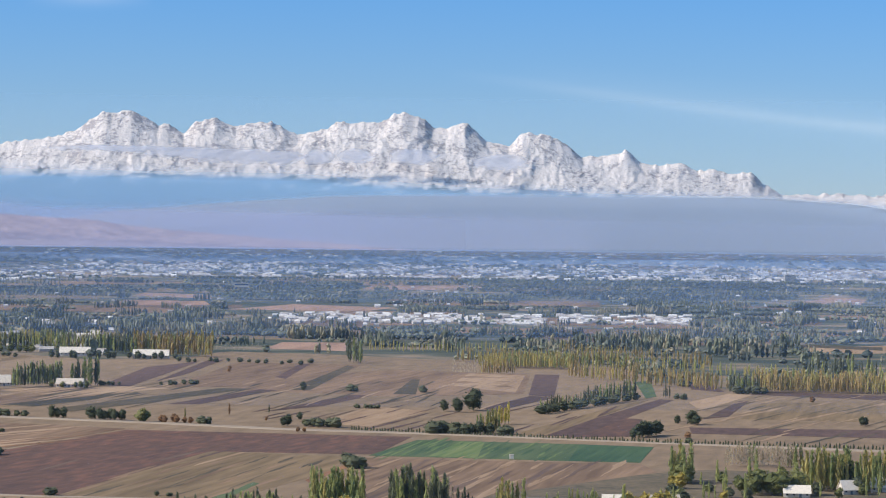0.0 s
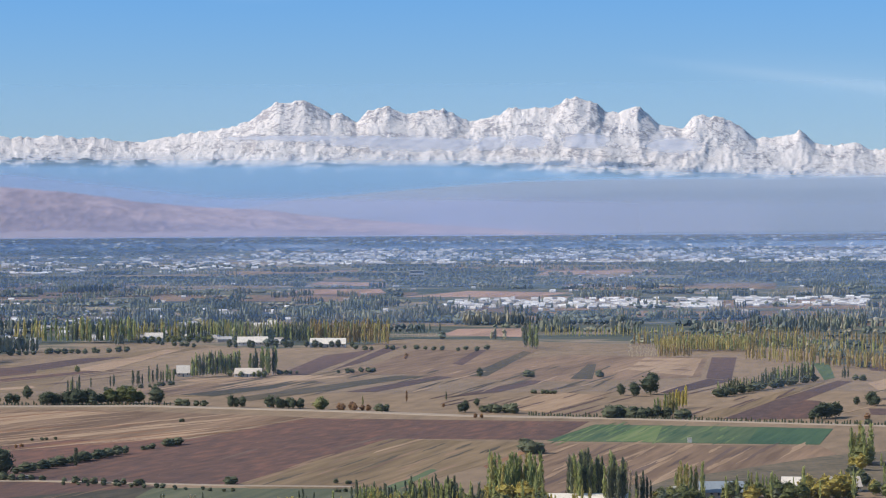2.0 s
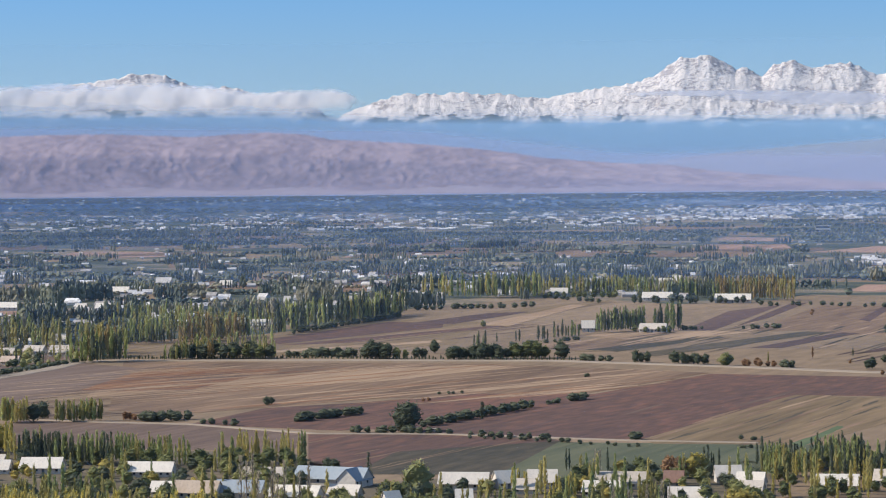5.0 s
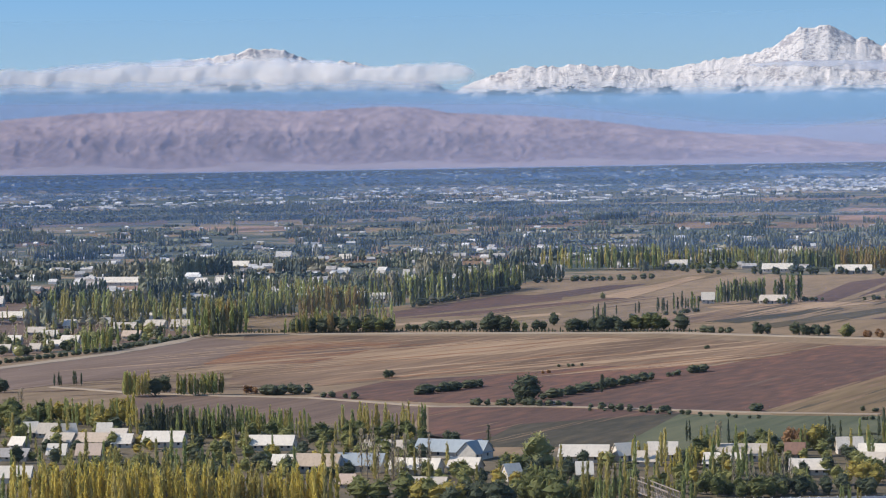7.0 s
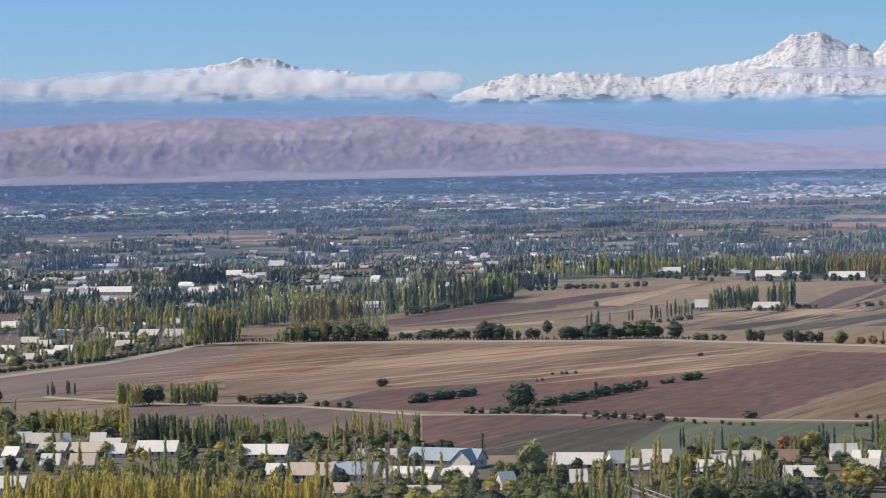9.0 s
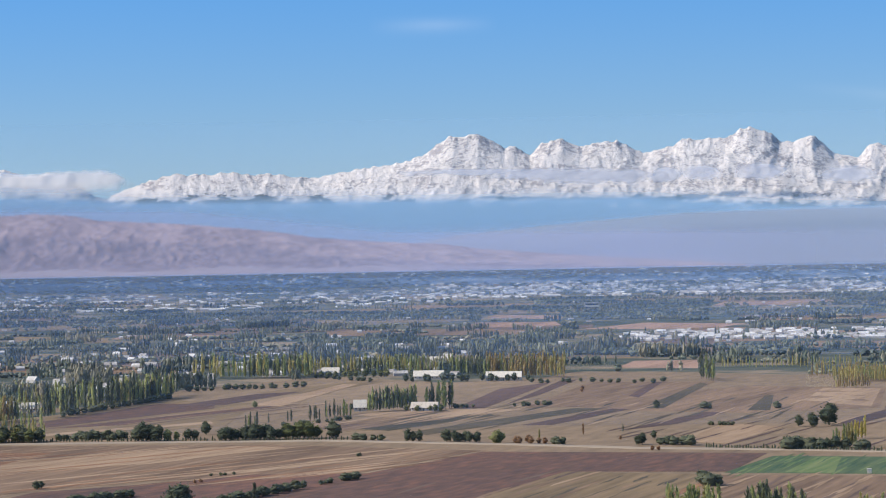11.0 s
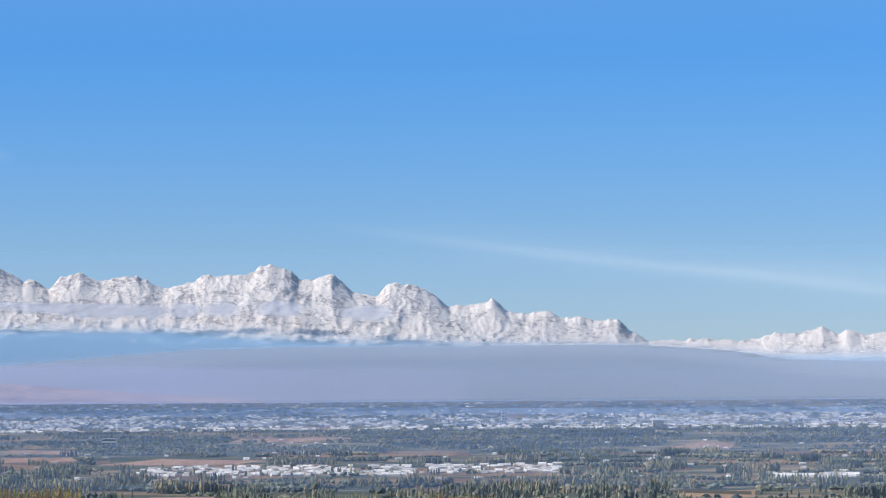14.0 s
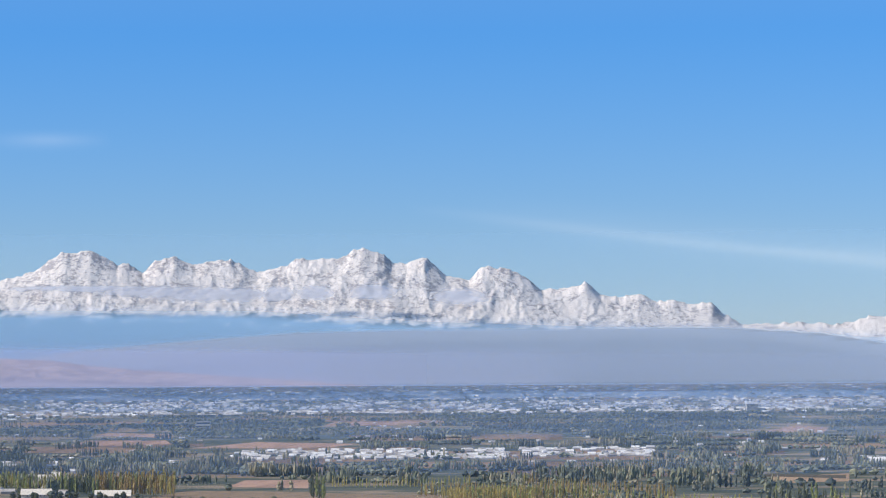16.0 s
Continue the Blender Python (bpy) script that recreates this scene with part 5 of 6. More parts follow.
row("orchard_yellow", (-139, 982), (-136, 980), 2, 6.2, 3)
row("orchard", (-134, 992), (-131, 988), 2, 6.7, 3)
row("orchard_rust", (-124, 989), (-117, 981), 4, 6.2, 4)
row("orchard_yellow", (-115, 985), (-109, 982), 3, 7.4, 3)
row("poplar_dark", (-113, 1009), (-107, 1009), 5, 8.0, 4)
row("orchard", (-151, 963), (-147, 957), 2, 5.7, 4)
row("poplar_green", (-91, 990), (-71, 985), 15, 10.1, 6)
row("poplar_dark", (-67, 987), (-48, 979), 14, 12.0, 8)
row("orchard", (-120, 1007), (-109, 1000), 3, 5.2, 4)
row("orchard_yellow", (-140, 997), (-128, 994), 3, 4.7, 4)
row("poplar_dark", (-95, 1022), (-79, 1018), 12, 9.6, 7)
row("poplar_dark", (-76, 1012), (-57, 1021), 14, 12.0, 8)
row("poplar_green", (-48, 1053), (-28, 1059), 18, 16.6, 9)
row("orchard_yellow", (-50, 1038), (-27, 1033), 6, 8.1, 7)
row("poplar_dark", (-18, 1046), (3, 1041), 18, 18.0, 8)
row("poplar_gold", (-12, 1068), (-5, 1063), 5, 15.1, 6)
row("poplar_bare", (-3, 1052), (5, 1052), 5, 14.5, 5)
row("poplar_dark", (6, 1045), (12, 1045), 5, 11.1, 4)
row("poplar_olive", (20, 1062), (31, 1058), 9, 14.6, 6)
row("orchard", (13, 1045), (28, 1041), 5, 6.6, 6)
row("poplar_green", (47, 1062), (60, 1075), 10, 9.7, 6)
row("orchard", (45, 1066), (83, 1070), 9, 5.9, 7)
row("orchard_yellow", (65, 1061), (86, 1061), 8, 8.4, 8)
row("orchard", (99, 1217), (105, 1206), 2, 10.0, 4)
row("poplar_green", (98, 1226), (107, 1217), 9, 15.9, 5)
row("orchard_yellow", (95, 1189), (101, 1183), 2, 6.1, 4)
row("poplar_bare", (129, 1310), (164, 1309), 20, 10.3, 2)
row("poplar_green", (141, 1319), (146, 1319), 4, 10.4, 2)
row("poplar_green", (157, 1311), (167, 1309), 6, 9.8, 2)
row("poplar_green", (150, 1187), (184, 1185), 26, 15.5, 9)
row("poplar_olive", (155, 1193), (169, 1195), 8, 18.0, 6)
row("orchard_dark", (162, 1194), (168, 1189), 3, 11.8, 4)
row("orchard", (126, 1165), (146, 1160), 7, 9.2, 7)
row("bush_row", (-42, 1277), (-35, 1284), 5, 6.5, 8)
row("poplar_dark", (-492, 1239), (-487, 1239), 5, 6.8, 2)
row("poplar_dark", (-483, 1242), (-479, 1242), 4, 7.3, 3)
row("poplar_olive", (-437, 1184), (-426, 1184), 14, 10.4, 6)
row("orchard_dark", (-424, 1190), (-425, 1202), 2, 10.5, 4)
row("poplar_olive", (-414, 1190), (-396, 1194), 22, 9.4, 4)
row("bush_row", (-377, 1197), (-360, 1203), 11, 4.7, 6)
row("bush_row", (-349, 1185), (-327, 1174), 4, 3.1, 2)
row("orchard_rust", (-388, 1197), (-382, 1203), 4, 3.7, 4)
row("orchard_dark", (-347, 1289), (-346, 1299), 2, 5.0, 2)
row("bush_row", (-310, 1195), (-291, 1243), 17, 4.2, 2)
row("poplar_dark", (-255, 1153), (-249, 1153), 6, 12.0, 1)
row("orchard_dark", (-253.5, 1155), (-249.5, 1155), 3, 11.6, 0.6)
row("bush_row", (-249, 1176), (-221, 1285), 24, 4.2, 2)
row("poplar_dark", (-231, 1210), (-230, 1210), 2, 9.7, 1)
row("bush_row", (-218, 1298), (-213, 1315), 4, 2.6, 2)
row("bush_row", (-210, 1325), (-204, 1339), 4, 4.0, 3)
row("bush_row", (-275, 1148), (-230, 1143), 12, 3.5, 2)
row("bush_row", (-222, 1138), (-184, 1119), 9, 2.9, 3)
row("bush_row", (-154, 1127), (-152, 1127), 3, 3.8, 2)
row("bush_row", (-112, 1131), (-104, 1126), 3, 2.0, 2)
row("orchard_rust", (-279, 1316), (-276, 1326), 3, 1.9, 1)
row("bush_row", (-281, 1363), (-268, 1370), 4, 1.9, 1)
row("orchard_dark", (-505, 1201), (-501, 1208), 4, 5.6, 3)
row("poplar_bare", (-461, 1122), (-460, 1122), 3, 9.5, 2)
row("orchard_dark", (-498, 1636), (-440, 1648), 9, 11.4, 9)
row("orchard", (-470, 1640), (-440, 1648), 3, 9.0, 6)
row("poplar_gold", (-476, 1640), (-473, 1640), 3, 13.4, 3)
row("poplar_olive", (-493, 1625), (-468, 1754), 14, 13.8, 12)
row("bush_row", (-433, 1659), (-423, 1703), 8, 4.1, 5)
row("bush_row", (-423, 1658), (-393, 1667), 12, 5.7, 6)
row("orchard_dark", (-382, 1644), (-369, 1649), 8, 9.9, 6)
row("orchard_pale", (-365, 1648), (-358, 1648), 2, 7.3, 3)
row("orchard_dark", (-356, 1653), (-349, 1653), 2, 6.0, 3)
row("orchard_dark", (-354, 1703), (-352, 1703), 1, 8.5, 0)
row("orchard_dark", (-334, 1646), (-298, 1649), 18, 8.2, 5)
row("poplar_dark", (-341, 1767), (-334, 1779), 6, 10.6, 4)
row("poplar_dark", (-336, 1817), (-335, 1817), 1, 8.7, 0)
row("poplar_dark", (-326, 1829), (-322, 1829), 2, 9.5, 2)
row("orchard", (-296, 1654), (-278, 1658), 9, 8.6, 5)
row("orchard_dark", (-268, 1652), (-264, 1657), 2, 9.9, 2)
row("bush_row", (-321, 1778), (-287, 1858), 14, 2.9, 4)
row("poplar_dark", (-313, 1841), (-307, 1847), 4, 10.3, 2)
row("poplar_dark", (-309, 1874), (-293, 1893), 10, 11.2, 3)
row("poplar_dark", (-289, 1943), (-262, 1984), 22, 17.1, 5)
row("poplar_dark", (-253, 1968), (-236, 1981), 11, 18.7, 5)
row("bush_row", (-236, 1981), (-223, 1994), 5, 3.5, 3)
row("orchard_dark", (-220, 1617), (-210, 1617), 3, 8.0, 3)
row("orchard_dark", (-196, 1606), (-176, 1599), 6, 7.3, 4)
row("orchard", (-165, 1589), (-164, 1589), 1, 8.2, 0)
row("bush_row", (-252, 1635), (-235, 1629), 4, 4.9, 4)
row("orchard_pale", (-384, 2024), (-382, 2024), 1, 6.1, 0)
row("bush_row", (-428, 2550), (-356, 2439), 8, 4.5, 8)
row("bush_row", (-492, 2314), (-406, 2361), 16, 5.1, 10)
row("orchard_pale", (-167, 1591), (-164, 1591), 2, 6.6, 2)
row("orchard_rust", (-156, 1585), (-137, 1584), 6, 4.7, 3)
row("poplar_olive", (-143, 1609), (-143, 1609), 1, 9.5, 0)
row("bush_row", (-132, 1574), (-127, 1574), 3, 4.3, 2)
row("poplar_rust", (-123, 1660), (-122, 1660), 1, 7.2, 0)
row("poplar_dark", (-100, 1675), (-100, 1675), 1, 6.3, 0)
row("orchard_rust", (-98, 1612), (-98, 1612), 1, 3.2, 0)
row("orchard_dark", (-86, 1566), (-82, 1566), 2, 7.1, 2)
row("orchard_dark", (-80, 1621), (-79, 1621), 1, 5.7, 0)
row("bush_row", (-74, 1566), (-55, 1560), 7, 5.5, 4)
row("orchard_rust", (-76, 1519), (-71, 1519), 2, 2.7, 1)
row("orchard_rust", (-164, 2210), (-163, 2210), 1, 3.9, 0)
row("orchard_dark", (-96, 1943), (-93, 1942), 1, 5.7, 0)
row("bush_row", (-63, 1940), (-57, 1939), 2, 5.3, 2)
row("bush_row", (-14, 1935), (-9, 1935), 2, 4.9, 2)
row("bush_row", (-54, 1746), (-37, 1739), 6, 3.1, 2)
row("orchard_dark", (1, 1719), (2, 1719), 1, 7.4, 0)
row("orchard_dark", (9, 1712), (11, 1712), 2, 9.7, 1)
row("orchard_dark", (19, 1729), (21, 1735), 1, 11.6, 0)
row("bush_row", (-5, 1519), (15, 1518), 11, 6.6, 5)
row("orchard_dark", (12, 1514), (26, 1513), 6, 6.5, 4)
row("poplar_olive", (19, 1523), (32, 1536), 10, 11.4, 5)
row("poplar_gold", (28, 1583), (39, 1613), 7, 11.3, 5)
row("bush_row", (31, 1508), (38, 1521), 3, 4.8, 3)
row("poplar_dark", (58, 1703), (86, 1778), 16, 9.6, 3)
row("poplar_dark", (86, 1778), (127, 1887), 20, 12.3, 3)
row("bush_row", (57, 1697), (127, 1873), 18, 5.6, 3)
row("orchard_dark", (99, 1491), (115, 1521), 6, 7.4, 4)
row("orchard_dark", (132, 1622), (133, 1622), 1, 6.1, 0)
row("orchard_dark", (139, 1616), (144, 1616), 3, 8.0, 3)
row("orchard_rust", (127, 1490), (129, 1489), 1, 4.4, 0)
row("poplar_dark", (146, 1899), (151, 1899), 4, 8.2, 3)
row("bush_row", (153, 1885), (160, 1877), 3, 3.7, 2)
row("poplar_dark", (197, 1970), (219, 1982), 12, 13.3, 5)
row("bush_row", (199, 1955), (222, 1967), 6, 7.0, 5)
row("orchard_rust", (239, 1858), (240, 1859), 1, 4.0, 0)
row("orchard_dark", (235, 1621), (241, 1622), 2, 5.5, 1)
row("bush_row", (125, 1458), (126, 1458), 1, 4.0, 0)
row("poplar_bare", (8, 2217), (34, 2233), 16, 14.0, 7)
row("poplar_gold", (30, 2213), (57, 2229), 12, 14.8, 7)
row("poplar_dark", (-80, 2429), (-66, 2376), 6, 22.7, 4)
row("bush_row", (-226, 2392), (-103, 2367), 14, 4.2, 20)
row("orchard_rust", (-166, 2245), (-165, 2245), 1, 4.0, 0)
row("bush_row", (-197, 1996), (-167, 2019), 6, 3.6, 5)
row("bush_row", (-229, 1493), (-227, 1498), 2, 2.7, 1)
row("bush_row", (-155, 1124), (-151, 1124), 2, 3.1, 2)
row("bush_row", (-220, 1128), (-146, 1094), 16, 1.8, 3)
row("bush_row", (-109, 1093), (-104, 1093), 3, 1.7, 2)
row("bush_row", (-578, 1376), (-554, 1476), 30, 2.7, 3)
row("bush_row", (-554, 1476), (-545, 1612), 28, 2.9, 3)
row("poplar_green", (-560, 1450), (-556, 1495), 14, 12.4, 8)
row("poplar_gold", (-555, 1645), (-543, 1666), 18, 19.9, 8)
row("poplar_dark", (-397, 2635), (-362, 2631), 14, 15.7, 8)
row("poplar_dark", (-306, 2570), (-271, 2540), 14, 17.2, 8)
row("poplar_gold", (-277, 2592), (-206, 2609), 30, 19.5, 10)
row("poplar_bare", (-207, 2636), (-166, 2630), 16, 7.3, 6)
row("poplar_green", (-373, 2715), (-325, 2737), 16, 15.1, 10)
row("orchard_dark", (-340, 2525), (-301, 2495), 8, 7.0, 5)
row("poplar_tan", (110, 2701), (225, 2381), 40, 15.0, 16)
row("poplar_tan", (106, 2477), (164, 2400), 20, 16.3, 14)
row("orchard", (-428, 2550), (-358, 2558), 10, 7.1, 8)
row("poplar_olive", (-454, 2607), (-368, 2665), 26, 17.8, 14)
row("orchard_dark", (-336, 2434), (-223, 2432), 14, 6.3, 8)
row("poplar_green", (-364, 2637), (-238, 2605), 30, 15.5, 14)
row("orchard", (-266, 1955), (-238, 1944), 6, 5.0, 4)
row("orchard_dark", (-310, 1983), (-292, 1973), 4, 4.7, 3)


GROVE = ((-640, 1890), (-522, 1965), (-500, 2170), (-690, 2170))
gardens("poplar_green", 110, 14.0, 420, "deep grove of green poplars beyond the road", GROVE)
gardens("poplar_dark", 90, 13.0, 421, "deep grove of dark poplars beyond the road", GROVE)
gardens("poplar_olive", 60, 14.0, 422, "yellow-green poplars in the grove beyond the road", GROVE)
gardens("orchard", 230, 4.8, 400, "green garden trees crowding between the houses", ((-440, 1047), (-341, 1046), (-308, 944), (-395, 939)), ((-323, 993), (-254, 996), (-221, 864), (-280, 860)), ((-229, 896), (-150, 953), (-129, 821), (-208, 814)), ((-160, 971), (-91, 985), (-79, 853), (-140, 848)), ((-391, 930), (-305, 935), (-266, 816), (-341, 810)))
gardens("orchard_yellow", 46, 4.6, 401, "yellowing garden trees between the houses", ((-440, 1047), (-341, 1046), (-308, 944), (-395, 939)), ((-323, 993), (-254, 996), (-221, 864), (-280, 860)), ((-229, 896), (-150, 953), (-129, 821), (-208, 814)), ((-160, 971), (-91, 985), (-79, 853), (-140, 848)), ((-391, 930), (-305, 935), (-266, 816), (-341, 810)))
gardens("orchard_dark", 110, 5.0, 402, "dark garden trees between the houses", ((-440, 1047), (-341, 1046), (-308, 944), (-395, 939)), ((-323, 993), (-254, 996), (-221, 864), (-280, 860)), ((-229, 896), (-150, 953), (-129, 821), (-208, 814)), ((-160, 971), (-91, 985), (-79, 853), (-140, 848)), ((-391, 930), (-305, 935), (-266, 816), (-341, 810)))
gardens("poplar_olive", 66, 10.0, 403, "yellow-green poplars rising from the gardens", ((-440, 1047), (-341, 1046), (-308, 944), (-395, 939)), ((-323, 993), (-254, 996), (-221, 864), (-280, 860)), ((-229, 896), (-150, 953), (-129, 821), (-208, 814)), ((-160, 971), (-91, 985), (-79, 853), (-140, 848)), ((-391, 930), (-305, 935), (-266, 816), (-341, 810)))
gardens("poplar_green", 45, 10.5, 404, "green poplars rising from the gardens", ((-440, 1047), (-341, 1046), (-308, 944), (-395, 939)), ((-323, 993), (-254, 996), (-221, 864), (-280, 860)), ((-229, 896), (-150, 953), (-129, 821), (-208, 814)), ((-160, 971), (-91, 985), (-79, 853), (-140, 848)), ((-391, 930), (-305, 935), (-266, 816), (-341, 810)))
YARDS = ((-88, 985), (-10, 1010), (-5, 905), (-84, 890))
gardens("poplar_olive", 40, 10.0, 423, "yellow-green poplars round the last yards of the village", YARDS)
gardens("poplar_gold", 34, 9.5, 424, "golden poplars round the last yards of the village", YARDS)
gardens("orchard", 46, 5.0, 425, "green garden trees round the last yards of the village", YARDS)
gardens("orchard", 55, 5.5, 405, "green trees crowding below the fields", ((-89, 1012), (-25, 1042), (-25, 1011), (-88, 1002)), ((3, 1041), (105, 1131), (98, 1061), (3, 1010)), ((97, 1231), (195, 1259), (177, 1145), (87, 1110)))
gardens("orchard_dark", 34, 6.0, 406, "dark trees crowding below the fields", ((-89, 1012), (-25, 1042), (-25, 1011), (-88, 1002)), ((3, 1041), (105, 1131), (98, 1061), (3, 1010)), ((97, 1231), (195, 1259), (177, 1145), (87, 1110)))
gardens("orchard_yellow", 8, 5.0, 407, "yellow trees below the fields", ((-89, 1012), (-25, 1042), (-25, 1011), (-88, 1002)), ((3, 1041), (105, 1131), (98, 1061), (3, 1010)), ((97, 1231), (195, 1259), (177, 1145), (87, 1110)))
gardens("poplar_green", 64, 10.0, 408, "green poplars below the fields", ((-89, 1012), (-25, 1042), (-25, 1011), (-88, 1002)), ((3, 1041), (105, 1131), (98, 1061), (3, 1010)), ((97, 1231), (195, 1259), (177, 1145), (87, 1110)))
gardens("orchard_pale", 34, 5.0, 409, "grey-green trees along the road", ((-654, 1557), (-579, 1704), (-541, 1617), (-588, 1400)))
gardens("poplar_bare", 50, 10.0, 410, "nearly bare pale poplars along the road", ((-654, 1557), (-579, 1704), (-541, 1617), (-588, 1400)))
gardens("orchard_dark", 50, 5.0, 411, "dark bushes along the road", ((-654, 1557), (-579, 1704), (-541, 1617), (-588, 1400)))
gardens("orchard_pale", 80, 4.8, 412, "grey-green village trees beside the road", ((-752, 1792), (-624, 1813), (-528, 1627), (-610, 1452)), ((-802, 1976), (-675, 2082), (-573, 1776), (-727, 1790)), ((-654, 1557), (-579, 1704), (-541, 1617), (-588, 1400)))
gardens("poplar_olive", 45, 11.0, 413, "yellow-green poplars over the roadside village", ((-752, 1792), (-624, 1813), (-528, 1627), (-610, 1452)), ((-802, 1976), (-675, 2082), (-573, 1776), (-727, 1790)), ((-654, 1557), (-579, 1704), (-541, 1617), (-588, 1400)))
gardens("poplar_dark", 26, 12.0, 414, "dark poplars over the roadside village", ((-752, 1792), (-624, 1813), (-528, 1627), (-610, 1452)), ((-802, 1976), (-675, 2082), (-573, 1776), (-727, 1790)), ((-654, 1557), (-579, 1704), (-541, 1617), (-588, 1400)))
gardens("orchard_dark", 26, 5.0, 415, "dark trees of the roadside village", ((-752, 1792), (-624, 1813), (-528, 1627), (-610, 1452)), ((-802, 1976), (-675, 2082), (-573, 1776), (-727, 1790)), ((-654, 1557), (-579, 1704), (-541, 1617), (-588, 1400)))
gardens("poplar_bare", 80, 10.0, 416, "nearly bare pale poplars of the roadside village", ((-752, 1792), (-624, 1813), (-528, 1627), (-610, 1452)), ((-802, 1976), (-675, 2082), (-573, 1776), (-727, 1790)), ((-654, 1557), (-579, 1704), (-541, 1617), (-588, 1400)))
gardens("poplar_green", 26, 10.0, 417, "green poplars of the roadside village", ((-752, 1792), (-624, 1813), (-528, 1627), (-610, 1452)), ((-802, 1976), (-675, 2082), (-573, 1776), (-727, 1790)), ((-654, 1557), (-579, 1704), (-541, 1617), (-588, 1400)))

# ---- houses ----
def boxed(bm, x0, x1, y0, y1, z0, z1):
    v = [bm.verts.new(p) for p in ((x0, y0, z0), (x1, y0, z0), (x1, y1, z0), (x0, y1, z0), (x0, y0, z1), (x1, y0, z1), (x1, y1, z1), (x0, y1, z1))]
    for f in ((3, 2, 1, 0), (4, 5, 6, 7), (0, 1, 5, 4), (1, 2, 6, 5), (2, 3, 7, 6), (3, 0, 4, 7)):
        bm.faces.new([v[i] for i in f])


def from_bm(name, bm, mat):
    bmesh.ops.recalc_face_normals(bm, faces=bm.faces[:])
    me = bpy.data.meshes.new(name)
    bm.to_mesh(me)
    bm.free()
    me.materials.append(mat)
    return me


LOOK = {"white": "white slate", "pale": "weathered pale slate", "tan": "tan slate", "pink": "pinkish slate", "blue": "blue-grey sheet metal", "rust": "rusty brown sheet metal", "grey": "grey slate"}


def house(x, y, length, depth, ridge, turn, roof):
    """A low village house: limewashed walls with gables, a pitched roof with eaves, a door and windows on the long side."""
    s = float(drawn_in(math.hypot(x, y)))
    px, py, pz = settle(x, y, 0.0)
    root = new("house")
    root.matrix_world = Matrix.LocRotScale((px, py, pz), Euler((0, 0, radians(turn))), Vector((s, s, s)))
    ridge = ridge * (1.22 if x * x + y * y < 1.5e6 else 1.1)
    eave = ridge * 0.46
    l, d = length / 2, depth / 2
    bm = bmesh.new()
    ring = [[bm.verts.new((sx, yy, zz)) for yy, zz in ((-d, -0.3), (-d, eave), (0, ridge - 0.12), (d, eave), (d, -0.3))] for sx in (-l, l)]
    bm.faces.new(ring[0]), bm.faces.new(ring[1][::-1])
    for k in range(4):
        bm.faces.new((ring[0][k], ring[0][k + 1], ring[1][k + 1], ring[1][k]))
    part("wall", from_bm("wall", bm, wall_mat), root)
    bm = bmesh.new()
    over, thick, drop = 0.75, 0.14, (ridge - eave) / d * 0.75
    prof = ((-d - over, eave - drop), (0, ridge), (d + over, eave - drop))
    rows_ = [[[bm.verts.new((sx, yy, zz + up)) for yy, zz in prof] for up in (0.0, thick)] for sx in (-l - 0.4, l + 0.4)]
    for k in range(2):
        (a0, a1), (b0, b1) = rows_
        bm.faces.new((a1[k], a1[k + 1], b1[k + 1], b1[k])), bm.faces.new((a0[k + 1], a0[k], b0[k], b0[k + 1]))
        bm.faces.new((a0[k], a0[k + 1], a1[k + 1], a1[k])), bm.faces.new((b0[k + 1], b0[k], b1[k], b1[k + 1]))
    for k in (0, 2):
        bm.faces.new((rows_[0][0][k], rows_[0][1][k], rows_[1][1][k], rows_[1][0][k]))
    part("roof", from_bm("roof", bm, ROOFS[roof]), root, LOOK[roof] + " roof")
    count = max(2, min(7, int(length / 2.4)))
    gap = length / count
    for k in range(count):
        cx = -l + gap * (k + 0.5)
        bm = bmesh.new()
        if k == count // 2:
            boxed(bm, cx - 0.5, cx + 0.5, -d - 0.05, -d + 0.1, 0.0, min(2.1, eave - 0.2))
            part("door", from_bm("door", bm, door_mat), root)
        else:
            boxed(bm, cx - 0.55, cx + 0.55, -d - 0.04, -d + 0.1, eave * 0.36, eave * 0.36 + min(1.25, eave * 0.42))
            window = part("window", from_bm("window", bm, frame_mat), root)
            bm = bmesh.new()
            boxed(bm, cx - 0.45, cx + 0.45, -d - 0.055, -d - 0.035, eave * 0.36 + 0.1, eave * 0.36 + min(1.25, eave * 0.42) - 0.1)
            part("pane", from_bm("pane", bm, window_mat), window, "dark glass pane")
    bm = bmesh.new()
    boxed(bm, -0.55, 0.55, -l - 0.0, -l + 0.1, eave * 0.4, eave * 0.4 + min(1.2, eave * 0.4))
    for v in bm.verts:
        v.co = Vector((-v.co.y + 0.04 if v.co.y < -l + 0.05 else -v.co.y, v.co.x, v.co.z))
    part("window", from_bm("window", bm, window_mat), root)
    return tagged(root, "limewashed village house with a " + LOOK[roof] + " gable roof", "house", "houses of the villages")


house(-408, 1004, 5.0, 5.0, 4.6, 20, "white")
house(-400, 1002, 7.6, 5.0, 4.4, 0, "pale")
house(-393, 1004, 5.0, 5.0, 4.2, 35, "white")
house(-379, 1005, 5.3, 5.0, 4.4, 10, "white")
house(-370, 996, 6.2, 5.0, 3.4, 0, "pale")
house(-344, 972, 14.6, 8.0, 4.6, 4, "white")
house(-383, 971, 10.6, 6.6, 4.0, -4, "pale")
house(-370, 972, 12.8, 7.7, 4.0, 0, "tan")
house(-359, 969, 8.1, 5.0, 4.0, 0, "white")
house(-395, 961, 5.5, 5.0, 3.6, -10, "white")
house(-367, 927, 6.4, 5.0, 4.4, 5, "white")
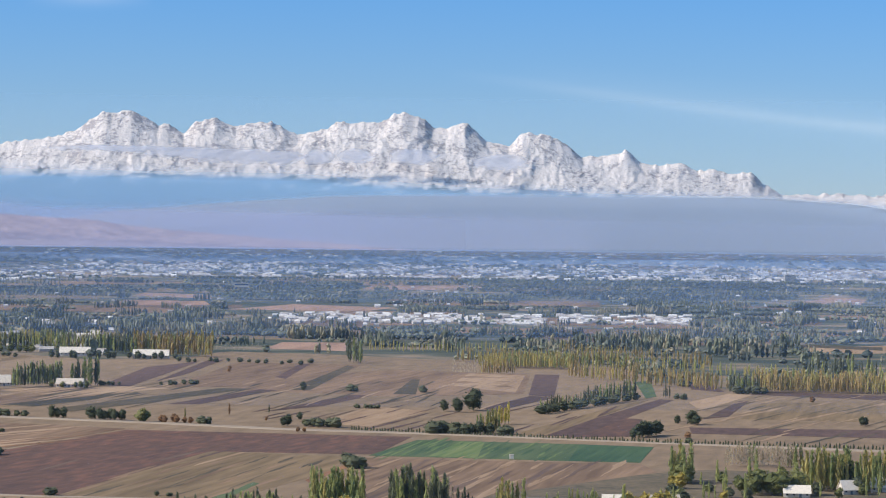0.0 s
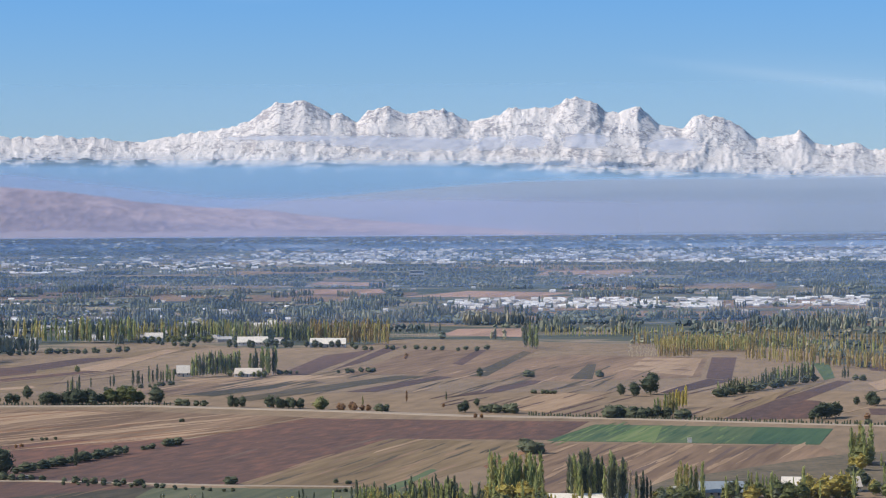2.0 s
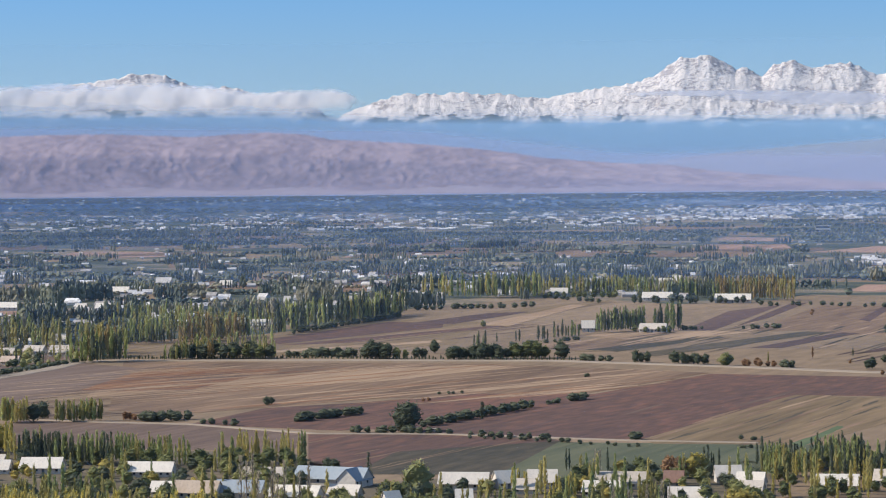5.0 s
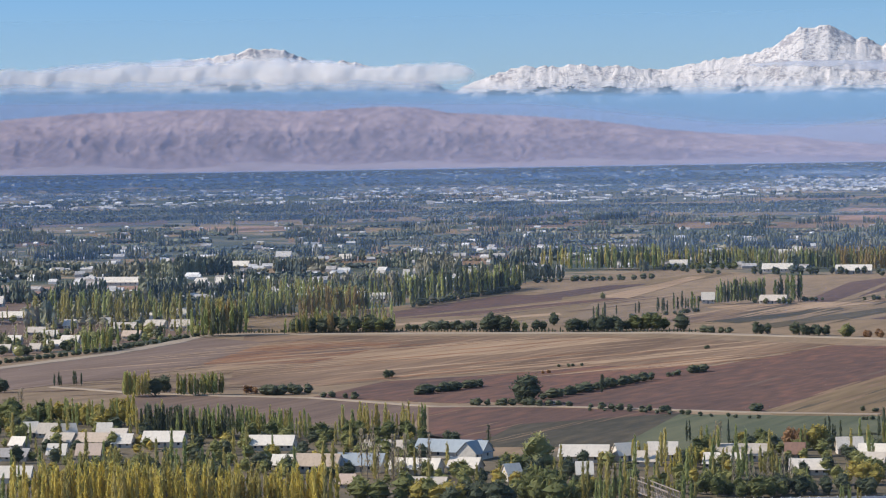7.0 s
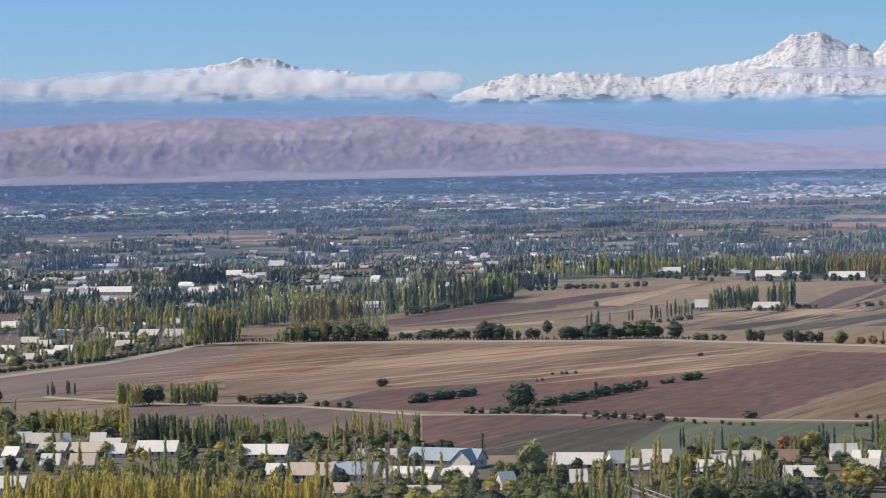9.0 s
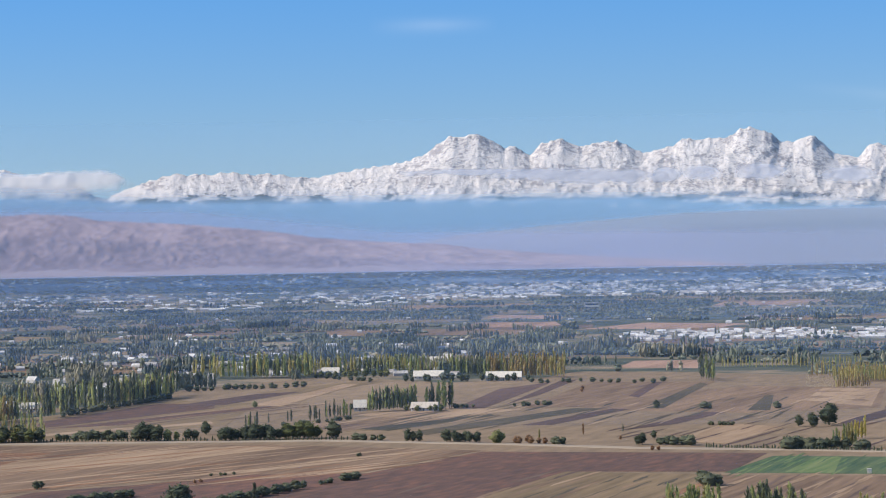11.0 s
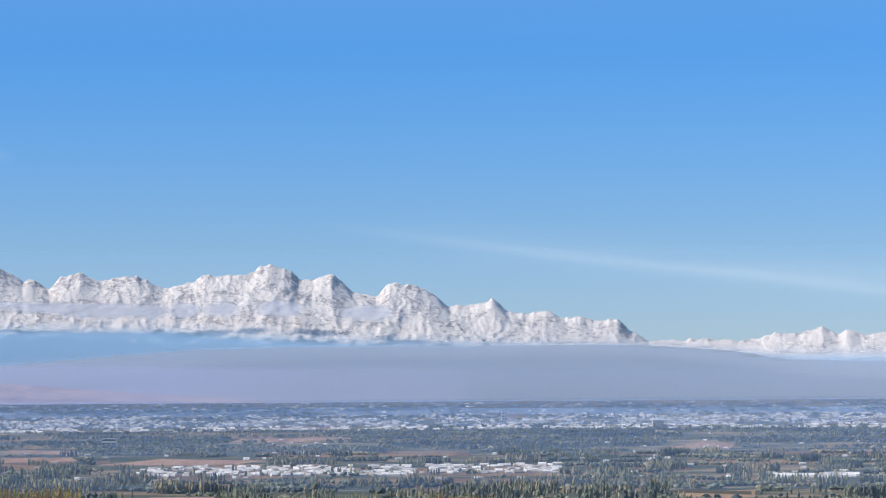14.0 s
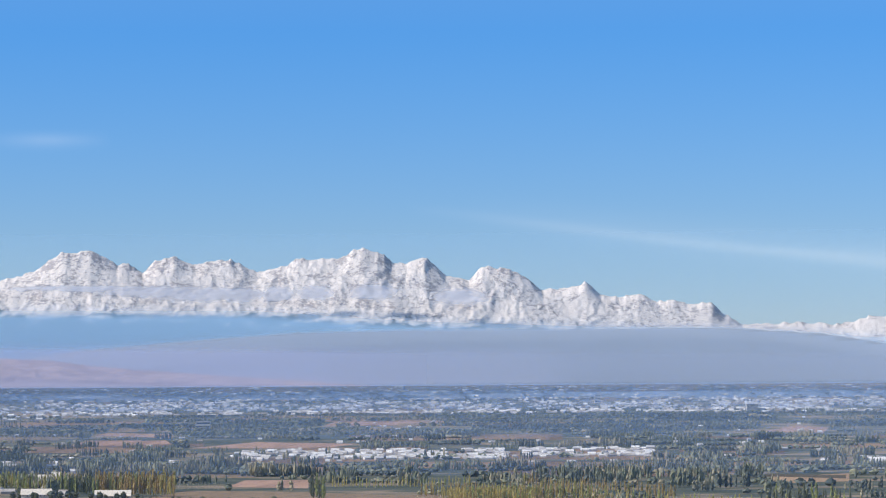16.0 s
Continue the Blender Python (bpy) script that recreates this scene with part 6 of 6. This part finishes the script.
house(-355, 926, 8.3, 5.4, 4.6, 8, "pink")
house(-381, 922, 11.1, 6.7, 3.4, 0, "grey")
house(-353, 856, 10.1, 6.5, 4.4, 8, "white")
house(-302, 965, 16.8, 8.0, 4.2, 3, "white")
house(-277, 903, 9.6, 5.8, 4.0, 0, "white")
house(-231, 944, 26.0, 8.0, 5.0, -14, "blue")
house(-222.8, 939.4, 11.0, 7.0, 5.1, 76, "blue")
house(-265, 897, 15.3, 8.0, 4.8, -3, "tan")
house(-251, 900, 15.7, 8.0, 4.8, -4, "blue")
house(-231, 893, 16.4, 8.0, 4.2, -4, "white")
house(-216, 899, 10.0, 6.5, 4.0, -8, "white")
house(-258, 958, 15.3, 8.0, 3.6, 0, "pale")
house(-243, 854, 5.4, 5.0, 3.4, 0, "pink")
house(-196, 877, 5.0, 5.0, 4.4, 40, "white")
house(-215, 844, 12.4, 7.5, 3.8, 0, "pale")
house(-184, 935, 16.2, 8.0, 4.6, 3, "white")
house(-171, 940, 7.8, 5.8, 4.8, 35, "white")
house(-161, 924, 8.6, 5.2, 4.0, 0, "pale")
house(-159, 942, 9.6, 6.1, 5.0, 5, "white")
house(-174, 883, 5.0, 5.0, 4.6, 15, "white")
house(-135, 918, 12.5, 7.5, 4.2, 0, "white")
house(-133, 943, 16.9, 8.0, 4.6, 0, "pale")
house(-106, 904, 12.0, 7.5, 4.0, 4, "white")
house(-100, 968, 8.5, 5.8, 4.6, 15, "white")
house(-90, 946, 8.9, 5.8, 4.6, -8, "white")
house(-88, 926, 7.6, 5.0, 4.0, -8, "pale")
house(-116, 950, 6.2, 5.0, 4.4, 0, "rust")
house(-62, 944, 14.0, 8.0, 4.4, 4, "white")
house(-45, 962, 11.0, 7.0, 4.4, -6, "pale")
house(38, 1070, 16.4, 8.0, 4.8, 3, "blue")
house(66, 1092, 8.7, 5.7, 4.6, -8, "white")
house(85, 1093, 11.1, 7.3, 4.6, 10, "pale")
house(-11, 1038, 29.4, 8.0, 3.6, 0, "white")
house(22, 1062, 5.0, 5.0, 4.0, 30, "white")
house(143, 1155, 10.5, 6.6, 3.8, -4, "white")
house(166, 1170, 7.5, 5.3, 4.6, 18, "white")
house(180, 1183, 8.6, 5.8, 4.8, 12, "white")
house(-732, 1777, 21.5, 8.0, 5.5, 0, "white")
house(-617, 1784, 12.1, 8.0, 7.0, 10, "white")
house(-631, 1744, 14.5, 8.0, 6.0, 0, "white")
house(-674, 1808, 8.7, 5.2, 6.0, 0, "white")
house(-643, 1711, 5.0, 5.0, 5.0, 20, "white")
house(-610, 1656, 14.9, 8.0, 5.0, 0, "pale")
house(-600, 1684, 12.8, 8.0, 5.0, -4, "pale")
house(-576, 1665, 13.8, 8.0, 6.0, 0, "pale")
house(-579, 1583, 10.6, 6.3, 4.5, 0, "pink")
house(-629, 1579, 10.9, 7.2, 5.0, 10, "white")
house(-596, 1529, 10.3, 6.2, 5.0, 0, "white")
house(-653, 1621, 11.6, 7.0, 4.5, 0, "pale")
house(-817, 1957, 5.4, 5.0, 7.0, 0, "white")
house(-592, 1444, 5.5, 5.0, 4.0, 0, "white")
house(-596, 1476, 6.2, 5.0, 4.0, 0, "pale")
house(-611, 1468, 7.5, 5.0, 4.0, 0, "pale")
house(-593, 1498, 9.5, 5.7, 4.5, 0, "white")
house(-634, 1539, 7.8, 5.0, 4.5, 0, "white")
house(-632, 1779, 10.6, 6.7, 5.5, 5, "white")
house(-658, 1688, 7.8, 5.0, 5.0, 0, "white")
house(-851, 2305, 30.8, 8.0, 6.5, 0, "white")
house(-802, 2285, 13.8, 8.0, 6.0, 0, "white")
house(-774, 2289, 8.1, 5.0, 6.0, 0, "white")
house(-757, 2298, 14.2, 8.0, 6.0, 0, "white")
house(-891, 2904, 16.1, 8.0, 8.0, 0, "white")
house(-859, 2657, 17.0, 8.0, 7.0, 0, "white")
house(-542, 2004, 12.6, 8.0, 6.0, 10, "white")
house(-607, 2326, 5.2, 5.0, 10.0, 0, "white")
house(-805, 2839, 12.7, 7.6, 7.0, 0, "white")
house(-663, 2227, 17.3, 8.0, 6.0, 0, "white")
house(-298, 1961, 8.6, 5.6, 7.0, 8, "white")
house(-252, 1954, 18.2, 8.0, 5.5, -6, "pale")
house(-389, 2642, 20.7, 8.0, 7.0, 6, "white")
house(-421, 2595, 16.0, 8.0, 7.0, 4, "white")
house(-317, 2488, 26.1, 8.0, 7.0, 0, "white")
house(-247, 2445, 30.3, 8.0, 7.0, 0, "white")
house(-347, 2829, 24.0, 8.0, 8.0, 0, "white")
house(-351, 2913, 9.2, 5.5, 8.0, 0, "white")

# ---- far settlements: hundreds of small white houses among the trees ----
def settlement(name, label, az, d, wide, tall, seed):
    r = np.random.default_rng(seed)
    n = len(az)
    P = np.array([(-.5, -.5, 0), (.5, -.5, 0), (.5, .5, 0), (-.5, .5, 0), (-.5, -.5, .5), (.5, -.5, .5), (.5, .5, .5), (-.5, .5, .5), (-.5, 0, 1.0), (.5, 0, 1.0)])
    T = np.array([(0, 1, 5), (0, 5, 4), (2, 3, 7), (2, 7, 6), (4, 5, 9), (4, 9, 8), (6, 7, 8), (6, 8, 9), (1, 2, 6), (1, 6, 5), (5, 6, 9), (3, 0, 4), (3, 4, 7), (7, 4, 8)])
    spin = r.normal(0, 0.2, n)
    x, y = d * np.sin(np.radians(az)), d * np.cos(np.radians(az))
    deep = np.minimum(wide * r.uniform(0.45, 0.7, n), 9)
    c, s = np.cos(spin)[:, None], np.sin(spin)[:, None]
    lx, ly = P[:, 0] * wide[:, None], P[:, 1] * deep[:, None]
    X, Y, Z = x[:, None] + lx * c - ly * s, y[:, None] + lx * s + ly * c, P[:, 2] * tall[:, None]
    sc = drawn_in(d)[:, None]
    V = np.stack([X * sc, Y * sc, EYE + sc * (Z - EYE)], -1).reshape(-1, 3)
    F = (T[None] + (np.arange(n) * len(P))[:, None, None]).reshape(-1, 3)
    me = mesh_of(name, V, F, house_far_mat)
    # wall faces take the limewash that has shade in its colour
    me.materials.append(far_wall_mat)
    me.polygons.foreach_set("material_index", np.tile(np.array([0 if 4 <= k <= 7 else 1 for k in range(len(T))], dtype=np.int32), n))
    return tagged(new(name, me), label, "houses", kind="stuff")


def scattered(n, a0, a1, e0, e1, seed, clump=0.46):
    """n places between two directions and two dips below the horizon, clumped in streets."""
    r = np.random.default_rng(seed)
    az, e = r.uniform(a0, a1, n * 6), r.uniform(e0, e1, n * 6)
    keep = billows(az * 1.6, e * 14, 4, seed + 300) + 0.15 * r.random(n * 6) > clump
    keep &= EYE / np.tan(np.radians(e)) > np.interp(az, edge_az, edge_d) * 1.04
    az, e = az[keep][:n], e[keep][:n]
    return az, EYE / np.tan(np.radians(e))


SETTLEMENTS = [
    ("white_village", "dense village of white houses among poplars", 185, -3.2, 0.2, 1.42, 1.60, 5, 13, 3.2, 4.8, 0.38),
    ("white_village", "white village houses along a road", 100, 0.1, 2.0, 1.42, 1.60, 6, 16, 3.2, 4.4, 0.42),
    ("white_village", "white village houses beside yellow poplars", 110, 2.3, 4.9, 1.40, 1.58, 6, 16, 3.2, 4.4, 0.42),
    ("white_village", "long white farm sheds among trees", 18, 8.9, 10.7, 1.63, 1.72, 10, 30, 4, 5, 0.38),
    ("town", "sprawling town of pale houses across the plain", 3000, -7.5, 12.8, 0.36, 0.71, 8, 19, 4.5, 8, 0.43),
    ("far_town", "pale far edge of the town below the hills", 900, -23.5, 12.8, 0.16, 0.36, 24, 70, 8, 13, 0.46),
    ("far_village", "villages of pale houses in the far woods", 620, -23.0, -7.0, 0.50, 0.84, 9, 24, 4, 7, 0.47),
    ("scattered_houses", "white houses scattered among the trees", 330, -23.5, 12.8, 0.72, 1.7, 5, 10, 3.2, 4.4, 0.50),
    ("scattered_houses", "white roofs showing between the poplars", 320, -23.5, -6.0, 1.6, 2.7, 7, 14, 4.0, 6.0, 0.44),
]
for name, label, n, a0, a1, e0, e1, w0, w1, h0, h1, clump in SETTLEMENTS:
    az, d = scattered(n, a0, a1, e0, e1, len(label) + n, clump)
    r = np.random.default_rng(n)
    settlement(name, label, az, d, r.uniform(w0, w1, len(az)), r.uniform(h0, h1, len(az)), n)


# ---- small things ----
def beam(bm, p, q, w):
    """A square bar from p to q."""
    p, q = Vector(p), Vector(q)
    d = (q - p).normalized()
    e = d.cross(Vector((0, 0, 1)) if abs(d.z) < 0.9 else Vector((1, 0, 0))).normalized() * (w / 2)
    f = d.cross(e).normalized() * (w / 2)
    v = [bm.verts.new(c + s * e + t * f) for c in (p, q) for s, t in ((-1, -1), (1, -1), (1, 1), (-1, 1))]
    for k in range(4):
        bm.faces.new((v[k], v[(k + 1) % 4], v[4 + (k + 1) % 4], v[4 + k]))
    bm.faces.new(v[3::-1]), bm.faces.new(v[4:])


def footbridge(a, b, deck, high, wide, bays):
    """A lattice footbridge on trestles from a to b."""
    a, b = Vector((*a, 0)), Vector((*b, 0))
    root = new("footbridge")
    root.matrix_world = Matrix.Translation(a)
    run = b - a
    side = Vector((-run.y, run.x, 0)).normalized() * (wide / 2)
    up, floor_z = Vector((0, 0, high)), Vector((0, 0, deck))
    bm = bmesh.new()
    c = [floor_z - side, floor_z + side]
    for k in range(2):
        beam(bm, c[k] - up * 0.02, c[k] + run - up * 0.02, 0.25)
    v = [bm.verts.new(p) for p in (c[0], c[1], c[1] + run, c[0] + run)]
    bm.faces.new(v)
    part("deck", from_bm("deck", bm, steel_mat), root)
    for s in (-1, 1):
        bm = bmesh.new()
        o = floor_z + side * s
        beam(bm, o + up, o + up + run, 0.24)
        beam(bm, o + up * 0.5, o + up * 0.5 + run, 0.10)
        for k in range(bays + 1):
            p = o + run * (k / bays)
            beam(bm, p, p + up, 0.16)
            if k < bays:
                q = o + run * ((k + 1) / bays)
                beam(bm, p if k % 2 else p + up, q + up if k % 2 else q, 0.12)
        part("lattice_side", from_bm("lattice_side", bm, steel_mat), root)
    for k in (0.03, 0.5, 0.97):
        bm = bmesh.new()
        for s in (-1, 1):
            beam(bm, run * k + side * s * 1.25 - Vector((0, 0, 0.3)), run * k + side * s + floor_z, 0.3)
        beam(bm, run * k - side * 1.1 + floor_z * 0.5, run * k + side * 1.1 + floor_z * 0.5, 0.2)
        beam(bm, run * k - side * 1.25, run * k + side + floor_z, 0.12)
        part("trestle", from_bm("trestle", bm, steel_mat), root)
    return tagged(root, "beige-brown steel lattice footbridge on trestle legs", "footbridge")


def panel_wall(a, b, n, high):
    """A wall of cast panels between posts."""
    a, b = Vector((*a, 0)), Vector((*b, 0))
    root = new("wall_of_panels")
    root.matrix_world = Matrix.Translation(a)
    step = (b - a) / n
    bm = bmesh.new()
    beam(bm, step * 0.05 + Vector((0, 0, high * 0.42)), step * 0.95 + Vector((0, 0, high * 0.42)), high * 0.96)
    for v in bm.verts:
        across = Vector((-step.y, step.x, 0)).normalized()
        v.co -= across * v.co.dot(across) * 0.92
    panel = from_bm("panel", bm, concrete_mat)
    bm = bmesh.new()
    beam(bm, (0, 0, -0.3), (0, 0, high * 1.05), 0.22)
    post = from_bm("post", bm, concrete_mat)
    for k in range(n):
        for me in (panel, post):
            ob = part(me.name.split(".")[0], me, root)
            ob.location = step * k
    return tagged(root, "white concrete panel wall along a yard", "wall")


def block_of_flats(x, y, length, high, storeys, label):
    """A far block of flats with rows of windows let into its front."""
    s = float(drawn_in(math.hypot(x, y)))
    root = new("apartment_block")
    root.matrix_world = Matrix.LocRotScale(Vector([float(v) for v in settle(x, y, 0.0)]), Euler((0, 0, 0)), Vector((s, s, s)))
    bm = bmesh.new()
    boxed(bm, -length / 2, length / 2, -7, 7, -1, high)
    part("wall", from_bm("wall", bm, wall_mat), root)
    bm = bmesh.new()
    boxed(bm, -length / 2 - 0.4, length / 2 + 0.4, -7.4, 7.4, high, high + 0.8)
    part("roof", from_bm("roof", bm, ROOFS["pale"]), root)
    for k in range(storeys):
        z = high * (k + 0.35) / storeys
        bm = bmesh.new()
        boxed(bm, -length * 0.46, length * 0.46, -7.15, -6.9, z, z + high / storeys * 0.42)
        part("glazing", from_bm("glazing", bm, window_mat), root)
    return tagged(root, label, "apartment block", "blocks of the town")


def hut(x, y):
    """A white-painted site hut."""
    root = new("hut")
    root.matrix_world = Matrix.Translation((x, y, 0))
    bm = bmesh.new()
    boxed(bm, -1.0, 1.0, -0.8, 0.8, -0.3, 2.1)
    part("wall", from_bm("wall", bm, ROOFS["white"]), root)
    bm = bmesh.new()
    boxed(bm, -1.15, 1.15, -0.95, 0.95, 2.1, 2.25)
    part("roof", from_bm("roof", bm, ROOFS["white"]), root)
    bm = bmesh.new()
    boxed(bm, -0.35, 0.35, -0.85, -0.78, 0.0, 1.8)
    part("door", from_bm("door", bm, wall_mat), root)
    return tagged(root, "small white hut beside the green vegetable plots", "hut")


def ball(rings, sides):
    P = [(0, 0, 1)] + [(math.sin(t) * math.cos(a), math.sin(t) * math.sin(a), math.cos(t)) for t in np.linspace(0, math.pi, rings + 2)[1:-1] for a in np.linspace(0, 2 * math.pi, sides, endpoint=False)] + [(0, 0, -1)]
    T = [(0, 1 + k, 1 + (k + 1) % sides) for k in range(sides)]
    for j in range(rings - 1):
        for k in range(sides):
            a, b = 1 + j * sides + k, 1 + j * sides + (k + 1) % sides
            T += [(a, a + sides, b + sides), (a, b + sides, b)]
    n = len(P) - 1
    T += [(n, n - sides + (k + 1) % sides, n - sides + k) for k in range(sides)]
    return np.array(P), np.array(T)


def parked_car(x, y, turn):
    """A pale blue estate car at rest."""
    root = new("car")
    root.matrix_world = pose(x, y, 0.35, 0, 0, turn)
    bm = bmesh.new()
    boxed(bm, -2.1, 2.1, -0.82, 0.82, 0.35, 0.95)
    bmesh.ops.bevel(bm, geom=bm.edges[:], offset=0.12, segments=2, affect="EDGES")
    part("body", from_bm("body", bm, ROOFS["blue"]), root)
    bm = bmesh.new()
    boxed(bm, -1.9, 0.8, -0.74, 0.74, 0.93, 1.5)
    for v in bm.verts:
        if v.co.z > 1.2:
            v.co.x = v.co.x * 0.8 - 0.12
            v.co.y *= 0.86
    part("cabin", from_bm("cabin", bm, window_mat), root, "dark glazed cabin")
    bm = bmesh.new()
    boxed(bm, -1.62, 0.5, -0.65, 0.65, 1.5, 1.56)
    part("roof", from_bm("roof", bm, ROOFS["white"]), root)
    P, T = ball(5, 12)
    tyre = mesh_of("wheel", P * (0.33, 0.11, 0.33), T, window_mat, True)
    for wx in (-1.3, 1.3):
        for wy in (-0.78, 0.78):
            part("wheel", tyre, root).location = (wx, wy, 0.33)
    return tagged(root, "pale blue car parked beside a dirt track", "car")


def saplings(a, b, n, tall, label):
    """A line of staked saplings along a road, as one mesh."""
    r = np.random.default_rng(n)
    P, T = crown_shape(5, 4, 1.0, 5, True)
    spots = np.array([[a[i] + (b[i] - a[i]) * (k + r.uniform(-0.3, 0.3)) / n for i in (0, 1)] for k in range(n)])
    h = tall * r.uniform(0.6, 1.3, n)
    V = np.stack([spots[:, 0:1] + P[:, 0] * 0.9, spots[:, 1:2] + P[:, 1] * 0.9, h[:, None] * P[:, 2]], -1).reshape(-1, 3)
    F = (T[None] + (np.arange(n) * len(P))[:, None, None]).reshape(-1, 3)
    return tagged(new("roadside_saplings", mesh_of("roadside_saplings", V, F, LEAVES["dark"])), label, "saplings", kind="stuff")


footbridge((-146, 817), (-129, 782), 4.9, 3.3, 3.2, 12)
panel_wall((-123, 820), (-66, 836), 22, 2.0)
hut(33, 1342)
block_of_flats(1034, 8567, 34, 19, 6, "broad white block of flats in the far town")
block_of_flats(737, 10997, 22, 35, 6, "tall pale block of flats in the far town")
block_of_flats(715, 11432, 45, 27, 5, "pale block of flats in the far town")
block_of_flats(352, 11027, 26, 17, 4, "white block of flats in the far town")
block_of_flats(-420, 6019, 30, 14, 2, "broad pale-roofed hall among far trees")
parked_car(-238, 1148, 8)
saplings((-552, 1634), (-433, 1648), 70, 2.4, "line of dark saplings along the gravel road")
saplings((-433, 1648), (-236, 1634), 90, 2.4, "line of dark saplings along the gravel road")
saplings((-48, 1536), (120, 1457), 110, 2.4, "line of dark saplings along the gravel road")
saplings((120, 1457), (221, 1428), 60, 2.4, "line of dark saplings along the gravel road")
